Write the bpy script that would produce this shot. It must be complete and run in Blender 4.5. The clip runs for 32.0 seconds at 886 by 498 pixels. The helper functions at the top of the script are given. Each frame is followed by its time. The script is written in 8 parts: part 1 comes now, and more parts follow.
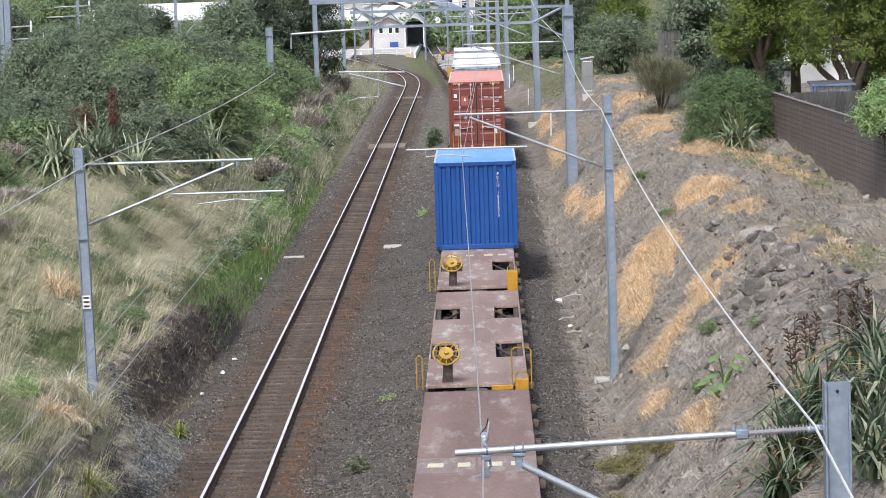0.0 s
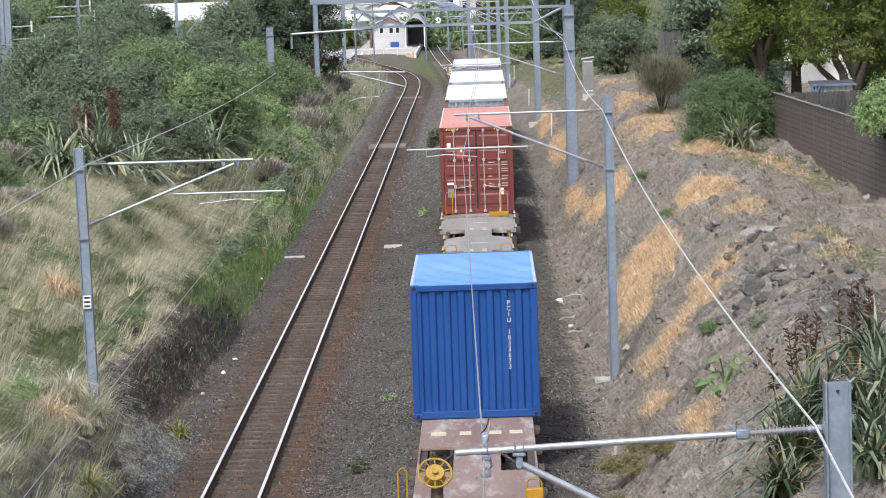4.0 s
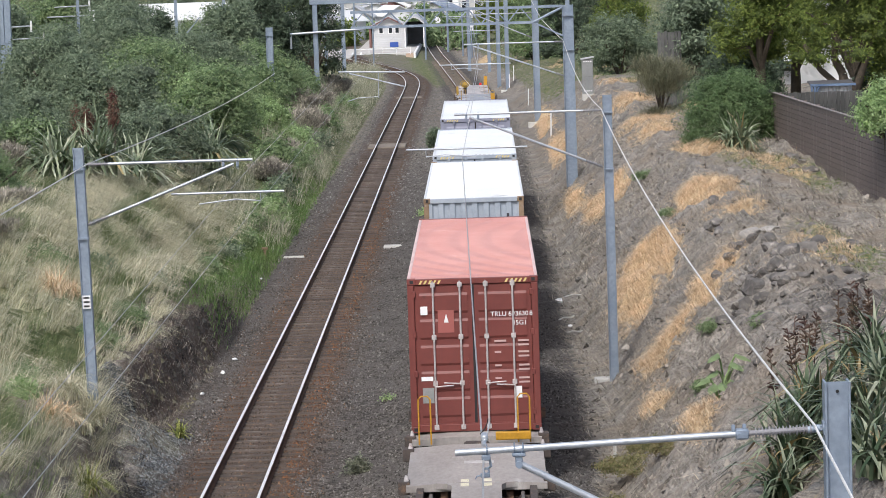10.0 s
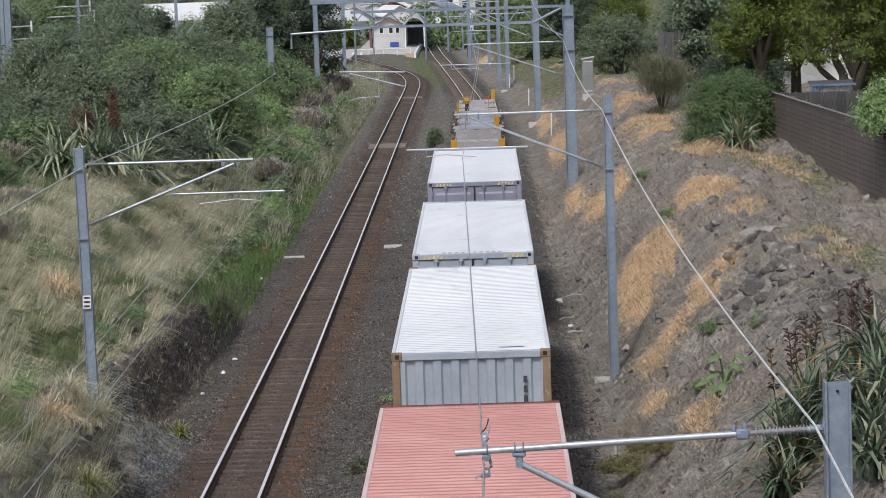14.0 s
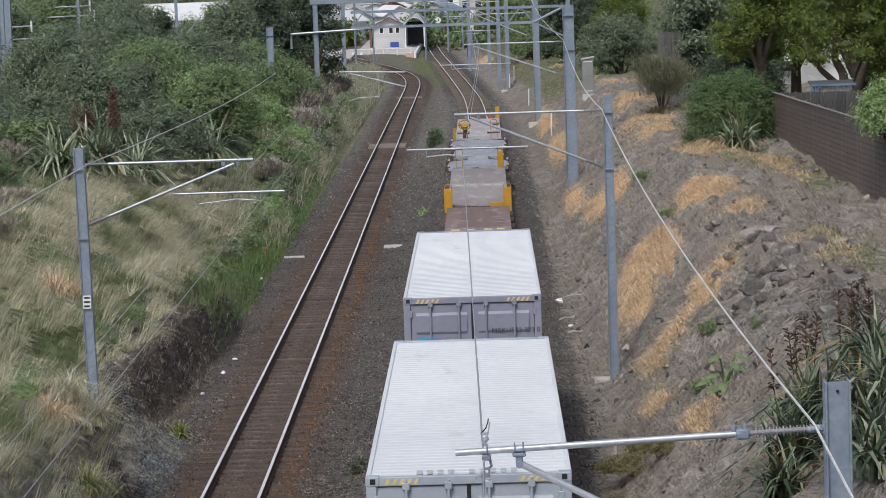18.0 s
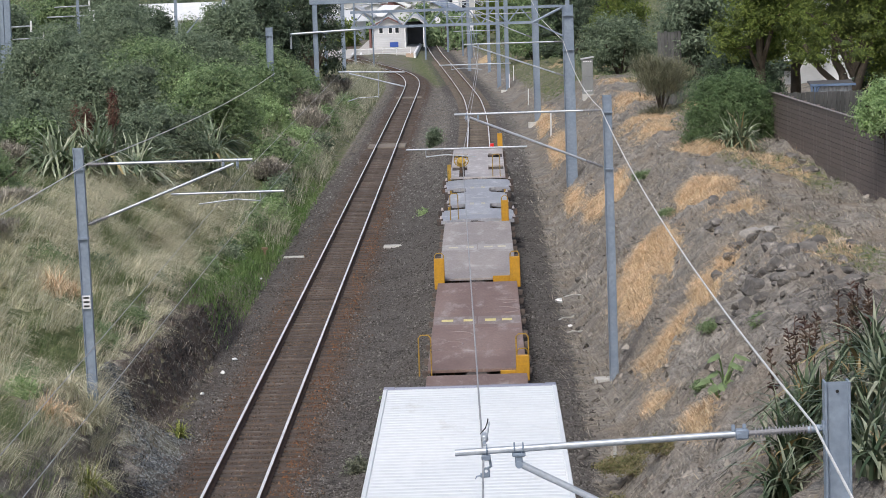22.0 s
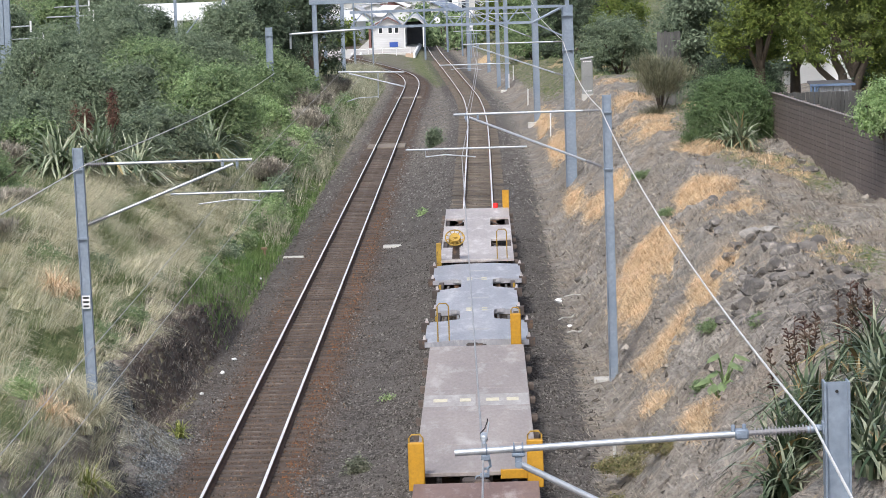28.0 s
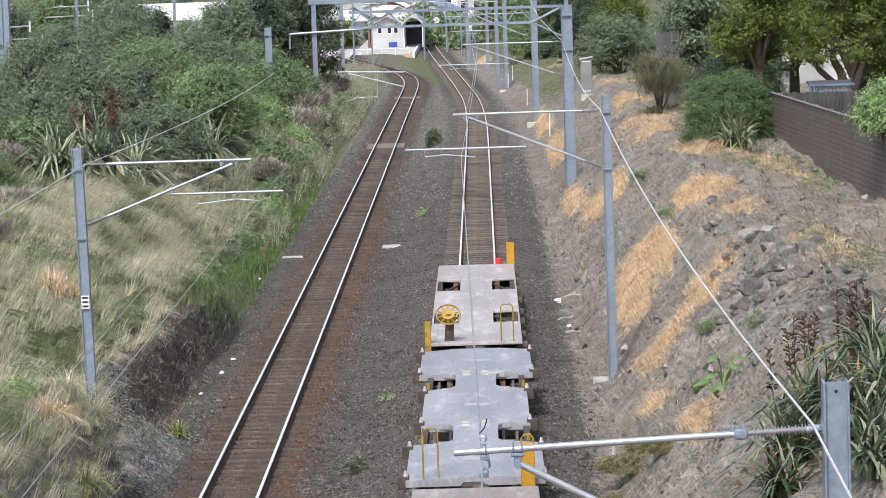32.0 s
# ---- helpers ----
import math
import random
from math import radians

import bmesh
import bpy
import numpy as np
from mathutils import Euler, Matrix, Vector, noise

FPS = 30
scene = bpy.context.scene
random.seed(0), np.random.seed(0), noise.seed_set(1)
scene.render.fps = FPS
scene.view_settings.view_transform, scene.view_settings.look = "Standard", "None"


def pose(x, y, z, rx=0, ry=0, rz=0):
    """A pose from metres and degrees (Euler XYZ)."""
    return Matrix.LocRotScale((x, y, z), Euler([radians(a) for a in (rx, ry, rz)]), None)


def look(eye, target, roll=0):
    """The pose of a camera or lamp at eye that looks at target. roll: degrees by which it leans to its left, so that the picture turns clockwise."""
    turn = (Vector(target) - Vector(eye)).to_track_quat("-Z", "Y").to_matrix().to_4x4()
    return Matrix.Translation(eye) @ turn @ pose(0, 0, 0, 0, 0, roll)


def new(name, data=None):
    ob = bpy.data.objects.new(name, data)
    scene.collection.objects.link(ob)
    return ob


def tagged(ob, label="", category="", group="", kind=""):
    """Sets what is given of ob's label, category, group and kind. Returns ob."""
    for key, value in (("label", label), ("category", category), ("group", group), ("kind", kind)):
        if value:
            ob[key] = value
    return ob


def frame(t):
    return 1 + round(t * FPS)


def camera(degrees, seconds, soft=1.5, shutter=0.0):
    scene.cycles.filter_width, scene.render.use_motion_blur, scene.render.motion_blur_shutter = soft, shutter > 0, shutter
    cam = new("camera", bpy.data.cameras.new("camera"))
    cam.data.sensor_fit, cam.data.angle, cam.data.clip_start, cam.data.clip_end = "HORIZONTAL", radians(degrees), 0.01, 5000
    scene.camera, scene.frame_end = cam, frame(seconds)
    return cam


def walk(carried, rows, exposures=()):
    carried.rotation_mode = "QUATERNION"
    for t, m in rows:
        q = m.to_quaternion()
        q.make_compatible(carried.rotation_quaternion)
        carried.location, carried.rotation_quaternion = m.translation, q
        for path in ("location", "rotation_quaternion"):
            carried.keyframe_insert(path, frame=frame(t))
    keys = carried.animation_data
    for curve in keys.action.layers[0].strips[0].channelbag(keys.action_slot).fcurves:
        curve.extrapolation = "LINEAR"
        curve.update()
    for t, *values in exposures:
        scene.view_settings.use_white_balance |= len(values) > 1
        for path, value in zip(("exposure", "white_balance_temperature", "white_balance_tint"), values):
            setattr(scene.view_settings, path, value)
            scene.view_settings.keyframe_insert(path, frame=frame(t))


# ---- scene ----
# a telephoto view down a railway cutting; the camera stands still but for a slight sway
cam = camera(16.603, 32.0, soft=0.45)
EYE = (0.384, 0.0, 10.079)
SWAY = ((0, 0.0), (3, 0.011), (6, 0.011), (9, 0.003), (12, 0.0), (14.5, 0.009), (17, 0.011), (20, 0.0),
        (24, 0.0), (27, -0.006), (30, -0.010), (32, -0.022))
walk(cam, [(t, pose(*EYE, 84.1372, 1.8319, 0.6734 + s)) for t, s in SWAY],
     exposures=((0, 0.5), (5.5, 0.4), (7, 0.36), (9, 0.36), (10.5, 0.29), (13, -0.03), (16, -0.16), (19, -0.12), (20.5, -0.02), (22, 0.1), (24, 0.48), (32, 0.5)))

# ---- daylight: thin cloud, soft sun ----
world = bpy.data.worlds.new("sky")
scene.world = world
world.use_nodes = True
wn = world.node_tree.nodes
wl = world.node_tree.links
sky = wn.new("ShaderNodeTexSky")
sky.sky_type = "NISHITA"
sky.sun_disc = False
sky.sun_elevation = radians(52)
sky.sun_rotation = radians(200)
sky.dust_density = 4.0
sky.air_density = 0.8
wl.new(sky.outputs["Color"], wn["Background"].inputs["Color"])
wn["Background"].inputs["Strength"].default_value = 0.14
sun = new("sun", bpy.data.lights.new("sun", "SUN"))
sun.data.energy = 2.2
sun.data.angle = radians(9)
sun.data.color = (0.975, 0.985, 1.0)
sun_dir = Vector((math.sin(radians(200)) * math.cos(radians(52)), math.cos(radians(200)) * math.cos(radians(52)),
                  math.sin(radians(52))))
sun.matrix_world = look(sun_dir * 200, (0, 0, 0))

# ---- materials ----


def nodes_of(name):
    m = bpy.data.materials.new(name)
    m.use_nodes = True
    nt = m.node_tree
    return m, nt.nodes, nt.links, nt.nodes["Principled BSDF"]


def rgb(c):
    return (c[0], c[1], c[2], 1.0)


def mixed(n, l, fac, a, b, kind="MIX"):
    """A colour mix of a and b (sockets or colours) by fac (socket or number)."""
    mx = n.new("ShaderNodeMix")
    mx.data_type, mx.blend_type = "RGBA", kind
    for sock, val in ((mx.inputs[0], fac), (mx.inputs[6], a), (mx.inputs[7], b)):
        if isinstance(val, (int, float)):
            sock.default_value = val
        elif isinstance(val, tuple):
            sock.default_value = rgb(val)
        else:
            l.new(val, sock)
    return mx.outputs[2]


def noisy(n, l, coords, scale, lo, hi, detail=5.0, stretch=None, rough=0.6):
    """Noise mapped from lo..hi to 0..1."""
    if stretch:
        mp = n.new("ShaderNodeMapping")
        mp.inputs["Scale"].default_value = stretch
        l.new(coords, mp.inputs["Vector"])
        coords = mp.outputs["Vector"]
    t = n.new("ShaderNodeTexNoise")
    t.inputs["Scale"].default_value, t.inputs["Detail"].default_value = scale, detail
    t.inputs["Roughness"].default_value = rough
    l.new(coords, t.inputs["Vector"])
    r = n.new("ShaderNodeMapRange")
    r.inputs[1].default_value, r.inputs[2].default_value = lo, hi
    l.new(t.outputs["Fac"], r.inputs[0])
    return r.outputs[0]


def bumped(n, l, b, height, strength, distance):
    bp = n.new("ShaderNodeBump")
    bp.inputs["Strength"].default_value, bp.inputs["Distance"].default_value = strength, distance
    l.new(height, bp.inputs["Height"])
    l.new(bp.outputs["Normal"], b.inputs["Normal"])


def surface(name, c1, c2, wear=None, scale=1.0, fine=18.0, rough=0.7, metal=0.0, bump=0.25, depth=0.01,
            wear_at=(0.56, 0.66), vary=0.0, stretch=None, grain=0.25):
    """A worn surface: two tones at a large scale, fine grain, patches of wear."""
    m, n, l, b = nodes_of(name)
    co = n.new("ShaderNodeTexCoord").outputs["Object"]
    col = mixed(n, l, noisy(n, l, co, scale, 0.35, 0.65, stretch=stretch), c1, c2)
    f = noisy(n, l, co, fine, 0.3, 0.7, 4.0, stretch=stretch)
    col = mixed(n, l, f, col, mixed(n, l, grain, col, (0.02, 0.02, 0.02)))
    if wear:
        col = mixed(n, l, noisy(n, l, co, scale * 2.3, wear_at[0], wear_at[1], 8.0, stretch=stretch, rough=0.7), col, wear)
    if vary:
        oi = n.new("ShaderNodeObjectInfo")
        hs = n.new("ShaderNodeHueSaturation")
        r = n.new("ShaderNodeMapRange")
        r.inputs[3].default_value, r.inputs[4].default_value = 1 - vary, 1 + vary
        l.new(oi.outputs["Random"], r.inputs[0])
        l.new(r.outputs[0], hs.inputs["Value"])
        l.new(col, hs.inputs["Color"])
        col = hs.outputs["Color"]
    l.new(col, b.inputs["Base Color"])
    b.inputs["Roughness"].default_value, b.inputs["Metallic"].default_value = rough, metal
    if bump:
        bumped(n, l, b, f, bump, depth)
    return m


CORES = {}


def foliage(name, colours, rough=0.55, trans=0.25, patch=0.5, patch_tint=(0.5, 0.45, 0.25), amount=0.3):
    """Leaves or blades: each piece takes its own tone out of a ramp, with broad patches over the plant."""
    m, n, l, b = nodes_of(name)
    g = n.new("ShaderNodeNewGeometry")
    ramp = n.new("ShaderNodeValToRGB")
    els = ramp.color_ramp.elements
    while len(els) < len(colours):
        els.new(0.5)
    for i, c in enumerate(colours):
        els[i].position = i / (len(colours) - 1)
        els[i].color = rgb(c)
    l.new(g.outputs["Random Per Island"], ramp.inputs[0])
    co = n.new("ShaderNodeTexCoord").outputs["Object"]
    f = noisy(n, l, co, patch, 0.45, 0.7, 3.0)
    k = n.new("ShaderNodeMath")
    k.operation = "MULTIPLY"
    k.inputs[1].default_value = amount
    l.new(f, k.inputs[0])
    col = mixed(n, l, k.outputs[0], ramp.outputs["Color"], patch_tint)
    hs = n.new("ShaderNodeHueSaturation")
    tone = n.new("ShaderNodeMapRange")
    tone.inputs[3].default_value, tone.inputs[4].default_value = 0.72, 1.3
    l.new(noisy(n, l, co, 2.3, 0.32, 0.68, 4.0), tone.inputs[0])
    l.new(tone.outputs[0], hs.inputs["Value"])
    l.new(col, hs.inputs["Color"])
    col = hs.outputs["Color"]
    l.new(col, b.inputs["Base Color"])
    b.inputs["Roughness"].default_value = rough
    b.inputs["Specular IOR Level"].default_value = 0.15
    CORES[m.name] = colours
    tr = n.new("ShaderNodeBsdfTranslucent")
    l.new(col, tr.inputs["Color"])
    ms = n.new("ShaderNodeMixShader")
    ms.inputs[0].default_value = trans
    l.new(b.outputs[0], ms.inputs[1])
    l.new(tr.outputs[0], ms.inputs[2])
    l.new(ms.outputs[0], n["Material Output"].inputs["Surface"])
    return m


def plain(name, c, rough=0.6, metal=0.0, emit=0.0):
    m, n, l, b = nodes_of(name)
    b.inputs["Base Color"].default_value = rgb(c)
    b.inputs["Roughness"].default_value, b.inputs["Metallic"].default_value = rough, metal
    return m


def ground_material():
    """Ballast, soil, turf and dry straw, blended by the zones stored on the ground."""
    m, n, l, b = nodes_of("cutting_ground")
    co = n.new("ShaderNodeTexCoord").outputs["Object"]
    zone = n.new("ShaderNodeVertexColor")
    zone.layer_name = "zone"
    sep = n.new("ShaderNodeSeparateColor")
    l.new(zone.outputs["Color"], sep.inputs[0])
    vor = n.new("ShaderNodeTexVoronoi")
    vor.inputs["Scale"].default_value = 15.0
    l.new(co, vor.inputs["Vector"])
    sv = n.new("ShaderNodeSeparateColor")
    l.new(vor.outputs["Color"], sv.inputs[0])
    stone = n.new("ShaderNodeValToRGB")
    e = stone.color_ramp.elements
    e[0].color, e[1].color = rgb((0.034, 0.031, 0.028)), rgb((0.17, 0.159, 0.147))
    e.new(0.6).color = rgb((0.085, 0.078, 0.072))
    l.new(sv.outputs[0], stone.inputs[0])
    ballast = mixed(n, l, noisy(n, l, co, 0.5, 0.4, 0.7), stone.outputs["Color"], (0.115, 0.107, 0.098))
    rust = mixed(n, l, noisy(n, l, co, 9.0, 0.3, 0.7), (0.058, 0.046, 0.037), (0.14, 0.082, 0.050))
    soil = mixed(n, l, noisy(n, l, co, 1.1, 0.35, 0.65), (0.19, 0.177, 0.16), (0.40, 0.37, 0.33))
    soil = mixed(n, l, noisy(n, l, co, 0.28, 0.42, 0.62, 3.0), soil, mixed(n, l, noisy(n, l, co, 2.0, 0.35, 0.6), (0.18, 0.176, 0.165), (0.34, 0.295, 0.235)))
    # Dark fine noise paints shaded crevices into the soil colour.
    soil = mixed(n, l, noisy(n, l, co, 6.0, 0.36, 0.58, 9.0, rough=0.72), mixed(n, l, 0.6, soil, (0.035, 0.03, 0.024)), soil)
    soil = mixed(n, l, noisy(n, l, co, 0.45, 0.5, 0.66, 5.0), soil, mixed(n, l, noisy(n, l, co, 5.0, 0.35, 0.65), (0.165, 0.14, 0.112), (0.30, 0.255, 0.205)))
    turf = mixed(n, l, noisy(n, l, co, 3.0, 0.35, 0.65), (0.07, 0.092, 0.037), (0.185, 0.195, 0.10))
    straw = mixed(n, l, noisy(n, l, co, 7.0, 0.35, 0.65, stretch=(1, 0.4, 1)), (0.42, 0.30, 0.175), (0.60, 0.455, 0.285))
    ragged = noisy(n, l, co, 5.0, 0.25, 0.75, 6.0)

    def edge(sock):
        s = n.new("ShaderNodeMath")
        s.operation = "ADD"
        l.new(sock, s.inputs[0])
        l.new(ragged, s.inputs[1])
        r = n.new("ShaderNodeMapRange")
        r.inputs[1].default_value, r.inputs[2].default_value = 0.85, 1.15
        l.new(s.outputs[0], r.inputs[0])
        return r.outputs[0]

    col = mixed(n, l, edge(sep.outputs[0]), soil, ballast)
    col = mixed(n, l, edge(sep.outputs[1]), col, turf)
    col = mixed(n, l, edge(sep.outputs[2]), col, straw)
    k = n.new("ShaderNodeMath")
    k.operation = "MULTIPLY"
    l.new(zone.outputs["Alpha"], k.inputs[0])
    l.new(noisy(n, l, co, 2.2, 0.25, 0.55, 5.0), k.inputs[1])
    col = mixed(n, l, k.outputs[0], col, rust)
    l.new(col, b.inputs["Base Color"])
    b.inputs["Roughness"].default_value = 0.95
    b.inputs["Specular IOR Level"].default_value = 0.15
    add = n.new("ShaderNodeMath")
    add.operation = "ADD"
    l.new(vor.outputs["Distance"], add.inputs[0])
    l.new(noisy(n, l, co, 10.0, 0.2, 0.8, 8.0), add.inputs[1])
    bumped(n, l, b, add.outputs[0], 0.9, 0.05)
    return m


GROUND = ground_material()
GALV = surface("galvanised_steel", (0.235, 0.295, 0.375), (0.315, 0.375, 0.455), (0.21, 0.26, 0.33), 0.9, 14, 0.5, 0.35, 0.08)
TUBE = surface("bright_galvanised_tube", (0.44, 0.48, 0.53), (0.56, 0.60, 0.64), None, 2.0, 20, 0.38, 0.5, 0.03)
WIRE_DULL = surface("dull_contact_wire", (0.36, 0.36, 0.37), (0.48, 0.48, 0.49), None, 3.0, 20, 0.5, 0.3, 0.0)
WIRE = surface("wire_strand", (0.66, 0.66, 0.65), (0.80, 0.80, 0.79), None, 3.0, 20, 0.5, 0.1, 0.0)
INSUL = surface("insulator_polymer", (0.20, 0.20, 0.22), (0.28, 0.28, 0.3), None, 3, 20, 0.5, 0, 0.0)
# Near-white, low-metal base colour holds the sky's reflection off the polished rail.
RAILTOP = surface("polished_railhead", (0.72, 0.72, 0.72), (0.84, 0.84, 0.84), None, 2, 20, 0.5, 0.25, 0.0, grain=0.05)
RAILWEB = surface("rusty_rail_web", (0.10, 0.06, 0.04), (0.17, 0.10, 0.06), None, 3, 30, 0.9)
SLEEPER_L = surface("rusty_sleeper", (0.066, 0.051, 0.041), (0.104, 0.079, 0.063), (0.16, 0.142, 0.126), 1.2, 16, 0.95, vary=0.3)
SLEEPER_R = surface("weathered_sleeper", (0.10, 0.082, 0.064), (0.155, 0.128, 0.098), (0.19, 0.17, 0.145), 1.2, 16, 0.95, vary=0.25)
CONC = surface("concrete", (0.45, 0.44, 0.41), (0.56, 0.55, 0.52), (0.33, 0.31, 0.28), 1.5, 25, 0.9)
DECK_BROWN = surface("brown_deck_steel", (0.185, 0.118, 0.098), (0.275, 0.19, 0.16), (0.37, 0.31, 0.285), 0.55, 9, 0.62, 0.1,
                     0.12, wear_at=(0.54, 0.70), stretch=(1.8, 0.45, 1))
DECK_PINK = surface("faded_red_deck_steel", (0.255, 0.172, 0.143), (0.345, 0.252, 0.215), (0.50, 0.46, 0.44), 0.6, 9, 0.6, 0.1,
                    0.12, wear_at=(0.52, 0.66), stretch=(1.8, 0.5, 1))
DECK_TAUPE = surface("dusty_deck_steel", (0.29, 0.255, 0.24), (0.38, 0.335, 0.31), (0.47, 0.45, 0.43), 0.5, 9, 0.6, 0.1,
                     0.1, wear_at=(0.53, 0.70), stretch=(1.8, 0.45, 1))
DECK_GREY = surface("grey_deck_steel", (0.33, 0.335, 0.365), (0.43, 0.43, 0.455), (0.56, 0.55, 0.56), 0.6, 9, 0.42, 0.15,
                    0.1, wear_at=(0.51, 0.68), stretch=(1.8, 0.5, 1))
DECK_SAND = surface("sandy_grey_deck_steel", (0.31, 0.285, 0.265), (0.41, 0.38, 0.355), (0.50, 0.48, 0.46), 0.6, 9, 0.6, 0.1,
                    0.1, wear_at=(0.58, 0.75), stretch=(1.6, 0.6, 1))
DECK_CREAM = surface("creamy_deck_steel", (0.40, 0.36, 0.345), (0.52, 0.475, 0.455), (0.62, 0.59, 0.57), 0.6, 9, 0.5, 0.1,
                     0.1, wear_at=(0.50, 0.66), stretch=(1.8, 0.5, 1))
UNDER = surface("dark_underframe", (0.055, 0.045, 0.042), (0.09, 0.07, 0.06), (0.14, 0.09, 0.06), 1.5, 18, 0.85)
BRACKET = surface("rusty_bracket", (0.10, 0.078, 0.066), (0.16, 0.125, 0.105), (0.34, 0.31, 0.29), 3, 25, 0.8, vary=0.2)
YELLOW = surface("wagon_yellow", (0.48, 0.245, 0.012), (0.55, 0.29, 0.02), (0.36, 0.20, 0.04), 1.6, 18, 0.55, 0, 0.05, wear_at=(0.62, 0.72))
YELLOW_DIRTY = surface("dirty_yellow", (0.33, 0.21, 0.03), (0.46, 0.29, 0.04), (0.10, 0.07, 0.03), 4, 25, 0.65)
STENCIL = surface("stencil_paint", (0.62, 0.58, 0.42), (0.74, 0.70, 0.55), (0.40, 0.34, 0.28), 6, 30, 0.7)
STENCIL_Y = surface("yellow_stencil_paint", (0.72, 0.62, 0.22), (0.80, 0.72, 0.35), (0.40, 0.34, 0.25), 6, 30, 0.7)
WHITEISH = surface("white_paint", (0.72, 0.73, 0.73), (0.80, 0.80, 0.80), None, 3, 20, 0.6, 0, 0.0, grain=0.06)
BLACK = plain("dull_black", (0.015, 0.015, 0.016), 0.7)
RED_LAMP = plain("red_lens", (0.75, 0.03, 0.03), 0.3)
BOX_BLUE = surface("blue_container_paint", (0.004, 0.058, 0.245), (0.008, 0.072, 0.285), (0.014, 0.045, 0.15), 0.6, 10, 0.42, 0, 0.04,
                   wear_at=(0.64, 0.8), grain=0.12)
# The roof's blue is set much paler than the walls.
BOX_BLUE_ROOF = surface("pale_blue_roof_paint", (0.12, 0.28, 0.62), (0.17, 0.34, 0.68), (0.30, 0.46, 0.72), 0.5, 8, 0.35, 0, 0.04,
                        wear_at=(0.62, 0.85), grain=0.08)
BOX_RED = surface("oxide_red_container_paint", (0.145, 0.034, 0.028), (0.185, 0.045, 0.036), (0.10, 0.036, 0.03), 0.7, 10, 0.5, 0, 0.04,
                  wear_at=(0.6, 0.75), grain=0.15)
# Roof and roof rails are set paler and pinker than the red walls.
BOX_RED_ROOF = surface("pale_red_roof_paint", (0.48, 0.225, 0.195), (0.55, 0.285, 0.255), (0.62, 0.40, 0.37), 0.5, 8, 0.5, 0, 0.04,
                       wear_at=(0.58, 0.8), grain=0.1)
BOX_PALE = surface("pale_pink_edge", (0.62, 0.45, 0.42), (0.70, 0.55, 0.52), None, 1.5, 15, 0.6, 0, 0.0, grain=0.1)
BOX_GREY = surface("grey_container_paint", (0.32, 0.365, 0.42), (0.39, 0.435, 0.49), (0.25, 0.24, 0.245), 0.6, 9, 0.5, 0, 0.04,
                   wear_at=(0.62, 0.78), grain=0.12)
BOX_MAUVE = surface("mauve_grey_container_paint", (0.22, 0.23, 0.30), (0.27, 0.28, 0.35), (0.20, 0.19, 0.22), 0.6, 9, 0.5, 0, 0.04,
                    wear_at=(0.62, 0.78), grain=0.12)
BOX_WHITE_ROOF = surface("white_roof_paint", (0.61, 0.64, 0.66), (0.71, 0.73, 0.74), (0.44, 0.43, 0.40), 0.45, 8, 0.5, 0, 0.03,
                         wear_at=(0.60, 0.76), grain=0.08, stretch=(1, 0.5, 1))
RUST_POST = surface("rusty_corner_post", (0.22, 0.14, 0.08), (0.31, 0.225, 0.145), (0.40, 0.385, 0.37), 2, 20, 0.8)
HAZARD_Y = plain("hazard_yellow", (0.62, 0.50, 0.20), 0.6)
LOCKBAR = surface("zinc_lock_bar", (0.50, 0.46, 0.45), (0.62, 0.58, 0.57), (0.40, 0.30, 0.28), 4, 25, 0.5, 0.3, 0.0)
STRAW = foliage("dry_straw", [(0.33, 0.21, 0.11), (0.66, 0.46, 0.275), (0.82, 0.63, 0.42), (0.94, 0.80, 0.60)], 0.7, 0.2, 0.9, (0.42, 0.37, 0.29), 0.5)
REEDS = foliage("long_dry_grass", [(0.26, 0.265, 0.155), (0.52, 0.50, 0.35), (0.76, 0.71, 0.53), (0.90, 0.86, 0.72)], 0.7, 0.4, 0.45,
                (0.17, 0.20, 0.09), 0.5)
GREEN_GRASS = foliage("green_grass", [(0.062, 0.118, 0.034), (0.118, 0.20, 0.062), (0.21, 0.295, 0.12)], 0.6, 0.3, 0.5, (0.2, 0.23, 0.09), 0.35)
REEDS_GREEN = foliage("long_green_grass", [(0.09, 0.13, 0.055), (0.17, 0.215, 0.10), (0.28, 0.31, 0.17)], 0.7, 0.3, 0.45, (0.10, 0.13, 0.055), 0.5)
DEAD = foliage("dead_twigs", [(0.14, 0.12, 0.095), (0.30, 0.265, 0.215), (0.52, 0.48, 0.41)], 0.9, 0.0, 0.5, (0.2, 0.16, 0.13), 0.3)
ROOTS = foliage("hanging_roots", [(0.09, 0.08, 0.07), (0.19, 0.17, 0.145), (0.36, 0.33, 0.28)], 0.9, 0.0, 0.5, (0.15, 0.12, 0.1), 0.3)
LEAF_DARK = foliage("dark_olive_leaves", [(0.099, 0.134, 0.085), (0.167, 0.217, 0.142), (0.252, 0.312, 0.209)], 0.55, 0.32, 0.35, (0.11, 0.115, 0.07), 0.5)
LEAF_MID = foliage("mid_green_leaves", [(0.112, 0.177, 0.080), (0.202, 0.285, 0.136), (0.309, 0.393, 0.217)], 0.5, 0.37, 0.5, (0.14, 0.15, 0.07), 0.4)
LEAF_FRESH = foliage("fresh_green_leaves", [(0.177, 0.276, 0.117), (0.300, 0.421, 0.182), (0.437, 0.567, 0.298)], 0.5, 0.42, 0.6, (0.2, 0.2, 0.1), 0.3)
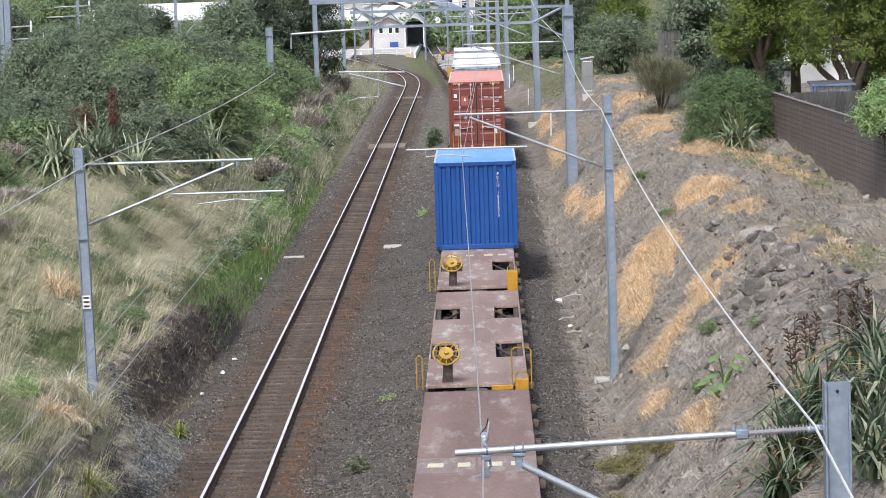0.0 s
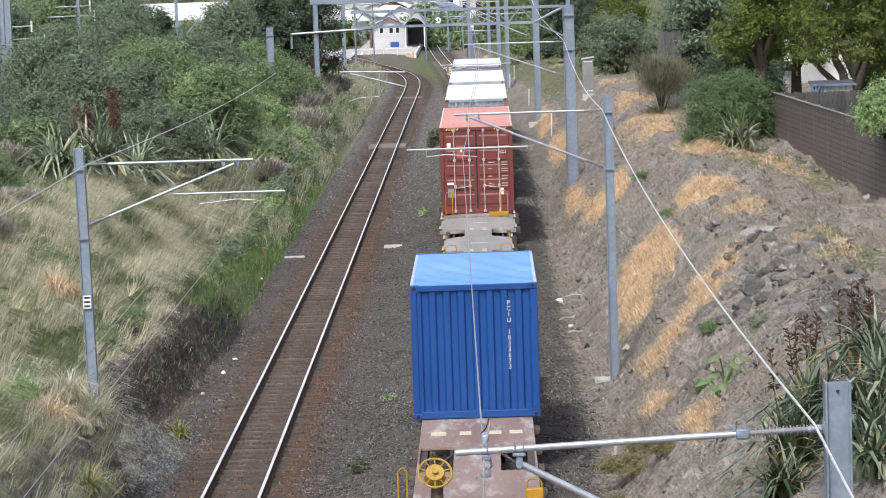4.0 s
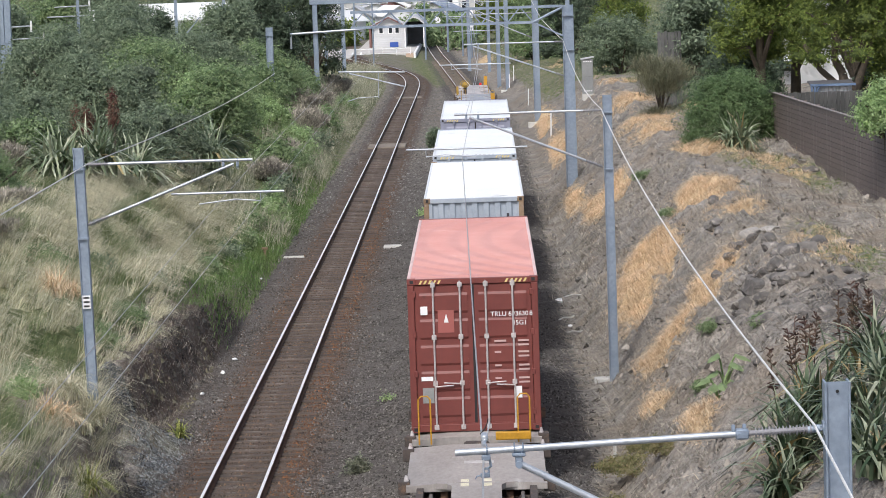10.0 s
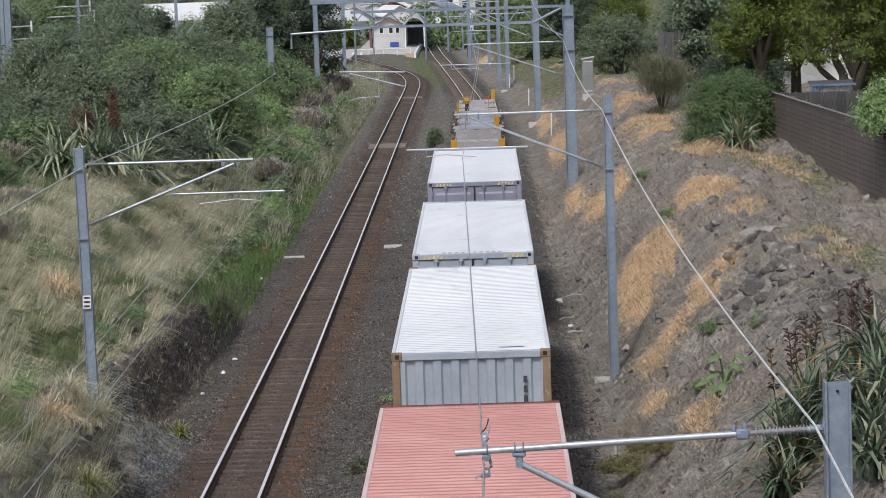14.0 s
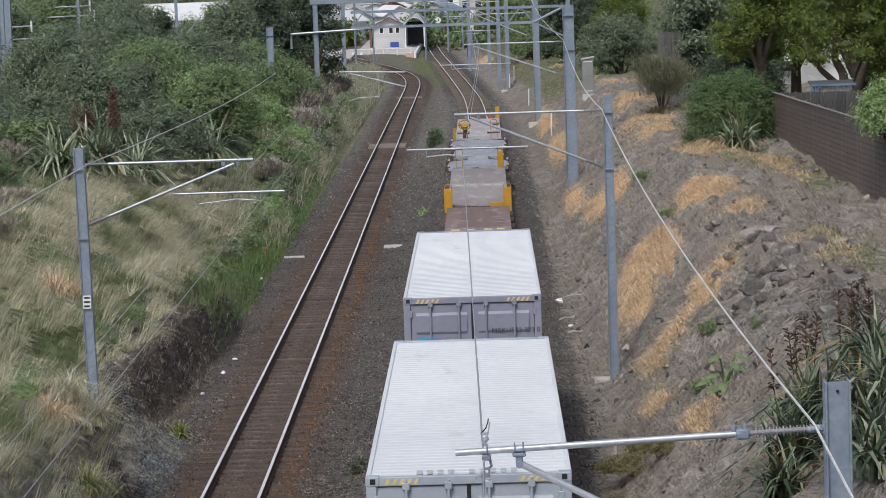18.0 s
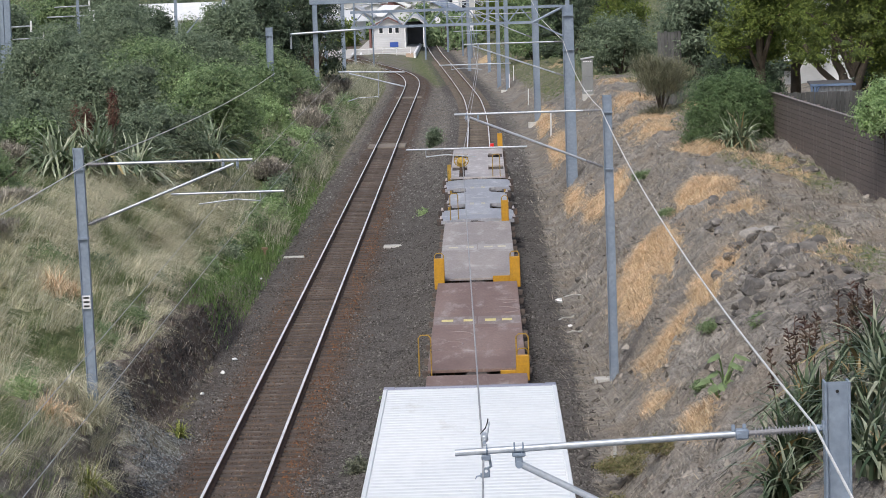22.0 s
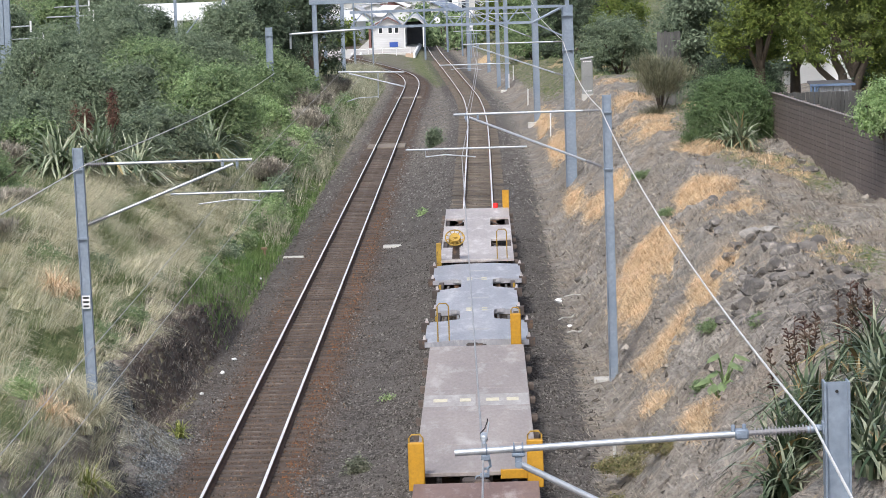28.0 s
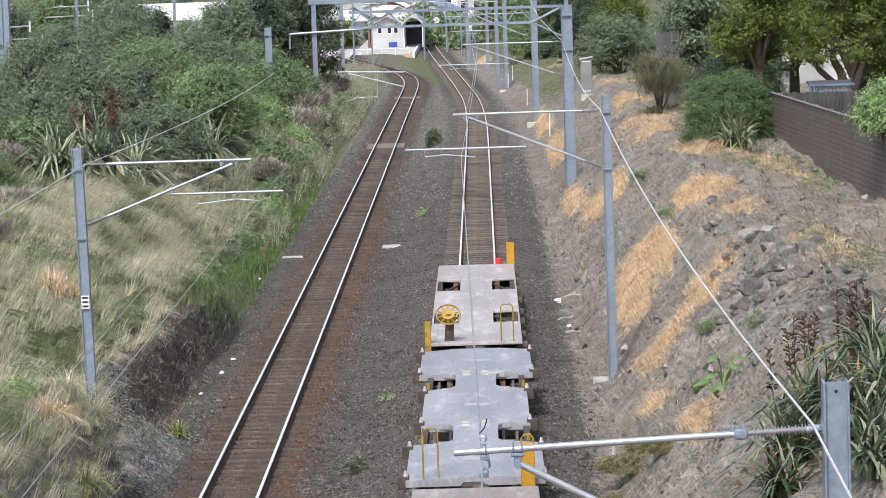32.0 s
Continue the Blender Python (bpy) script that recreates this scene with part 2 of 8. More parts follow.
LEAF_BUSH = foliage("glossy_hedge_leaves", [(0.072, 0.122, 0.052), (0.126, 0.192, 0.084), (0.205, 0.285, 0.138)], 0.4, 0.32, 0.6, (0.06, 0.10, 0.03), 0.3)
LEAF_YELLOW = foliage("yellow_green_leaves", [(0.103, 0.152, 0.039), (0.165, 0.215, 0.051), (0.250, 0.297, 0.080)], 0.5, 0.42, 0.5, (0.09, 0.12, 0.025), 0.5)
LEAF_GREY = foliage("grey_green_leaves", [(0.1, 0.115, 0.08), (0.18, 0.195, 0.14), (0.28, 0.3, 0.22)], 0.6, 0.32, 0.5, (0.16, 0.14, 0.12), 0.5)
LEAF_NIGHT = foliage("shaded_conifer_leaves", [(0.051, 0.074, 0.050), (0.086, 0.119, 0.075), (0.130, 0.170, 0.115)], 0.6, 0.27, 0.4, (0.06, 0.068, 0.04), 0.4)
LEAF_TWIG = foliage("dead_scrub_twigs", [(0.20, 0.185, 0.15), (0.34, 0.315, 0.26), (0.54, 0.50, 0.42)], 0.8, 0.1, 0.4, (0.13, 0.105, 0.105), 0.5)
LEAF_WISPY = foliage("brownish_olive_needles", [(0.117, 0.130, 0.085), (0.195, 0.202, 0.130), (0.286, 0.280, 0.195)], 0.6, 0.2)
LEAF_OLIVE = foliage("low_olive_weeds", [(0.11, 0.115, 0.045), (0.19, 0.19, 0.085), (0.27, 0.225, 0.13)], 0.6, 0.2, 1.2, (0.20, 0.12, 0.07), 0.4)
LEAF_RED = foliage("red_brown_seedheads", [(0.064, 0.030, 0.025), (0.106, 0.047, 0.039), (0.145, 0.076, 0.060)], 0.7, 0.1)
FLAX = foliage("flax_leaves", [(0.07, 0.11, 0.06), (0.15, 0.2, 0.115), (0.28, 0.33, 0.22), (0.55, 0.58, 0.45)], 0.35, 0.15, 1.5, (0.24, 0.2, 0.1), 0.25)
FLAX_DARK = foliage("dark_flax_leaves", [(0.035, 0.06, 0.032), (0.075, 0.11, 0.062), (0.14, 0.18, 0.115), (0.32, 0.34, 0.25)], 0.35, 0.12, 1.5, (0.16, 0.13, 0.07), 0.25)
FLAX_DRY = foliage("dry_flax_leaves", [(0.20, 0.15, 0.07), (0.34, 0.26, 0.12), (0.22, 0.17, 0.11)], 0.6, 0.1)
TUSSOCK = foliage("yellow_green_tussock", [(0.12, 0.16, 0.04), (0.24, 0.28, 0.075), (0.42, 0.43, 0.16)], 0.5, 0.25, 1.5, (0.3, 0.26, 0.09), 0.3)
SEED_STALK = foliage("flax_seed_stalks", [(0.035, 0.02, 0.018), (0.07, 0.04, 0.035), (0.11, 0.07, 0.06)], 0.8, 0.0)
BARK = surface("bark", (0.07, 0.055, 0.042), (0.13, 0.105, 0.08), None, 2, 14, 0.95, 0, 0.5, 0.02)
ROCK = surface("basalt_rock", (0.10, 0.093, 0.087), (0.20, 0.185, 0.17), (0.32, 0.29, 0.255), 2.5, 16, 0.95, 0, 0.5, 0.02, vary=0.35)
ROCK_PALE = surface("pale_rock", (0.30, 0.285, 0.265), (0.42, 0.40, 0.37), (0.18, 0.16, 0.14), 2.5, 16, 0.95, 0, 0.4, 0.02)
FENCE_BROWN = surface("brown_painted_fence", (0.125, 0.098, 0.089), (0.16, 0.128, 0.118), (0.22, 0.19, 0.18), 0.9, 12, 0.55, 0, 0.05, vary=0.08,
                      stretch=(1, 0.3, 1))
FENCE_CAP = surface("faded_fence_edge", (0.20, 0.175, 0.165), (0.27, 0.24, 0.23), None, 2, 16, 0.7)
PALING = surface("weathered_palings", (0.085, 0.085, 0.082), (0.14, 0.14, 0.135), None, 2, 16, 0.9, vary=0.25)
CABINET = surface("grey_cabinet_paint", (0.24, 0.25, 0.25), (0.30, 0.31, 0.305), None, 1.5, 20, 0.55, 0.1, 0.03)
WALL_PALE = surface("pale_town_wall", (0.48, 0.48, 0.47), (0.56, 0.56, 0.55), None, 1.0, 10, 0.8)
WALL_WHITE = surface("white_weatherboard", (0.74, 0.75, 0.76), (0.80, 0.81, 0.81), None, 1.5, 20, 0.7, 0, 0.03, grain=0.06)
WALL_BOARD = surface("white_station_boards", (0.55, 0.56, 0.57), (0.64, 0.65, 0.66), (0.48, 0.48, 0.47), 1.2, 14, 0.8, 0, 0.1, 0.02, stretch=(0.2, 0.2, 6))
# Muted pinkish-grey wall for two of the distant houses.
WALL_STATION = surface("muted_house_wall", (0.36, 0.34, 0.33), (0.45, 0.42, 0.41), None, 1.5, 14, 0.8)
TRIM_RED = surface("dark_red_trim", (0.17, 0.085, 0.075), (0.23, 0.115, 0.10), None, 2, 20, 0.7)
ROOF_DARK = surface("dark_roof_iron", (0.07, 0.07, 0.075), (0.11, 0.11, 0.115), None, 1, 14, 0.6)
ROOF_BLUE = surface("slate_blue_roof", (0.20, 0.25, 0.33), (0.26, 0.31, 0.39), None, 1, 14, 0.6)
ROOF_GREY = surface("pale_grey_roof", (0.45, 0.46, 0.47), (0.56, 0.57, 0.58), None, 1, 14, 0.6)
GLASS_DARK = plain("dark_window_glass", (0.03, 0.035, 0.04), 0.12)
BLUE_SIGN = plain("blue_sign_paint", (0.03, 0.08, 0.32), 0.5)
PAVING = surface("platform_paving", (0.45, 0.43, 0.40), (0.55, 0.53, 0.50), None, 1, 12, 0.9)
ORANGE_PAVING = surface("orange_edge_paving", (0.40, 0.29, 0.20), (0.50, 0.37, 0.26), None, 1, 12, 0.9)

# ---- mesh tools ----


class Shape:
    """Collects vertices and faces for one mesh."""

    def __init__(self):
        self.v, self.f, self.smooth = [], [], False

    def add(self, vs, fs):
        k = len(self.v)
        self.v.extend(tuple(p) for p in vs)
        self.f.extend(tuple(i + k for i in face) for face in fs)
        return self

    def box(self, x0, x1, y0, y1, z0, z1, c=0.0):
        """A box; c chamfers its edges."""
        if c <= 0:
            vs = [(x, y, z) for z in (z0, z1) for y in (y0, y1) for x in (x0, x1)]
            return self.add(vs, [(0, 2, 3, 1), (4, 5, 7, 6), (0, 1, 5, 4), (2, 6, 7, 3), (0, 4, 6, 2), (1, 3, 7, 5)])
        lo, hi, vs, idx = (x0, y0, z0), (x1, y1, z1), [], {}
        for sx in (0, 1):
            for sy in (0, 1):
                for sz in (0, 1):
                    for a in range(3):
                        p = []
                        for b, s in enumerate((sx, sy, sz)):
                            e = hi[b] if s else lo[b]
                            p.append(e if b == a else e + (-c if s else c))
                        idx[sx, sy, sz, a] = len(vs)
                        vs.append(p)
        fs = []
        for a in range(3):
            b, d = (a + 1) % 3, (a + 2) % 3
            for s in (0, 1):
                ring = []
                for u, w in ((0, 0), (1, 0), (1, 1), (0, 1)):
                    k = [0, 0, 0]
                    k[a], k[b], k[d] = s, u, w
                    ring.append(idx[k[0], k[1], k[2], a])
                fs.append(ring if s else ring[::-1])
            for u in (0, 1):
                for w in (0, 1):
                    k0, k1 = [0, 0, 0], [0, 0, 0]
                    k0[b] = k1[b] = u
                    k0[d] = k1[d] = w
                    k1[a] = 1
                    q = [idx[*k0, b], idx[*k1, b], idx[*k1, d], idx[*k0, d]]
                    fs.append(q if (u == w) == False else q[::-1])
        for sx in (0, 1):
            for sy in (0, 1):
                for sz in (0, 1):
                    t = [idx[sx, sy, sz, a] for a in range(3)]
                    fs.append(t if (sx + sy + sz) % 2 else t[::-1])
        return self.add(vs, fs)

    def tube(self, p0, p1, r, n=8, r1=None, caps=True):
        p0, p1 = Vector(p0), Vector(p1)
        r1 = r if r1 is None else r1
        d = (p1 - p0).normalized()
        a = d.orthogonal().normalized()
        b = d.cross(a)
        vs = []
        for p, rr in ((p0, r), (p1, r1)):
            for i in range(n):
                t = 2 * math.pi * i / n
                vs.append(p + rr * (math.cos(t) * a + math.sin(t) * b))
        fs = [(i, (i + 1) % n, n + (i + 1) % n, n + i) for i in range(n)]
        if caps:
            fs += [tuple(range(n))[::-1], tuple(range(n, 2 * n))]
        self.smooth = True
        return self.add(vs, fs)

    def path(self, pts, r, n=6):
        """A bent rod through pts."""
        pts = [Vector(p) for p in pts]
        rings = []
        for i, p in enumerate(pts):
            d = (pts[min(i + 1, len(pts) - 1)] - pts[max(i - 1, 0)]).normalized()
            a = d.cross(Vector((0.31, 0.17, 0.93)))
            if a.length < 0.05:
                a = d.cross(Vector((0, 1, 0)))
            a.normalize()
            b = d.cross(a)
            rings.append([p + r * (math.cos(2 * math.pi * k / n) * a + math.sin(2 * math.pi * k / n) * b) for k in range(n)])
        vs = [v for ring in rings for v in ring]
        fs = [(j * n + k, j * n + (k + 1) % n, (j + 1) * n + (k + 1) % n, (j + 1) * n + k)
              for j in range(len(pts) - 1) for k in range(n)]
        fs += [tuple(range(n))[::-1], tuple(range((len(pts) - 1) * n, len(pts) * n))]
        self.smooth = True
        return self.add(vs, fs)

    def prism(self, pts, axis, a, b):
        """A polygon in the plane across axis ('x', 'y' or 'z'), drawn out from a to b."""
        n = len(pts)
        put = {"x": lambda p, t: (t, p[0], p[1]), "y": lambda p, t: (p[0], t, p[1]), "z": lambda p, t: (p[0], p[1], t)}[axis]
        vs = [put(p, a) for p in pts] + [put(p, b) for p in pts]
        fs = [(i, (i + 1) % n, n + (i + 1) % n, n + i) for i in range(n)] + [tuple(range(n))[::-1], tuple(range(n, 2 * n))]
        return self.add(vs, fs)

    def corrugated(self, o, u, v, nrm, ulen, vlen, pitch, depth):
        """A panel with trapezoid ribs: waves along u, drawn out along v, ribs standing out along nrm."""
        o, u, v, nrm = Vector(o), Vector(u), Vector(v), Vector(nrm)
        k = max(1, round(ulen / pitch))
        w = ulen / k
        line = [(0.0, 0.0)]
        for i in range(k):
            line += [((i + 0.30) * w, 0.0), ((i + 0.42) * w, depth), ((i + 0.80) * w, depth), ((i + 0.92) * w, 0.0)]
        line.append((ulen, 0.0))
        vs = [o + a * u + d * nrm for a, d in line] + [o + a * u + d * nrm + vlen * v for a, d in line]
        m = len(line)
        return self.add(vs, [(i, i + 1, m + i + 1, m + i) for i in range(m - 1)])

    def torus(self, c, big, r, axis, n=24, m=6):
        ax = Vector(axis).normalized()
        a = ax.orthogonal().normalized()
        b = ax.cross(a)
        c = Vector(c)
        vs = []
        for i in range(n):
            t = 2 * math.pi * i / n
            out = math.cos(t) * a + math.sin(t) * b
            for j in range(m):
                s = 2 * math.pi * j / m
                vs.append(c + out * (big + r * math.cos(s)) + ax * r * math.sin(s))
        self.smooth = True
        return self.add(vs, [(i * m + j, ((i + 1) % n) * m + j, ((i + 1) % n) * m + (j + 1) % m, i * m + (j + 1) % m)
                             for i in range(n) for j in range(m)])

    def mesh(self, name):
        me = bpy.data.meshes.new(name)
        me.from_pydata(self.v, [], self.f)
        if self.smooth:
            me.shade_smooth()
            me.set_sharp_from_angle(angle=radians(40))
        me.update()
        return me


def fast_mesh(name, verts, faces):
    """A mesh from numpy arrays: verts (n, 3), faces (m, 3 or 4)."""
    me = bpy.data.meshes.new(name)
    k = faces.shape[1]
    me.vertices.add(len(verts))
    me.vertices.foreach_set("co", verts.astype(np.float32).ravel())
    me.loops.add(faces.size)
    me.loops.foreach_set("vertex_index", faces.astype(np.int32).ravel())
    me.polygons.add(len(faces))
    me.polygons.foreach_set("loop_start", np.arange(0, faces.size, k, dtype=np.int32))
    me.update(calc_edges=True)
    me.validate()
    return me


def part(name, shape, material, parent, label=""):
    """One mesh object under a thing or a part."""
    me = shape if isinstance(shape, bpy.types.Mesh) else shape.mesh(name)
    if not me.materials:
        me.materials.append(material)
    ob = new(name, me)
    ob.parent = parent
    return tagged(ob, label) if label else ob


def thing(name, x, y, z, label, category, group="", kind="", rz=0.0):
    """An empty at the base of a thing."""
    ob = new(name)
    ob.matrix_basis = pose(x, y, z, 0, 0, rz)
    ob.empty_display_size = 0.2
    return tagged(ob, label, category, group, kind)


def solid(name, shape, material, label, category, group="", kind="", at=None):
    """A thing that is a single mesh."""
    me = shape if isinstance(shape, bpy.types.Mesh) else shape.mesh(name)
    me.materials.append(material)
    ob = new(name, me)
    if at is not None:
        ob.matrix_basis = at
    return tagged(ob, label, category, group, kind)


def smooth_step(a, b, x):
    t = np.clip((np.asarray(x, float) - a) / (b - a), 0, 1)
    return t * t * (3 - 2 * t)


def gauss(x, m, s):
    return np.exp(-((np.asarray(x, float) - m) / s) ** 2)


# ---- plan: two tracks ----
RIGHT_Y = (-300, 150, 165, 175, 185, 197, 209, 228, 249, 268, 282, 310, 340, 420)
RIGHT_X = (0.07, 0.06, 0.04, -0.02, -0.09, -0.25, -0.45, -1.02, -1.73, -2.49, -3.06, -4.24, -5.35, -8.0)
FALL_Y = (-300, 130, 150, 160, 175, 194, 208, 222, 250, 300, 340, 420)
FALL_Z = (0, 0, -0.07, -0.15, -0.38, -0.72, -0.95, -1.16, -1.5, -1.75, -1.8, -1.8)
LEFT_Y = (-300, 60, 102, 164, 193, 208, 220, 230, 240, 251, 260, 268, 275, 290, 310)
LEFT_X = (-3.85, -4.615, -4.715, -4.86, -4.93, -4.94, -4.97, -5.0, -5.16, -5.72, -6.56, -7.70, -8.7, -11.2, -15.0)


def x_right(y):
    return np.interp(y, RIGHT_Y, RIGHT_X)


def x_left(y):
    return np.interp(y, LEFT_Y, LEFT_X)


def smooth_line(fn, y, w=8.0):
    """The plan line fn with its corners rounded off."""
    return sum(fn(np.asarray(y, float) + d * w) * k for d, k in ((-1, 0.15), (-0.5, 0.2), (0, 0.3), (0.5, 0.2), (1, 0.15)))


def z_right(y):
    """The right track falls away beyond the masts."""
    y = np.asarray(y, float)
    return sum(np.interp(y + d, FALL_Y, FALL_Z) * k for d, k in ((-6, 0.25), (0, 0.5), (6, 0.25)))


def z_left(y):
    return 0.045 - 0.0051 * np.clip(y, 20, 280)


def ground_z(x, y):
    """Height of the ground."""
    x, y = np.asarray(x, float), np.asarray(y, float)
    xr, xl = smooth_line(x_right, y), smooth_line(x_left, y)
    zl = z_left(y) - 0.19
    zr = z_right(y) - 0.19
    mid = smooth_step(xl + 1.25, xr - 1.3, x)
    z = zl + (zr - zl) * mid - 0.12 * np.sin(np.pi * np.clip((x - xl - 1.2) / (xr - xl - 2.5), 0, 1))
    # right bank
    right = x - xr
    toe = 2.95 + 0.15 * np.sin(y * 0.21) + 0.12 * np.sin(y * 0.53 + 1)
    top = np.interp(y, (-300, 60, 140, 190, 240, 300), (3.1, 3.0, 2.8, 2.0, 1.2, 0.8))
    lumps = 0.16 * np.sin(x * 1.9 + y * 0.7) * np.sin(y * 0.43 - x) + 0.10 * np.sin(y * 1.7 + x * 2.3) * np.sin(x * 3.1 - y * 0.9)
    lumps = lumps + 0.13 * np.sin(y * 1.15 + 1.3 * np.sin(x * 0.8) + 0.6 * x) * gauss(right, 4.6, 1.5)
    rise = np.clip((right - toe) / 3.6, 0, 1)
    rise = rise * (1.25 - 0.25 * rise)
    bank = top * rise + 0.04 * np.maximum(right - toe - 3.6, 0) + lumps * smooth_step(0, 1.0, right - toe)
    bank = bank - 0.55 * smooth_step(7.0, 10.5, right) * smooth_step(99, 88, y)
    z = z - 0.14 * gauss(right, 2.4, 0.5)
    z = np.where(right > toe, np.maximum(z, zr + 0.03 + bank), z)
    # left bank
    left = xl - x
    toe = np.interp(y, (-300, 56.8, 59.2, 65, 70, 84, 110, 150, 200), (1.75, 1.75, 2.75, 2.7, 2.2, 1.95, 2.25, 2.3, 2.2)) + 0.12 * np.sin(y * 0.37)
    face = np.interp(y, (-300, 40, 57.0, 59.6, 66, 80, 88, 110), (1.9, 2.05, 2.0, 1.1, 1.5, 1.4, 0.5, 0.35))
    top = np.interp(y, (-300, 60, 150, 200, 235, 262, 300), (3.6, 3.4, 3.2, 2.6, 1.5, 0.4, 0.3))
    s = np.maximum(left - toe, 0)
    lumps = 0.14 * np.sin(x * 1.3 - y * 0.5) * np.sin(y * 0.31 + x) + 0.10 * np.sin(y * 2.1 + x) * np.sin(x * 2.7 + y * 0.4)
    bank = face * np.clip(s / np.interp(y, (54.5, 56.0, 60), (1.2, 0.75, 0.42)), 0, 1) + (top - face) * smooth_step(0.3, 6.0, s) + 0.03 * np.maximum(s - 6, 0)
    bank = bank + (lumps + 0.22 * np.sin(x * 0.9 + y * 0.33) * np.sin(y * 0.57 - x * 0.6)) * smooth_step(0, 1.2, s)
    z = np.where(s > 0, zl - 0.05 + bank, z)
    # a heap of spare gravel at the foot of the left bank
    z = z + 0.85 * gauss(x, -7.3, 0.7) * gauss(y, 62.2, 2.5)
    # the turf before the platform
    z = z + 0.42 * smooth_step(292, 302, y) * gauss(x, -9.5, 3.2)
    return z


def gz(x, y):
    return float(ground_z(x, y))


STRAW_SPOTS = ((4.6, 80.5, 0.55, 3.6), (4.0, 76.3, 0.45, 3.4), (5.0, 78.5, 0.4, 2.6), (6.0, 70.8, 0.35, 1.5), (5.3, 69.3, 0.35, 2.0), (4.6, 67.0, 0.35, 1.8),
               (3.95, 66.2, 0.35, 1.8), (3.45, 109.5, 0.5, 3.2), (4.05, 102.0, 0.4, 3.2), (4.8, 103.0, 0.4, 2.5), (6.4, 86.0, 0.7, 2.2), (6.95, 79.0, 0.7, 1.5),
               (6.9, 120.0, 1.3, 4.0), (7.0, 134.0, 1.2, 4.0), (6.7, 112.0, 0.9, 3.0), (8.3, 101.5, 1.1, 1.5), (3.6, 137.0, 0.5, 6.0), (3.4, 156.0, 0.6, 6.0),
               (3.75, 62.0, 0.3, 1.2), (4.1, 54.5, 0.3, 1.3), (0.4, 286.0, 1.0, 6.0), (3.3, 168.0, 0.7, 6.0))


def zones(x, y):
    """How far the ground is ballast, turf, straw and rust-stained; the cut face borrows ballast and rust tones."""
    xr, xl = smooth_line(x_right, y), smooth_line(x_left, y)
    right, left = x - xr, xl - x
    ballast = smooth_step(2.7, 1.9, right) * smooth_step(2.25, 1.85, left)
    ballast = ballast * (1 - 0.5 * smooth_step(115, 165, y) * smooth_step(1.2, 1.8, np.abs(right)) * smooth_step(1.1, 1.6, np.abs(left)))
    ballast = np.maximum(ballast, gauss(x, -7.3, 0.75) * gauss(y, 62.0, 2.4) * 1.2)
    turf = 0.9 * smooth_step(2.9, 4.2, left) + 0.65 * smooth_step(1.8, 2.2, left) * smooth_step(82, 90, y)
    turf = turf + 0.5 * gauss(x, -1.5 + xr, 1.4) * smooth_step(228, 245, y) + 0.42 * smooth_step(1.3, 2.0, -left) * smooth_step(-1.4, -2.2, right) * smooth_step(225, 250, y)
    patches = 0.5 + 0.5 * np.sin(x * 0.9 + 1.2 * np.sin(y * 0.13)) * np.sin(y * 0.21 + 0.8 * np.sin(x * 0.7))
    turf = turf + smooth_step(6.5, 8.5, right) * 0.62 * smooth_step(0.42, 0.85, patches) + 0.6 * smooth_step(150, 190, y) * smooth_step(3.4, 4.5, right)
    straw = 0.5 * smooth_step(0.62, 0.95, patches) * smooth_step(5.2, 6.5, right) * smooth_step(52, 75, y)
    for px, py, rx, ry in STRAW_SPOTS:
        straw = straw + (1.1 if px < 6.2 else 0.72) * gauss(x, px, rx) * gauss(y, py, ry)
    straw = straw * smooth_step(2.9, 3.5, right)
    # Ballast and rust tones darken the cut earth face.
    face = smooth_step(1.7, 2.2, left) * smooth_step(3.3, 2.9, left) * smooth_step(95, 84, y) * smooth_step(62.5, 65, y)
    ballast = np.maximum(ballast, 0.75 * gauss(x, 7.2, 1.3) * gauss(y, 56, 6.5))
    ballast = np.maximum(ballast, face * 0.7)
    rust = np.maximum(face * 0.55, gauss(left, 0, 1.15) * 0.6)
    rust = np.maximum(rust, gauss(np.abs(left), 0.95, 0.28))
    rust = np.maximum(rust, 1.0 * gauss(left, -1.05, 0.35))
    rust = np.maximum(rust, gauss(right, 0, 0.75) * 0.5 * smooth_step(240, 200, y))
    return [np.clip(c, 0, 1) for c in (ballast, turf, straw, rust)]


def axis_line(*spans):
    out = []
    for a, b, step in spans:
        out.append(np.arange(a, b, step))
    return np.concatenate(out + [np.array([spans[-1][1]])])


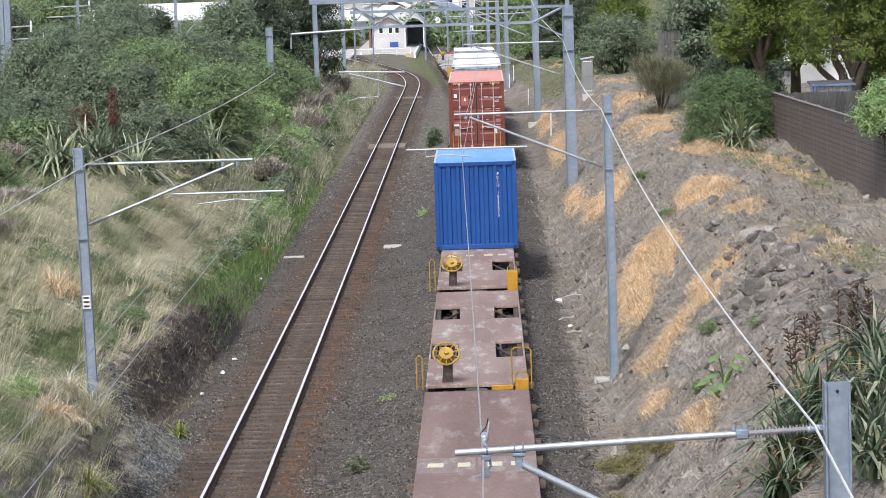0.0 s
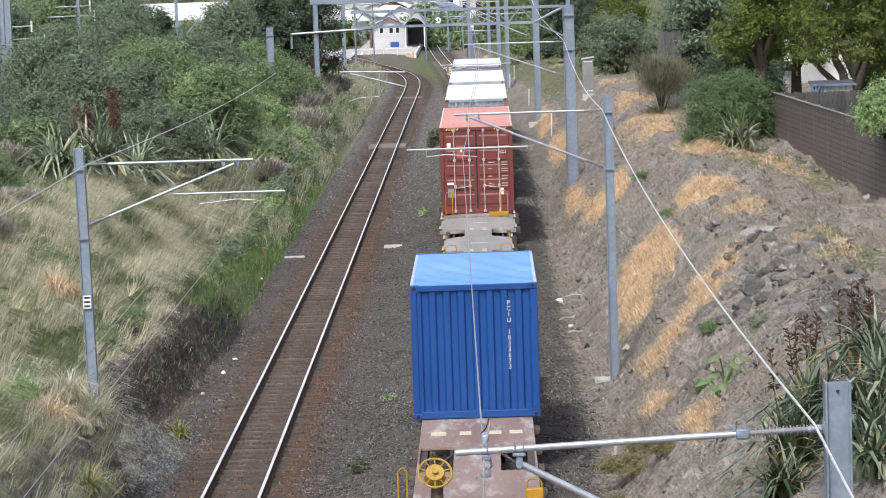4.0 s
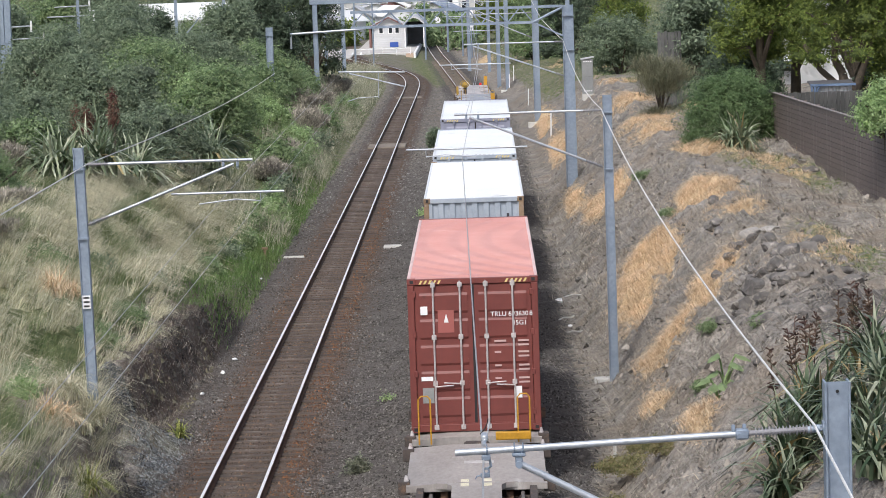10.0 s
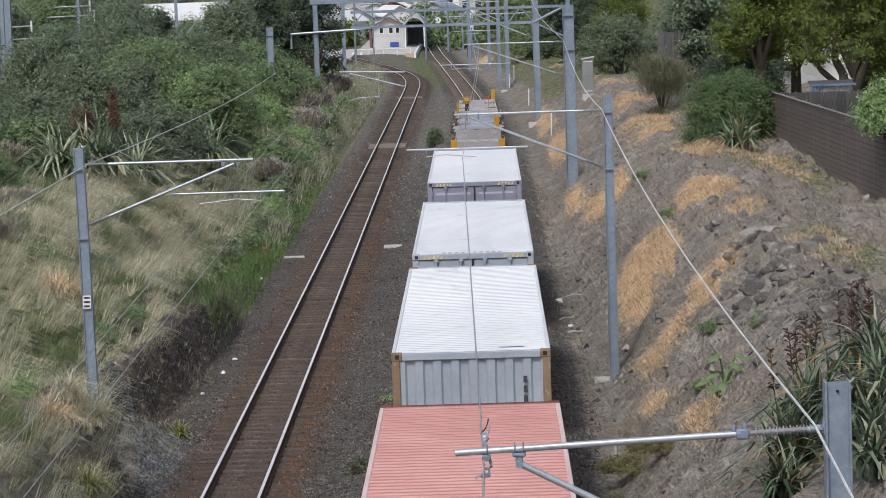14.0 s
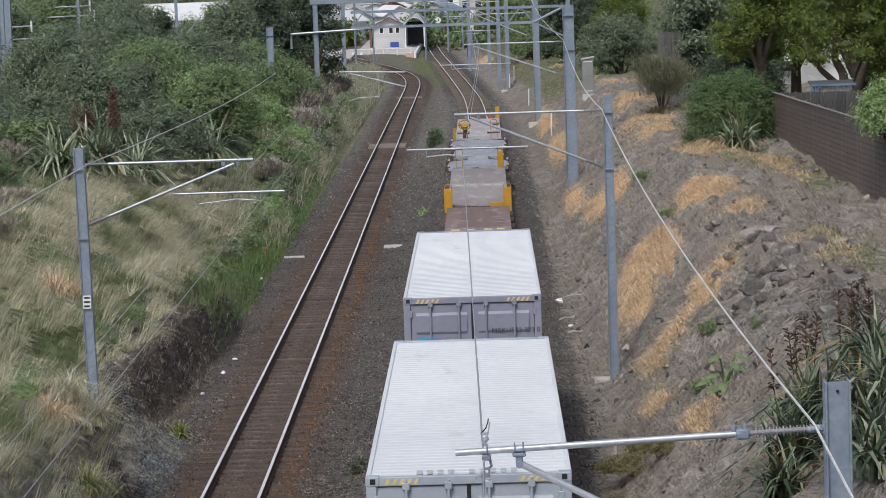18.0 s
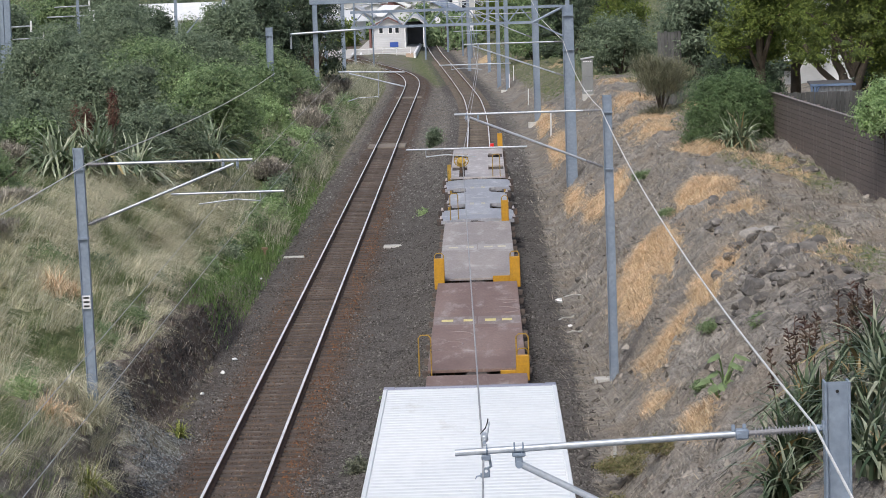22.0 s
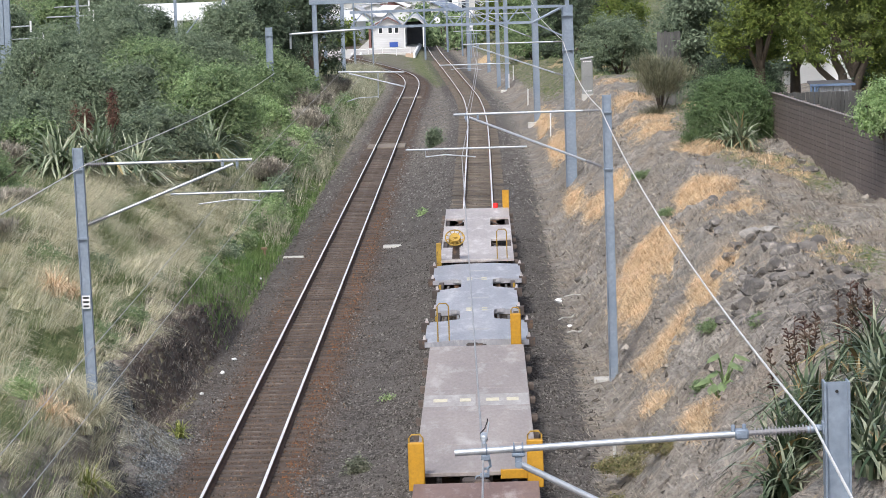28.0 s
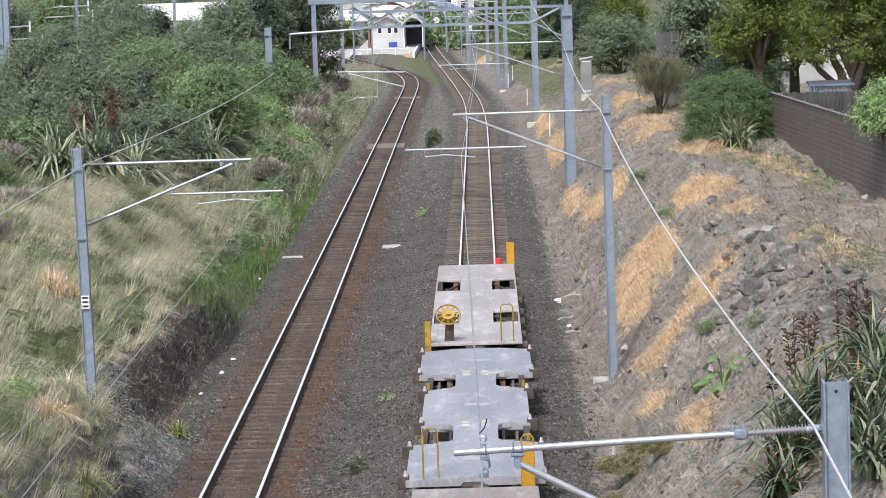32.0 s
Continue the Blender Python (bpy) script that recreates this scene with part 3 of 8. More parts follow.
def make_ground():
    xs = axis_line((-1500, -200, 130), (-200, -40, 16), (-40, -16, 1.5), (-16, 14, 0.22), (14, 40, 1.5), (40, 200, 16), (200, 1500, 130))
    ys = axis_line((-600, 0, 30), (0, 40, 2), (40, 130, 0.4), (130, 200, 0.9), (200, 320, 2), (320, 600, 20), (600, 2600, 200))
    gx, gy = np.meshgrid(xs, ys)
    z = ground_z(gx, gy)
    rng = np.random.default_rng(4)
    rough = rng.normal(0, 1, z.shape)
    rgt, lft = gx - x_right(gy), x_left(gy) - gx
    amp = 0.012 + 0.06 * smooth_step(3.0, 3.6, rgt) * smooth_step(9.5, 6.5, rgt) + 0.02 * smooth_step(6.5, 8, rgt) + 0.05 * smooth_step(1.9, 2.4, lft)
    z = z + rough * amp * (np.abs(gx) < 16)
    n, m = gx.shape
    verts = np.stack([gx, gy, z], -1).reshape(-1, 3)
    i = (np.arange(n - 1)[:, None] * m + np.arange(m - 1)[None]).ravel()
    me = fast_mesh("ground", verts, np.stack([i, i + 1, i + m + 1, i + m], 1))
    me.shade_smooth()
    col = me.color_attributes.new("zone", "FLOAT_COLOR", "POINT")
    col.data.foreach_set("color", np.stack([c.ravel() for c in zones(gx.ravel(), gy.ravel())], 1).astype(np.float32).ravel())
    solid("ground", me, GROUND, "stony railway cutting with ballast, bare soil and dry grass", "ground", kind="structure")


make_ground()

# ---- the tracks ----


def rail_mesh(line, zline, off, y0, y1, top):
    ys = np.arange(y0, y1, 1.5)
    xs = smooth_line(line, ys) + off
    zs = zline(ys)
    prof = [(-0.035, 0.0), (0.035, 0.0), (0.035, -0.035), (0.012, -0.05), (0.012, -0.13), (0.065, -0.15), (-0.065, -0.15),
            (-0.012, -0.13), (-0.012, -0.05), (-0.035, -0.035), (-0.029, 0.004), (0.029, 0.004)]
    use = [10, 11] if top else [1, 2, 3, 4, 5, 6, 7, 8, 9, 0, 1]
    s = Shape()
    k = len(use)
    vs = [(x + prof[j][0], y, z + prof[j][1]) for x, y, z in zip(xs, ys, zs) for j in use]
    s.add(vs, [(i * k + j, i * k + j + 1, (i + 1) * k + j + 1, (i + 1) * k + j) for i in range(len(ys) - 1) for j in range(k - 1)])
    return s


def track(name, line, zline, sleeper_mat, label, step, y_end):
    root = thing(name, 0, 0, 0, label, "railway track", kind="structure")
    for off in (-0.54, 0.54):
        web = part("rail", rail_mesh(line, zline, off, -250, y_end, False), RAILWEB, root, "rusty steel rail")
        part("railhead", rail_mesh(line, zline, off, -250, y_end, True), RAILTOP, web, "polished bright running surface")
    shape = Shape().box(-1.05, 1.05, -0.115, 0.115, -0.25, -0.168, 0.012).mesh("sleeper")
    shape.materials.append(sleeper_mat)
    rng = random.Random(name + label)
    rest, y = Shape(), -10.0
    while y < y_end - 40:
        m = Matrix.Translation((float(smooth_line(line, y)) + rng.uniform(-0.03, 0.03), y, float(zline(y)) + rng.uniform(-0.012, 0.008)))
        m = m @ Matrix.Rotation(rng.uniform(-0.012, 0.012), 4, "Z")
        if 46 < y < 200:
            part("sleeper", shape, sleeper_mat, root).matrix_basis = m
        else:
            k = len(rest.v)
            rest.box(-1.05, 1.05, -0.115, 0.115, -0.25, -0.168)
            rest.v[k:] = [tuple(m @ Vector(v)) for v in rest.v[k:]]
        y += step
    tagged(part("sleeper_row", rest, sleeper_mat, root), kind="stuff")
    return root


track("railway_track", x_left, z_left, SLEEPER_L, "rusty narrow-gauge track on brown stained sleepers", 0.62, 300)
track("railway_track", x_right, z_right, SLEEPER_R, "narrow-gauge track in grey ballast, curving away", 0.62, 400)

# ---- overhead line ----


def mast_shape(h, w=0.23, d=0.20, base=-0.3):
    """An H-section mast, its web facing along the track."""
    t, s = 0.02, Shape()
    for x in (-w / 2, w / 2 - t):
        s.box(x, x + t, -d / 2, d / 2, base, h, 0.004)
    s.box(-w / 2 + t, w / 2 - t, -d * 0.28, -d * 0.28 + 0.016, base, h - 0.004)
    return s


def insulator(p0, p1, parent, shed=0.055):
    p0, p1 = Vector(p0), Vector(p1)
    core = part("insulator", Shape().tube(p0, p1, 0.022, 8), INSUL, parent, "ribbed grey insulator")
    n = 9 if shed > 0.05 else 17
    for i in range(n):
        c = p0.lerp(p1, 0.14 + 0.72 * i / (n - 1))
        d = (p1 - p0).normalized() * 0.005
        part("insulator_shed", Shape().tube(c - d, c + d, shed if i % 2 == 0 else shed * 0.8, 10), INSUL, core)
    return core


def cantilever(root, side, reach, z_top=6.04, z_diag=4.75, z_reg=5.26, reg_from=1.75, reg_to=4.5, r=0.028, drop=0.0, sheds=0.055, hang=0.35):
    """Bracket arms on a mast whose origin is root's; side is -1 when they point to smaller x, reach the length of the top tube, drop its fall towards the tip,
    hang how far from the tip the diagonal is hung."""
    a = 0.13 * side
    top = lambda x: z_top - drop * (x - 0.13) / (reach - 0.13)
    long = 0.42 if sheds > 0.05 else 0.62
    insulator((a, 0, z_top), (a + long * side, 0, top(0.13 + long)), root, sheds)
    part("top_tube", Shape().tube((a + long * side, 0, top(0.13 + long)), (reach * side, 0, top(reach)), r, 12), TUBE, root, "bright galvanised tube")
    dx = (reach - hang) - 0.13
    dz = top(reach - hang) - 0.07 - (0.05 if drop else 0.0) - z_diag
    q = 0.42 / math.hypot(dx, dz)
    mid = (a + q * dx * side, 0, z_diag + q * dz)
    insulator((a, 0, z_diag), mid, root)
    part("diagonal_tube", Shape().tube(mid, (a + dx * side, 0, z_diag + dz), r, 10), TUBE, root, "bright galvanised tube")
    part("registration_tube", Shape().tube((reg_from * side, 0.04, z_reg), (reg_to * side, 0.04, z_reg), r * 0.8, 10), TUBE, root,
         "bright galvanised tube")
    if drop:
        # a double U-bolt saddle that carries the diagonal, and a hook for the wire
        x = reach - hang
        for dxx in (-0.035, 0.035):
            part("u_bolt", Shape().torus(((x + dxx) * side, 0, top(x)), r + 0.008, 0.007, (1, 0, 0), 14, 5)
                 .tube(((x + dxx) * side, 0.02, top(x) + r), ((x + dxx) * side, 0.02, top(x) + r + 0.022), 0.006, 6), GALV, root, "galvanised U-bolt")
        part("saddle", Shape().box(x * side - 0.055, x * side + 0.055, -0.035, 0.035, top(x) - r - 0.035, top(x) - r - 0.004, 0.008)
             .box(x * side - 0.03, x * side + 0.03, -0.022, 0.022, top(x) - r - 0.12, top(x) - r - 0.03, 0.01)
             .tube((x * side, -0.04, top(x) - r - 0.1), (x * side, 0.04, top(x) - r - 0.1), 0.03, 12), GALV, root, "galvanised hinge saddle")
        x = reach - 0.26
        part("u_bolt", Shape().torus((x * side, 0, top(x)), r + 0.008, 0.007, (1, 0, 0), 14, 5)
             .tube((x * side, 0.02, top(x) + r), (x * side, 0.02, top(x) + r + 0.025), 0.006, 6), GALV, root, "galvanised U-bolt")
        part("wire_hook", Shape().box(x * side - 0.045, x * side + 0.03, -0.025, 0.025, top(x) - r - 0.05, top(x) - r - 0.004, 0.008)
             .path([(x * side + 0.02, 0, top(x) - r - 0.04), (x * side + 0.03, 0, top(x) - r - 0.1), (x * side - 0.005, 0, top(x) - r - 0.12)], 0.012, 6)
             .torus((x * side - 0.01, 0, top(x) - r - 0.14), 0.022, 0.01, (0, 1, 0), 12, 5)
             .box(x * side - 0.06, x * side + 0.02, -0.02, 0.02, top(x) - r - 0.19, top(x) - r - 0.155, 0.006)
             .path([(x * side - 0.06, 0, top(x) - r - 0.175), (x * side - 0.09, 0, top(x) - r - 0.18), (x * side - 0.10, 0, top(x) - r - 0.205)], 0.006, 5), GALV, root, "galvanised wire hook")
    else:
        for x in (reach - 0.55, reach - 0.28):
            part("clamp", Shape().torus((x * side, 0, z_top), r + 0.008, 0.009, (1, 0, 0), 12, 5).box(x * side - 0.025, x * side + 0.025, -0.03, 0.03, z_top - 0.12, z_top - r, 0.006)
                 .torus((x * side, 0, z_top - 0.14), 0.018, 0.007, (0, 1, 0), 12, 5), GALV, root, "galvanised tube clamp")
    part("steady_arm", Shape().path([((reg_to - 0.45) * side, 0.04, z_reg - 0.02), ((reg_to - 0.45) * side, 0.04, z_reg - 0.17),
                                     ((reg_to - 0.9) * side, 0.04, z_reg - 0.13), ((reg_to - 1.6) * side, 0.04, z_reg - 0.2)], 0.014), TUBE, root)


def mast(x, y, h, side, reach, label, w=0.23, z0=None, bands=(), **kw):
    z0 = gz(x, y) if z0 is None else z0
    root = thing("catenary_mast", x, y, 0, label, "overhead line mast", "overhead line masts")
    part("post", mast_shape(h, w, w * 0.87, z0 - 0.6), GALV, root)
    for z in bands or (h - 0.42, h - 1.72):
        part("band", Shape().box(-w / 2 - 0.012, w / 2 + 0.012, -w * 0.435 - 0.012, w * 0.435 + 0.012, z, z + 0.035), GALV, root, "galvanised clamping band")
    if reach:
        cantilever(root, side, reach, **kw)
    return root


NEAR_MAST = mast(3.18, 24.51, 6.39, -1, 3.12, "grey galvanised steel mast with a bracket over the track", w=0.213, bands=(4.2,), z_top=6.0, z_diag=4.5, reg_from=1.8, reg_to=4.5,
                 drop=0.115, sheds=0.042, hang=0.52)
mast(3.19, 69.3, 6.39, -1, 3.50, "grey galvanised steel mast with a bracket over the track", w=0.205, z_top=6.04, z_diag=4.74, reg_from=1.85, reg_to=4.62)
LEFT_MAST = mast(-7.22, 56.49, 6.39, 1, 3.25, "grey galvanised steel mast rising from the grassy bank", w=0.19, z_top=6.07, z_diag=4.94, z_reg=5.46,
                 reg_from=1.7, reg_to=3.82)
for ob in LEFT_MAST.children:
    if ob.name.split(".")[0] in ("post", "band"):
        ob.matrix_basis = pose(0.1115, 0, 0, 0, -1.0, 0) @ ob.matrix_basis
mast(3.64, 115.0, 7.40, -1, 3.95, "thick galvanised steel mast carrying a lattice boom", w=0.42, z_top=6.02, z_diag=4.70, reg_from=2.2, reg_to=4.9)
mast(3.34, 168.0, 6.98, -1, 3.55, "thick galvanised steel mast far along the cutting", w=0.36, z_top=5.79, z_diag=4.39, z_reg=4.89, reg_from=2.05, reg_to=4.52)
mast(2.2, 226.0, 6.3, -1, 3.67, "galvanised steel mast beside the curve", w=0.31, z_top=5.22, z_diag=3.63, z_reg=4.19, reg_from=1.95, reg_to=4.89)
mast(0.94, 262.0, 6.3, -1, 3.3, "distant galvanised steel mast beside the curve", w=0.28, z_top=5.45, z_diag=3.93, z_reg=4.47, reg_from=1.87, reg_to=4.6)
mast(-10.1, 150.0, 5.93, 1, 0, "thick galvanised steel mast among the bushes", w=0.34)


def lattice_boom():
    """The boom over both tracks, on the thick mast, with the drop post that serves the far track."""
    root = thing("lattice_boom", 3.64, 115.0, 0, "grey steel lattice boom reaching across both tracks", "overhead boom")
    x0, x1, zt, zb = -0.2, -8.2, 7.36, 6.78
    for y in (-0.16, 0.16):
        for z, a in ((zt, x0), (zb, x0 - 1.1)):
            part("chord", Shape().box(x1, a, y - 0.035, y + 0.035, z - 0.045, z + 0.045), GALV, root)
        part("end_chord", Shape().tube((x0 - 1.1, y, zb), (x0, y, zt - 0.05), 0.045, 6), GALV, root)
        part("knee_brace", Shape().tube((x0 - 1.1, y, zb), (x0, y, zb - 0.55), 0.03, 6), GALV, root)
        k = 14
        xs = [x0 - 1.1 + (x1 - x0 + 1.1) * i / k for i in range(k + 1)]
        for i in range(k):
            za, zc = (zb, zt) if i % 2 == 0 else (zt, zb)
            part("lattice_bar", Shape().tube((xs[i], y, za), (xs[i + 1], y, zc), 0.022, 5), GALV, root)
    xd = -6.22
    part("drop_post", mast_shape(7.7, 0.16, 0.16, 4.25), GALV, root)
    root.children[-1].location = (xd, 0, 0)
    part("drop_arm", Shape().tube((xd, 0, 5.05), (xd - 2.5, 0, 5.13), 0.026, 8), TUBE, root)
    part("drop_arm", Shape().tube((xd, 0, 4.5), (xd - 2.1, 0, 5.06), 0.026, 8), TUBE, root)
    part("drop_arm", Shape().tube((xd - 1.0, 0.05, 5.08), (xd - 1.02, 0.05, 4.1), 0.02, 8), TUBE, root)
    part("drop_arm", Shape().path([(xd - 1.02, 0.05, 4.15), (xd - 1.8, 0.05, 4.12), (xd - 2.2, 0.05, 4.0)], 0.018), TUBE, root)


lattice_boom()


def wire(name, pts, sag, r, label, mat=None):
    """A wire through its supports, sagging between them."""
    line = []
    for a, b in zip(pts, pts[1:]):
        a, b = Vector(a), Vector(b)
        for i in range(12):
            t = i / 12
            p = a.lerp(b, t)
            p.z -= sag * 4 * t * (1 - t) * ((b - a).length / 45) ** 2
            line.append(p)
    line.append(Vector(pts[-1]))
    return solid(name, Shape().path(line, r, 5), mat or WIRE, label, "wire", "overhead wires")


part("wire_splice", Shape().tube((-2.88, 0.85, 5.80), (-2.88, 1.25, 5.82), 0.013, 8, 0.02).box(-2.91, -2.85, 1.0, 1.16, 5.80, 5.86, 0.012)
     .path([(-2.87, 1.0, 5.82), (-2.85, 1.1, 5.87), (-2.835, 1.2, 5.94)], 0.007, 5), TUBE, NEAR_MAST, "bright wire splice with loose strand ends")
part("cable_tail", Shape().path([(-2.9, 1.2, 5.80), (-2.91, 1.22, 5.84), (-2.87, 1.24, 5.88), (-2.85, 1.26, 5.93), (-2.845, 1.26, 5.96)], 0.006, 6)
     .torus((-2.88, 1.2, 5.80), 0.028, 0.008, (0.4, 1, 0.2), 12, 5), BLACK, NEAR_MAST, "dark looped cable tail")
part("clevis", Shape().box(-0.83, -0.72, -0.04, 0.04, 5.93, 6.015, 0.012).tube((-0.80, -0.06, 5.97), (-0.80, 0.06, 5.97), 0.02, 8)
     .box(-0.86, -0.83, -0.02, 0.02, 5.99, 6.05, 0.006).box(-0.77, -0.74, -0.02, 0.02, 6.0, 6.055, 0.006), GALV, NEAR_MAST, "galvanised clevis fitting")
part("clevis", Shape().tube((-0.24, 0, 5.99), (-0.14, 0, 6.0), 0.03, 10).box(-0.2, -0.1, -0.02, 0.02, 5.98, 6.03, 0.006).box(-0.12, -0.10, -0.06, 0.06, 5.95, 6.06, 0.006)
     .tube((-0.17, -0.06, 6.0), (-0.17, 0.06, 6.0), 0.018, 8), GALV, NEAR_MAST, "galvanised clevis fitting")
# A black disc on the web paints the shade inside a bolt hole.
part("bolt_hole", Shape().tube((0.0, -0.066, 6.31), (0.0, -0.06, 6.31), 0.014, 10), BLACK, NEAR_MAST, "black disc for the shaded inside of a bolt hole")

MESS = [(-0.07, 69.3, 5.95), (0.25, 115, 5.95), (-0.14, 168, 5.69), (-0.8, 226, 5.1), (-2.2, 262, 5.3), (-4.9, 320, 5.0)]
wire("messenger_wire", MESS, 0.30, 0.008, "thin bare messenger wire over the track", WIRE_DULL)
CONT = [(0.1, -20, 5.3), (0.29, 24.5, 5.82), (-0.15, 69.3, 5.07), (0.2, 115, 5.1), (-0.25, 168, 4.72), (-0.75, 226, 4.0), (-2.2, 262, 4.1), (-4.9, 320, 3.6)]
wire("contact_wire", CONT, 0.05, 0.009, "thin grey contact wire over the track", WIRE_DULL)
LCONT = [(-2.78, 20, 6.44), (-3.75, 56.49, 5.4), (-4.9, 115, 4.2), (-5.1, 185, 4.0), (-5.2, 232, 3.9)]
wire("contact_wire", LCONT, 0.0, 0.004, "thin grey contact wire over the rusty track", WIRE_DULL)
wire("messenger_wire", [(-2.92, 20, 6.73), (-3.95, 56.49, 6.0), (-4.9, 115, 5.2)], 0.0, 0.004, "thin bare messenger wire over the rusty track", WIRE_DULL)
wire("earth_wire", [(2.46, -20, 6.0), (2.995, 24.5, 6.03), (3.05, 69.3, 6.07), (3.45, 115.0, 6.05), (2.85, 125, 6.6), (2.55, 140, 7.4)], 0.35, 0.011,
     "pale earth wire strung along the masts")
wire("earth_wire", [(-7.5, 10, 6.0), (-7.05, 56.49, 6.08), (-9.85, 150.0, 3.7)], 0.05, 0.011, "pale earth wire strung along the masts")

# ---- the train ----
DECK = 0.88
RIDERS = []     # what the train carries along: (thing, its place along the train)


def boxy(name, root, mat, x0, x1, y0, y1, z0, z1, c=0.0, label=""):
    return part(name, Shape().box(x0, x1, y0, y1, z0, z1, c), mat, root, label)


def hoop(root, x, y, h=0.75, w=0.24, mat=None, z=DECK, lean=0.0):
    r = 0.016
    pts = [(x - w / 2, y, z - 0.1), (x - w / 2, y + lean, z + h - 0.06), (x - w / 2 + 0.05, y + lean, z + h), (x + w / 2 - 0.05, y + lean, z + h),
           (x + w / 2, y + lean, z + h - 0.06), (x + w / 2, y, z - 0.1)]
    return part("grab_rail", Shape().path(pts, r, 6), mat or YELLOW_DIRTY, root, "yellow tubular grab rail")


def brake_wheel(root, x, y):
    """A handbrake wheel leaning on its stand."""
    c, ax = Vector((x, y, DECK + 0.62)), Vector((0.05, -0.75, 0.65))
    ax.normalize()
    stand = Shape().prism([(x - 0.10, DECK), (x + 0.12, DECK), (x + 0.13, DECK + 0.62), (x - 0.05, DECK + 0.62)], "y", y + 0.10, y + 0.2)
    part("brake_stand", stand, UNDER, root, "dark steel handbrake stand")
    a = ax.orthogonal().normalized()
    b = ax.cross(a)
    wheel = part("brake_wheel", Shape().torus(c, 0.27, 0.021, ax, 28, 6), YELLOW_DIRTY, root, "dirty yellow spoked handbrake wheel")
    for i in range(10):
        t = 2 * math.pi * i / 10
        part("spoke", Shape().tube(c, c + 0.27 * (math.cos(t) * a + math.sin(t) * b), 0.012, 5), YELLOW_DIRTY, wheel)
    part("gear_case", Shape().tube(c + ax * 0.03, c - ax * 0.12, 0.15, 16, 0.18).tube(c + ax * 0.08, c + ax * 0.03, 0.05, 10), YELLOW_DIRTY, wheel)


def yellow_box(root, x, y, h=0.42, w=0.28):
    boxy("end_box", root, YELLOW, x - w / 2, x + w / 2, y, y + 0.16, DECK - 0.25, DECK + h, 0.015, "bright yellow end step box")
    hoop(root, x, y + 0.08, h + 0.14, w - 0.04)


def deck_slab(xa, xb, ya, yb, top=DECK, th=0.07):
    return Shape().box(xa, xb, ya, yb, top - th, top, 0.008)


def bogie(root, y):
    b = part("bogie", Shape().box(-0.95, -0.72, y - 1.25, y + 1.25, 0.42, 0.62, 0.02).box(0.72, 0.95, y - 1.25, y + 1.25, 0.42, 0.62, 0.02)
             .box(-0.8, 0.8, y - 0.2, y + 0.2, 0.4, 0.66, 0.02), UNDER, root, "dark cast steel bogie frame")
    for dy in (-0.88, 0.88):
        s = Shape().tube((-0.62, y + dy, 0.42), (0.62, y + dy, 0.42), 0.07, 10)
        for sx in (-1, 1):
            s.tube((sx * 0.50, y + dy, 0.42), (sx * 0.62, y + dy, 0.42), 0.40, 20)
        part("wheelset", s, RAILWEB, b, "steel wheels on an axle")


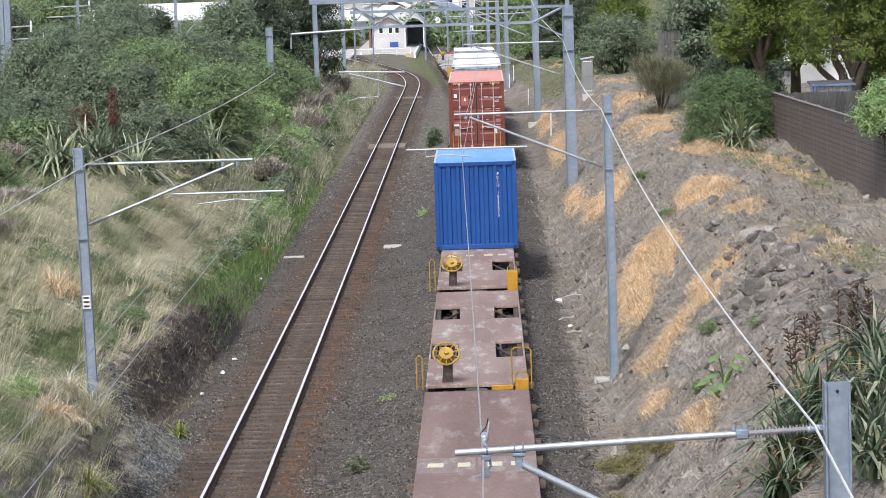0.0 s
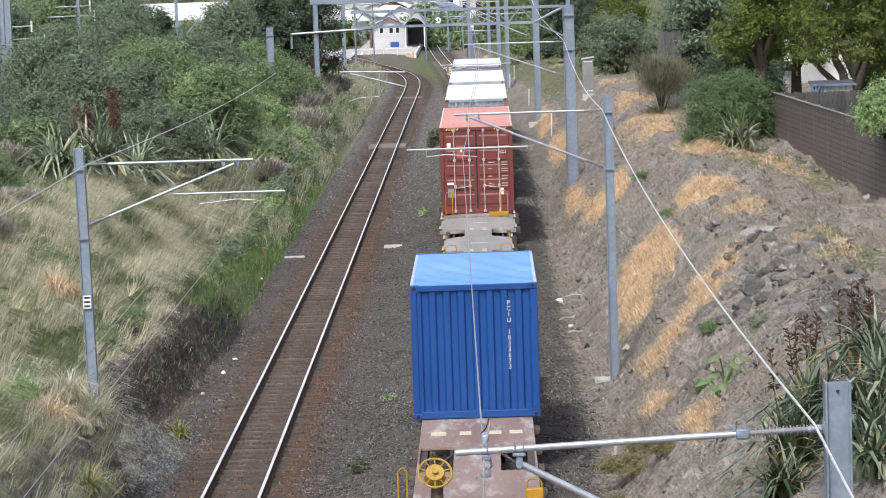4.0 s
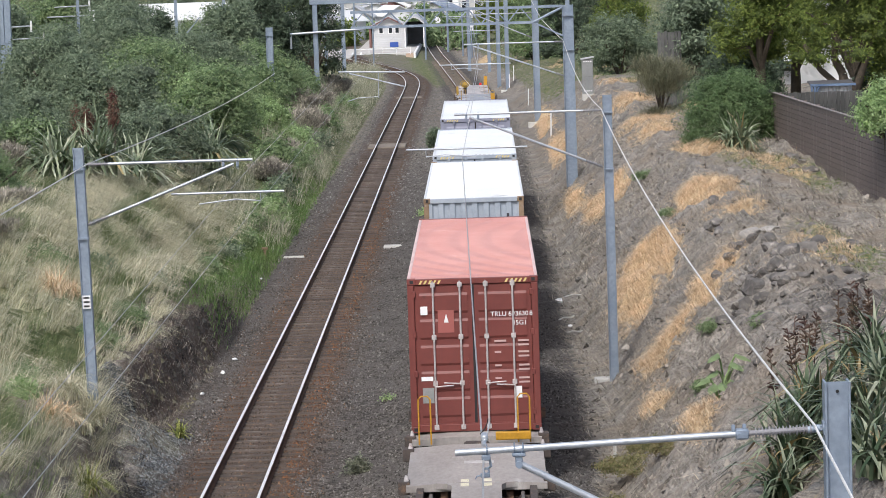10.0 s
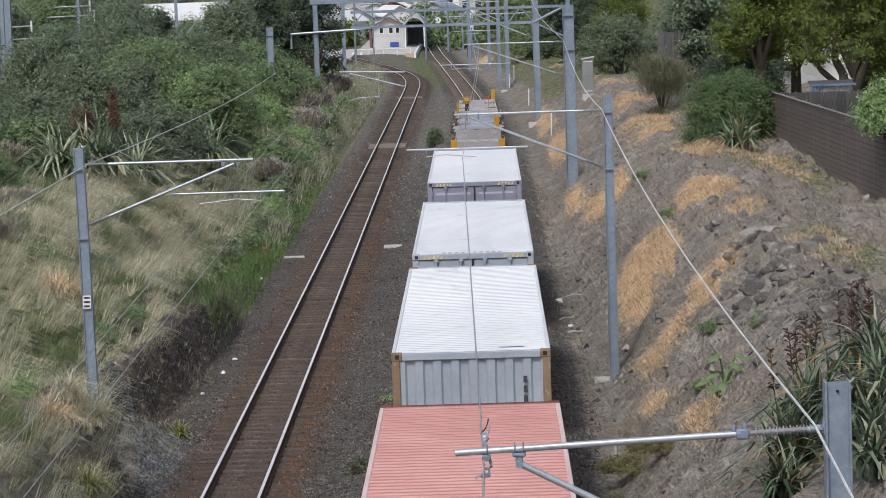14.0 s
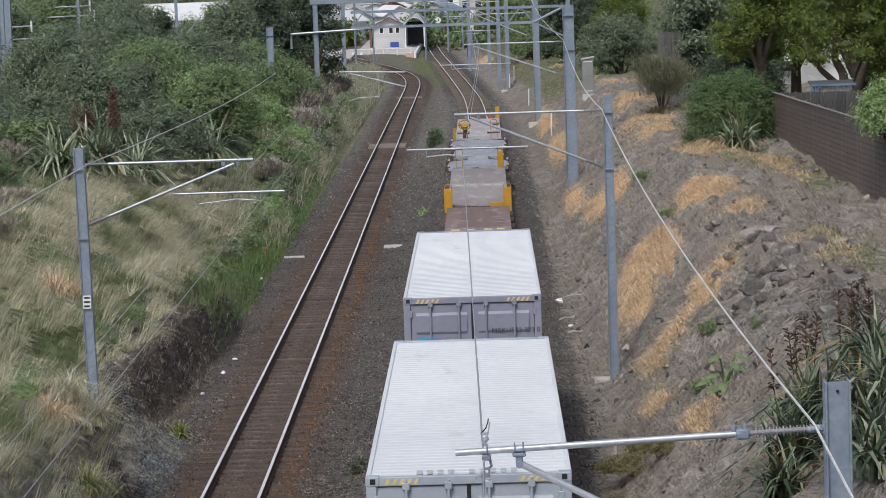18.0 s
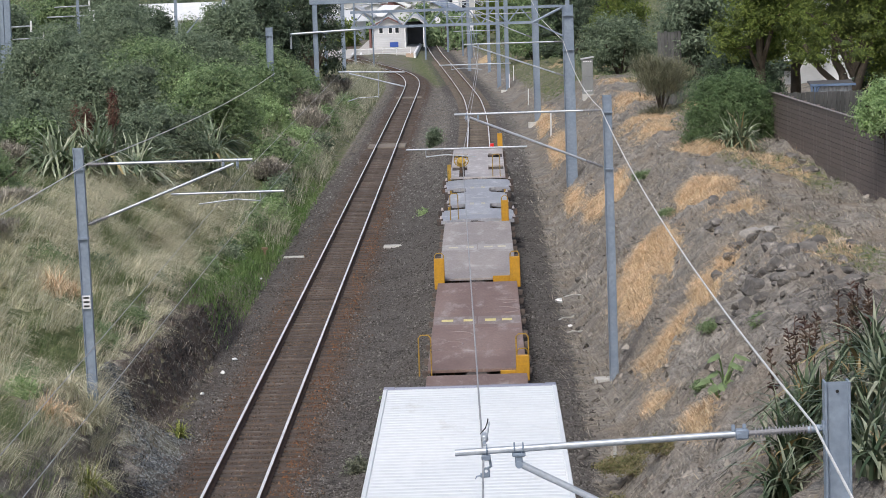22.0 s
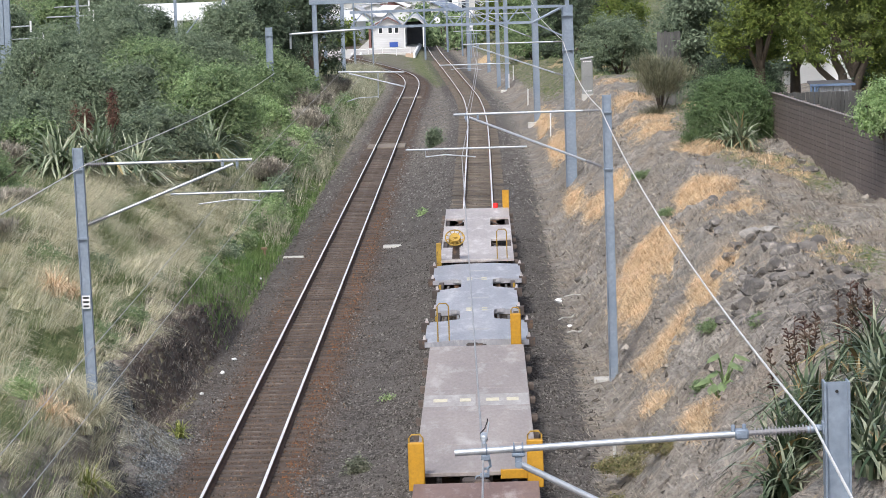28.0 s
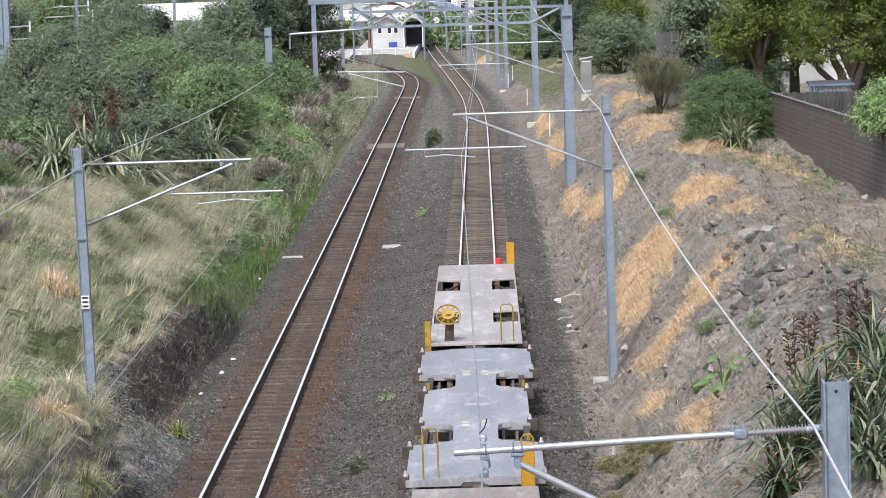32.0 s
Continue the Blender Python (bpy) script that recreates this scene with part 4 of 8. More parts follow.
def wagon(u0, u1, kind, mat, marks=None, mark_mat=None, label="", holes=()):
    """A container flat wagon from u0 to u1 along the train; the near end is u0."""
    n = u1 - u0
    root = thing("flat_wagon", 0, u0, 0, label, "rail wagon", "wagons of the goods train")
    part("underframe", Shape().box(-0.28, 0.28, 0.15, n - 0.15, 0.45, DECK - 0.08).box(-1.02, -0.9, 0.2, n - 0.2, 0.52, DECK - 0.08)
         .box(0.9, 1.02, 0.2, n - 0.2, 0.52, DECK - 0.08), UNDER, root, "dark steel underframe")
    for y in (2.6, n - 2.6):
        bogie(root, y)
    part("coupler", Shape().box(-0.16, 0.16, -0.42, 0.3, 0.55, 0.80, 0.03).box(-0.24, 0.05, -0.5, -0.3, 0.52, 0.86, 0.04), UNDER, root, "black automatic coupler")
    part("coupler", Shape().box(-0.16, 0.16, n - 0.3, n + 0.42, 0.55, 0.80, 0.03).box(-0.05, 0.24, n + 0.3, n + 0.46, 0.52, 0.86, 0.04), UNDER, root)
    cuts = [h - u0 for pair in holes for h in pair]
    if kind == "plain":
        joints = [0.0, n * 0.18, n * 0.42, n * 0.6, n * 0.83, n]
        for a, b in zip(joints, joints[1:]):
            part("deck_plate", deck_slab(-1.06, 1.06, a + 0.006, b - 0.006), mat, root)
    elif kind == "slotted":
        edges = [0.0] + cuts + [n]
        for i, (a, b) in enumerate(zip(edges, edges[1:])):
            if i % 2 == 0:
                part("deck_plate", deck_slab(-1.06, 1.06, a, b), mat, root)
            else:
                part("spine_plate", deck_slab(-0.42, 0.42, a, b), mat, root)
                for x in (-1.06, 1.02):
                    part("side_strip", deck_slab(x, x + 0.04, a, b), mat, root)
                part("cross_strut", Shape().tube((-1.0, a + 0.3, 0.72), (-0.42, b - 0.3, 0.78), 0.03, 6)
                     .tube((1.0, a + 0.3, 0.72), (0.42, b - 0.3, 0.78), 0.03, 6).box(-1.0, -0.42, b - 0.4, b - 0.28, 0.5, 0.6)
                     .box(0.42, 1.0, b - 0.4, b - 0.28, 0.5, 0.6), UNDER, root)
    else:
        # cross panels on a spine, with rounded gaps over the bogies
        edges = [0.0] + cuts + [n]
        for i, (a, b) in enumerate(zip(edges, edges[1:])):
            if i % 2 == 0:
                w = 1.2 if i in (0, len(edges) - 2) else 1.04
                dip = 0.05
                sec = [(-w, DECK - 0.15), (w, DECK - 0.15), (w, DECK - dip), (0.5, DECK), (-0.5, DECK), (-w, DECK - dip)]
                part("cross_panel", Shape().prism(sec, "y", a, b), mat, root)
                yc = (a + b) / 2
                part("worn_patch", Shape().box(-0.22, 0.30, yc - 0.12, yc + 0.16, DECK + 0.001, DECK + 0.004), WORN, root, "pale worn paint patch")
                for sx in (-1, 1):
                    for yy in (a + 0.25, b - 0.35):
                        part("lock_seat", Shape().box(sx * (w + 0.04) - 0.1, sx * (w + 0.04) + 0.1, yy - 0.1, yy + 0.16, DECK - 0.22, DECK + 0.005, 0.01),
                             UNDER, root)
                        part("twist_lock", Shape().tube((sx * w, yy, DECK), (sx * w, yy, DECK + 0.10), 0.045, 8, 0.02), LOCKBAR, root, "steel twist lock cone")
            else:
                r = 0.28
                sec = [(-0.42 - r, a), (-0.42 - 0.08, a + 0.08), (-0.42, a + r), (-0.42, b - r), (-0.5, b - 0.08), (-0.42 - r, b),
                       (0.42 + r, b), (0.5, b - 0.08), (0.42, b - r), (0.42, a + r), (0.5, a + 0.08), (0.42 + r, a)]
                part("spine_plate", Shape().prism(sec, "z", DECK - 0.1, DECK - 0.004), mat, root)
                for xx in (-0.27, 0.12):
                    for k in range(2):
                        part("stencil_mark", Shape().box(xx, xx + 0.14, b - 0.35 + k * 0.4, b - 0.1 + k * 0.4, DECK - 0.003, DECK + 0.003), STENCIL, root)
                for sx in (-1, 1):
                    part("brake_beam", Shape().box(sx * 0.78 - 0.03, sx * 0.78 + 0.03, a, b, 0.60, 0.70, 0.01), RIGGING, root, "grey steel brake beam")
                    part("brake_rod", Shape().tube((sx * 0.5, a + 0.7, 0.66), (sx * 1.0, a + 0.7, 0.66), 0.035, 6), RIGGING, root)
                    part("brake_rod", Shape().tube((sx * 0.55, b - 0.5, 0.6), (sx * 0.95, b - 0.5, 0.6), 0.03, 6), RIGGING, root)
                for sx in (-1, 1):
                    part("side_post", Shape().tube((sx * 0.98, a + 0.45, 0.55), (sx * 0.98, a + 0.45, 0.92), 0.035, 8), YELLOW_DIRTY, root, "yellow post")
                    part("edge_channel", Shape().box(sx * 1.06 - 0.035, sx * 1.06 + 0.035, a, b, 0.5, 0.6), BRACKET, root)
    if kind != "panel":
        y, k = 0.5, 0
        while y < n - 0.2:
            for sx in (-1, 1):
                b = part("side_bracket", BRACKET_MESH, BRACKET, root)
                b.matrix_basis = pose(sx * 1.07, y + (0.12 if sx > 0 else 0), DECK - 0.05, 0, 0, 0 if sx > 0 else 180)
            y += (1.9, 2.3)[k % 2]
            k += 1
    if marks is not None:
        if kind == "plain":
            band = BANDS.get(mat.name)
            for xa, xb in ((-1.04, -0.02), (0.02, 1.04)):
                part("painted_band", Shape().box(xa, xb, marks - u0 - 0.75, marks - u0 + 0.75, DECK + 0.0005, DECK + 0.0025), band, root, "paler repainted band across the deck")
        for x, w in ((-0.72, 0.28), (-0.22, 0.22), (0.32, 0.26), (0.72, 0.24)):
            s = Shape()
            s.box(x - w / 2, x + w / 2, marks - u0 - 0.20, marks - u0 + 0.20, DECK + 0.0045, DECK + 0.0075)
            part("stencil_mark", s, mark_mat or STENCIL, root, "worn painted stencil block")
    RIDERS.append((root, (u0 + u1) / 2, u0))
    return root


RIGGING = surface("grey_rigging_steel", (0.11, 0.105, 0.10), (0.17, 0.16, 0.155), (0.12, 0.09, 0.07), 3, 20, 0.6)
WORN = surface("worn_deck_paint", (0.46, 0.45, 0.44), (0.56, 0.55, 0.54), (0.36, 0.35, 0.35), 4, 20, 0.5)
BRACKET_MESH = Shape().box(0, 0.10, -0.12, 0.12, -0.17, -0.13, 0.008).box(0.0, 0.115, -0.12, -0.085, -0.13, -0.04, 0.006).box(0.0, 0.115, 0.085, 0.12, -0.13, -0.04, 0.006).box(0.03, 0.08, -0.08, 0.08, -0.13, -0.09, 0.006).mesh("side_bracket")
BRACKET_MESH.materials.append(BRACKET)

BANDS = {"brown_deck_steel": surface("repainted_brown_band", (0.225, 0.165, 0.145), (0.30, 0.24, 0.215), (0.40, 0.37, 0.355), 0.8, 9, 0.6, 0.1, 0.1, wear_at=(0.5, 0.68), stretch=(1.8, 0.5, 1)),
         "dusty_deck_steel": surface("repainted_dusty_band", (0.36, 0.335, 0.315), (0.44, 0.415, 0.395), (0.53, 0.52, 0.50), 0.8, 9, 0.55, 0.1, 0.1, wear_at=(0.5, 0.68), stretch=(1.8, 0.5, 1))}
FADED_CHALK = surface("faint_chalk", (0.27, 0.22, 0.205), (0.40, 0.36, 0.35), (0.24, 0.17, 0.15), 3, 20, 0.9, wear_at=(0.45, 0.6))
w0 = wagon(44.6, 61.2, "plain", DECK_BROWN, 52.5, None, "empty flat wagon with a rusty brown deck and worn marks")
w1 = wagon(62.1, 78.6, "slotted", DECK_PINK, None, None, "empty flat wagon with a faded red slotted deck", holes=((66.07, 68.68), (72.9, 75.4)))
brake_wheel(w1, -0.62, 0.25)
yellow_box(w1, 0.93, -0.3, 0.12)
hoop(w1, 0.93, -0.1, 0.75, 0.4)
hoop(w1, -1.18, 0.1, 0.62, 0.12)
boxy("end_step", w1, YELLOW, 0.3, 0.75, -0.14, -0.06, DECK - 0.12, DECK - 0.02, 0.01, "yellow end step")
w2 = wagon(79.6, 96.2, "slotted", DECK_PINK, 87.5, None, "flat wagon with a faded red slotted deck under a blue container", holes=((83.5, 86.1), (91.0, 93.4)))
brake_wheel(w2, -0.66, 0.3)
yellow_box(w2, 0.93, -0.25, 0.42)
hoop(w2, -1.18, 0.1, 0.75, 0.14)
w3 = wagon(97.2, 113.8, "panel", DECK_SAND, None, None, "sandy grey flat wagon with gaps over the bogies", holes=((101.0, 103.3), (107.6, 109.9)))
w4 = wagon(114.7, 131.1, "panel", DECK_SAND, None, None, "empty sandy grey flat wagon with rounded gaps", holes=((118.5, 120.7), (124.7, 127.2)))
hoop(w4, -0.72, 0.1, 0.75, 0.3, YELLOW)
hoop(w4, 0.80, 0.1, 0.75, 0.3, YELLOW)
w5 = wagon(131.9, 147.6, "panel", DECK_SAND, None, None, "sandy grey flat wagon under a red container", holes=((135.6, 137.8), (141.6, 144.0)))
hoop(w5, -0.95, -0.15, 0.8, 0.22, YELLOW)
hoop(w5, 0.88, -0.15, 0.8, 0.22, YELLOW)
boxy("end_step", w5, YELLOW, 0.35, 1.0, -0.35, -0.2, DECK - 0.02, DECK + 0.12, 0.01, "bright yellow end step")
w6 = wagon(148.5, 163.2, "panel", DECK_GREY, None, None, "flat wagon under a grey container", holes=((152.2, 154.4), (157.6, 159.8)))
w7 = wagon(163.9, 180.6, "panel", DECK_GREY, None, None, "flat wagon under a white-roofed container", holes=((167.7, 169.9), (174.4, 176.6)))
w8 = wagon(181.2, 197.9, "plain", DECK_BROWN, None, None, "flat wagon under a mauve-grey container")
w9 = wagon(198.4, 215.1, "plain", DECK_BROWN, 207.2, None, "empty flat wagon with a rusty brown deck")
w10 = wagon(215.9, 232.3, "plain", DECK_BROWN, 224.2, STENCIL_Y, "empty flat wagon with yellow marks on a rusty brown deck")
for cx, cy, rx, ry in ((-0.5, 5.6, 0.42, 0.7), (-0.62, 4.1, 0.3, 0.5), (0.62, 10.2, 0.4, 0.6), (0.58, 12.0, 0.45, 0.35)):
    pts = [(cx + rx * math.cos(t * 0.35), cy + ry * math.sin(t * 0.35), DECK - 0.015) for t in range(-4, 6)]
    part("chalk_mark", Shape().path(pts, 0.026, 8), FADED_CHALK, w10, "faint pale chalk loop")
yellow_box(w10, 0.98, -0.25, 0.30)
hoop(w10, 0.98, -0.15, 0.75, 0.26)
hoop(w10, -1.1, -0.15, 0.78, 0.26)
boxy("end_step", w10, YELLOW, 0.5, 0.85, -0.2, -0.1, DECK - 0.15, DECK - 0.02, 0.01, "yellow end step")
w11 = wagon(233.3, 249.6, "plain", DECK_TAUPE, 241.5, None, "empty flat wagon with a dusty grey-brown deck")
yellow_box(w11, 1.02, -0.30, 0.58)
yellow_box(w11, -1.02, -0.30, 0.58)
boxy("end_step", w11, YELLOW, 0.42, 0.88, -0.2, -0.1, DECK - 0.10, DECK + 0.06, 0.01, "yellow end step")
w12 = wagon(250.6, 266.9, "panel", DECK_GREY, None, None, "empty light grey flat wagon with rounded gaps", holes=((254.3, 256.4), (261.0, 263.1)))
yellow_box(w12, 0.90, -0.25, 0.60, 0.24)
hoop(w12, -0.76, 0.05, 0.85, 0.26)
w13 = wagon(267.9, 284.4, "slotted", DECK_CREAM, None, None, "empty pale grey slotted flat wagon at the train's end", holes=((271.5, 273.8), (278.2, 280.8)))
brake_wheel(w13, -0.62, 0.3)
hoop(w13, 0.72, 0.05, 0.85, 0.28)
boxy("end_box", w13, YELLOW_DIRTY, -1.16, -1.02, 0.0, 0.16, DECK - 0.2, DECK + 0.5, 0.01, "dirty yellow end post")
boxy("end_box", w13, YELLOW, 0.86, 1.08, 16.4, 16.52, DECK - 0.2, DECK + 0.6, 0.01, "yellow end post")
part("tail_lamp", Shape().tube((0.62, 16.46, DECK), (0.62, 16.46, DECK + 0.16), 0.085, 14), RED_LAMP, w13, "round red tail lamp")


def lettering(text, size, parent, x, y, z, mat, turn=0.0, label=""):
    cu = bpy.data.curves.new("lettering", "FONT")
    cu.body, cu.size, cu.extrude = text, size, 0.002
    cu.align_x, cu.align_y = "CENTER", "CENTER"
    cu.materials.append(mat)
    ob = new("lettering", cu)
    ob.parent = parent
    ob.matrix_basis = Matrix.Translation((x, y, z)) @ pose(0, 0, 0, 90, 0, 0) @ pose(0, 0, 0, 0, 0, turn)
    return tagged(ob, label or "painted lettering")


def container(u, length, h, wall, roof, rail_mat, near_end, label, post=None, stripes=False, roof_depth=0.022, bars=None):
    """A shipping container whose near end is at u along the train."""
    root = thing("shipping_container", 0, u, DECK, label, "container", "containers on the train")
    W, L = 1.219, length
    post, bars = post or wall, bars or LOCKBAR
    part("base_frame", Shape().box(-W, -W + 0.12, 0.16, L - 0.16, 0.03, 0.17).box(W - 0.12, W, 0.16, L - 0.16, 0.03, 0.17)
         .box(-W + 0.12, W - 0.12, 0.02, L - 0.02, 0.12, 0.17), wall, root)
    sides = Shape()
    sides.corrugated((-W + 0.02, L - 0.1, 0.16), (0, -1, 0), (0, 0, 1), (-1, 0, 0), L - 0.2, h - 0.26, 0.28, -0.036)
    part("side_wall", sides, wall, root)
    sides = Shape().corrugated((W - 0.02, 0.1, 0.16), (0, 1, 0), (0, 0, 1), (1, 0, 0), L - 0.2, h - 0.26, 0.28, -0.036)
    part("side_wall", sides, wall, root)
    part("end_wall", Shape().corrugated((W - 0.1, L - 0.02, 0.16), (-1, 0, 0), (0, 0, 1), (0, 1, 0), 2 * W - 0.2, h - 0.26, 0.25, -0.036), wall, root)
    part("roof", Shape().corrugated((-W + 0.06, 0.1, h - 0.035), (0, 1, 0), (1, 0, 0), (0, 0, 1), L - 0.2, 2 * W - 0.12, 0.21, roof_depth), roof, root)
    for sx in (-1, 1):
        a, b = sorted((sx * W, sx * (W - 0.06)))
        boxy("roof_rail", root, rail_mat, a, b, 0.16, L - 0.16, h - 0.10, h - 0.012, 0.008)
        for ya, yb in ((0.0, 0.16), (L - 0.16, L)):
            a, b = sorted((sx * (W - 0.006), sx * (W - 0.13)))
            boxy("corner_post", root, post, a, b, ya + 0.004, yb - 0.004, 0.118, h - 0.118, 0.01)
            a, b = sorted((sx * W, sx * (W - 0.165)))
            for z0, z1 in ((0.0, 0.118), (h - 0.118, h)):
                cast = boxy("corner_casting", root, post, a, b, ya, yb, z0, z1, 0.012)
                yh = -0.003 if ya == 0 else L + 0.001
                # A thin black plate paints the shaded inside of the casting's hole.
                part("casting_hole", Shape().box(min(sx * (W - 0.055), sx * (W - 0.12)), max(sx * (W - 0.055), sx * (W - 0.12)), yh, yh + 0.002, z0 + 0.03, z0 + 0.095),
                     BLACK, cast)
    for y0, y1 in ((0.0, 0.11), (L - 0.11, L)):
        boxy("header", root, wall, -W + 0.165, W - 0.165, y0 + 0.006, y1 - 0.006, h - 0.115, h - 0.008, 0.008)
        boxy("sill", root, wall, -W + 0.165, W - 0.165, y0 + 0.006, y1 - 0.006, 0.015, 0.15, 0.008)
    if near_end == "blind":
        part("end_wall", Shape().corrugated((-W + 0.12, 0.03, 0.15), (1, 0, 0), (0, 0, 1), (0, -1, 0), 2 * W - 0.24, h - 0.26, 0.262, -0.04), wall, root)
    else:
        for sx in (-1, 1):
            x0, x1 = sorted((sx * 0.012, sx * (W - 0.135)))
            door = part("door", Shape().box(x0, x1, 0.035, 0.065, 0.16, h - 0.125, 0.006), wall, root)
            n, zz = (5, (h - 0.45))
            for i in range(n):
                za = 0.28 + zz * i / n
                part("door_panel", Shape().prism([(0.036, za), (0.012, za + 0.05), (0.012, za + zz / n - 0.15), (0.036, za + zz / n - 0.10)], "x", x0 + 0.09, x1 - 0.09), wall, door)
            gx = x0 if sx > 0 else x1
            part("door_seal", Shape().box(gx - 0.012, gx + 0.012, 0.026, 0.034, 0.17, h - 0.13), BLACK, door, "black rubber door seal")
            for xb in (0.24, 0.74):
                bar = part("lock_bar", Shape().tube((sx * xb, -0.012, 0.07), (sx * xb, -0.012, h - 0.05), 0.019, 8), bars, door, "upright lock bar")
                for zc in (0.10, h - 0.12, 0.32 * h, 0.62 * h):
                    part("bar_bracket", Shape().box(sx * xb - 0.045, sx * xb + 0.045, -0.03, 0.03, zc - 0.045, zc + 0.045, 0.01), bars, bar)
                zc = 0.30 * h + (0.05 if xb < 0.5 else 0.0)
                part("door_handle", Shape().tube((sx * xb, -0.03, zc), (sx * (xb + (0.34 if xb < 0.5 else -0.34)), -0.03, zc + 0.02), 0.014, 6), bars, bar)
            for i in range(4):
                za = 0.3 + (h - 0.65) * i / 3
                part("hinge", Shape().box(min(sx * 1.06, sx * 1.13), max(sx * 1.06, sx * 1.13), -0.004, 0.034, za, za + 0.12, 0.008), wall, door)
    if stripes:
        for sx in (-1, 1):
            for i in range(5):
                x = sx * (W - 0.42) + (i - 2) * 0.085
                part("hazard_stripe", Shape().prism([(x - 0.03, h - 0.10), (x + 0.01, h - 0.10), (x + 0.05, h - 0.03), (x + 0.01, h - 0.03)], "y", 0.001, 0.005),
                     HAZARD_Y, root, "yellow hazard stripe")
    RIDERS.append((root, u + L / 2, u))
    return root


# Roof rails paler still than the blue roof.
BLUE_EDGE = surface("pale_blue_edge", (0.36, 0.50, 0.72), (0.55, 0.66, 0.80), (0.68, 0.74, 0.80), 1.5, 12, 0.5, 0, 0.0, grain=0.08)
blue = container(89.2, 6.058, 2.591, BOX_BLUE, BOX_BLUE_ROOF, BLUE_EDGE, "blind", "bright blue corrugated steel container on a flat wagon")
for i, ch in enumerate("PCIU 1033673"):
    if ch != " ":
        lettering(ch, 0.125, blue, 0.66, -0.002, 2.22 - i * 0.112, WHITEISH, 0, "white painted character")
red = container(132.45, 12.192, 2.896, BOX_RED, BOX_RED_ROOF, BOX_PALE, "doors", "oxide-red high container with a pale pink roof", stripes=True)
FADED = plain("faded_pink_lettering", (0.48, 0.33, 0.31), 0.7)
lettering("TRLU", 0.125, red, 0.47, 0.0, 2.20, WHITEISH)
lettering("693630", 0.125, red, 0.84, -0.002, 2.20, WHITEISH)
lettering("8", 0.125, red, 1.075, -0.002, 2.20, WHITEISH)
lettering("45G1", 0.125, red, 0.86, -0.002, 2.03, WHITEISH)
for k, z in enumerate((1.68, 1.60, 1.47, 1.39, 1.22, 1.14, 0.98, 0.90)):
    part("data_line", Shape().box(0.82, 1.02, 0.004, 0.008, z, z + 0.034), FADED, red, "small worn painted data line")
    if k % 2 == 0:
        part("data_line", Shape().box(0.38, 0.50 if k else 0.60, 0.004, 0.008, z, z + 0.036), FADED, red)
part("maker_plate", Shape().box(-0.66, -0.36, 0.003, 0.009, 1.88, 2.30), plain("faded_pink_panel", (0.31, 0.092, 0.078), 0.6), red, "faded square sticker with a pale triangle")
part("maker_mark", Shape().prism([(-0.55, 2.07), (-0.46, 2.07), (-0.505, 2.24)], "y", -0.002, 0.003), WHITEISH, red)
part("sticker", Shape().box(-0.98, -0.85, 0.004, 0.009, 2.22, 2.38), WHITEISH, red, "white paper sticker")
part("sticker", Shape().box(-1.0, -0.78, 0.004, 0.009, 0.98, 1.06), WHITEISH, red, "white oval sticker")
part("data_plate", Shape().box(-0.98, -0.77, 0.004, 0.009, 0.56, 0.85), CABINET, red, "grey metal data plate")
part("sticker", Shape().box(0.74, 0.87, 0.004, 0.009, 0.62, 0.84), WHITEISH, red, "white paper sticker")
grey = container(149.75, 12.192, 2.896, BOX_GREY, BOX_WHITE_ROOF, BOX_WHITE_ROOF, "blind", "grey container with a white roof and rusty posts", post=RUST_POST, roof_depth=0.018)
for xa, xb, ya, yb in ((-0.72, -0.30, 11.4, 11.9), (0.42, 0.82, 0.55, 0.85)):
    part("roof_patch", Shape().box(xa, xb, ya, yb, 2.884, 2.889), WHITEISH, grey, "bright white repaired roof patch")
for dz in (0.0, 0.15, 0.30, 0.45):
    part("painted_mark", Shape().box(0.79, 0.85, -0.012, -0.008, 1.95 + dz, 2.05 + dz), plain("dark_paint", (0.05, 0.05, 0.06), 0.6), grey, "small dark painted mark")
white2 = container(164.2, 12.192, 2.896, BOX_GREY, BOX_WHITE_ROOF, BOX_WHITE_ROOF, "doors", "grey container with a weathered white roof", stripes=True, bars=BOX_GREY, roof_depth=0.009)
ROOF_INK = surface("worn_roof_ink", (0.40, 0.41, 0.42), (0.52, 0.53, 0.54), (0.62, 0.64, 0.66), 5, 25, 0.6)
for k in range(11):
    if k not in (4, 10):
        part("roof_mark", Shape().box(-0.62 + k * 0.125, -0.55 + k * 0.125, 0.20, 0.46, 2.879, 2.885), ROOF_INK, white2, "worn unreadable roof marking")
mauve = container(181.95, 12.192, 2.896, BOX_MAUVE, BOX_WHITE_ROOF, BOX_WHITE_ROOF, "doors", "mauve-grey container with a weathered white roof and star emblem", stripes=True, bars=BOX_MAUVE, roof_depth=0.009)
DARK_INK = plain("dark_lettering", (0.06, 0.06, 0.07), 0.6)
lettering("MRKU", 0.125, mauve, 0.50, -0.002, 2.28, DARK_INK)
lettering("553 329 0", 0.125, mauve, 0.93, -0.002, 2.28, DARK_INK)
lettering("45G1", 0.11, mauve, 0.93, -0.002, 2.09, DARK_INK)
part("emblem", Shape().box(-0.93, -0.65, 0.003, 0.009, 1.86, 2.20), plain("emblem_blue", (0.05, 0.30, 0.55), 0.5), mauve, "light blue square emblem")
star = [(-0.79 + (0.11 if i % 2 == 0 else 0.045) * math.sin(math.pi * i / 7), 2.03 + (0.11 if i % 2 == 0 else 0.045) * math.cos(math.pi * i / 7)) for i in range(14)]
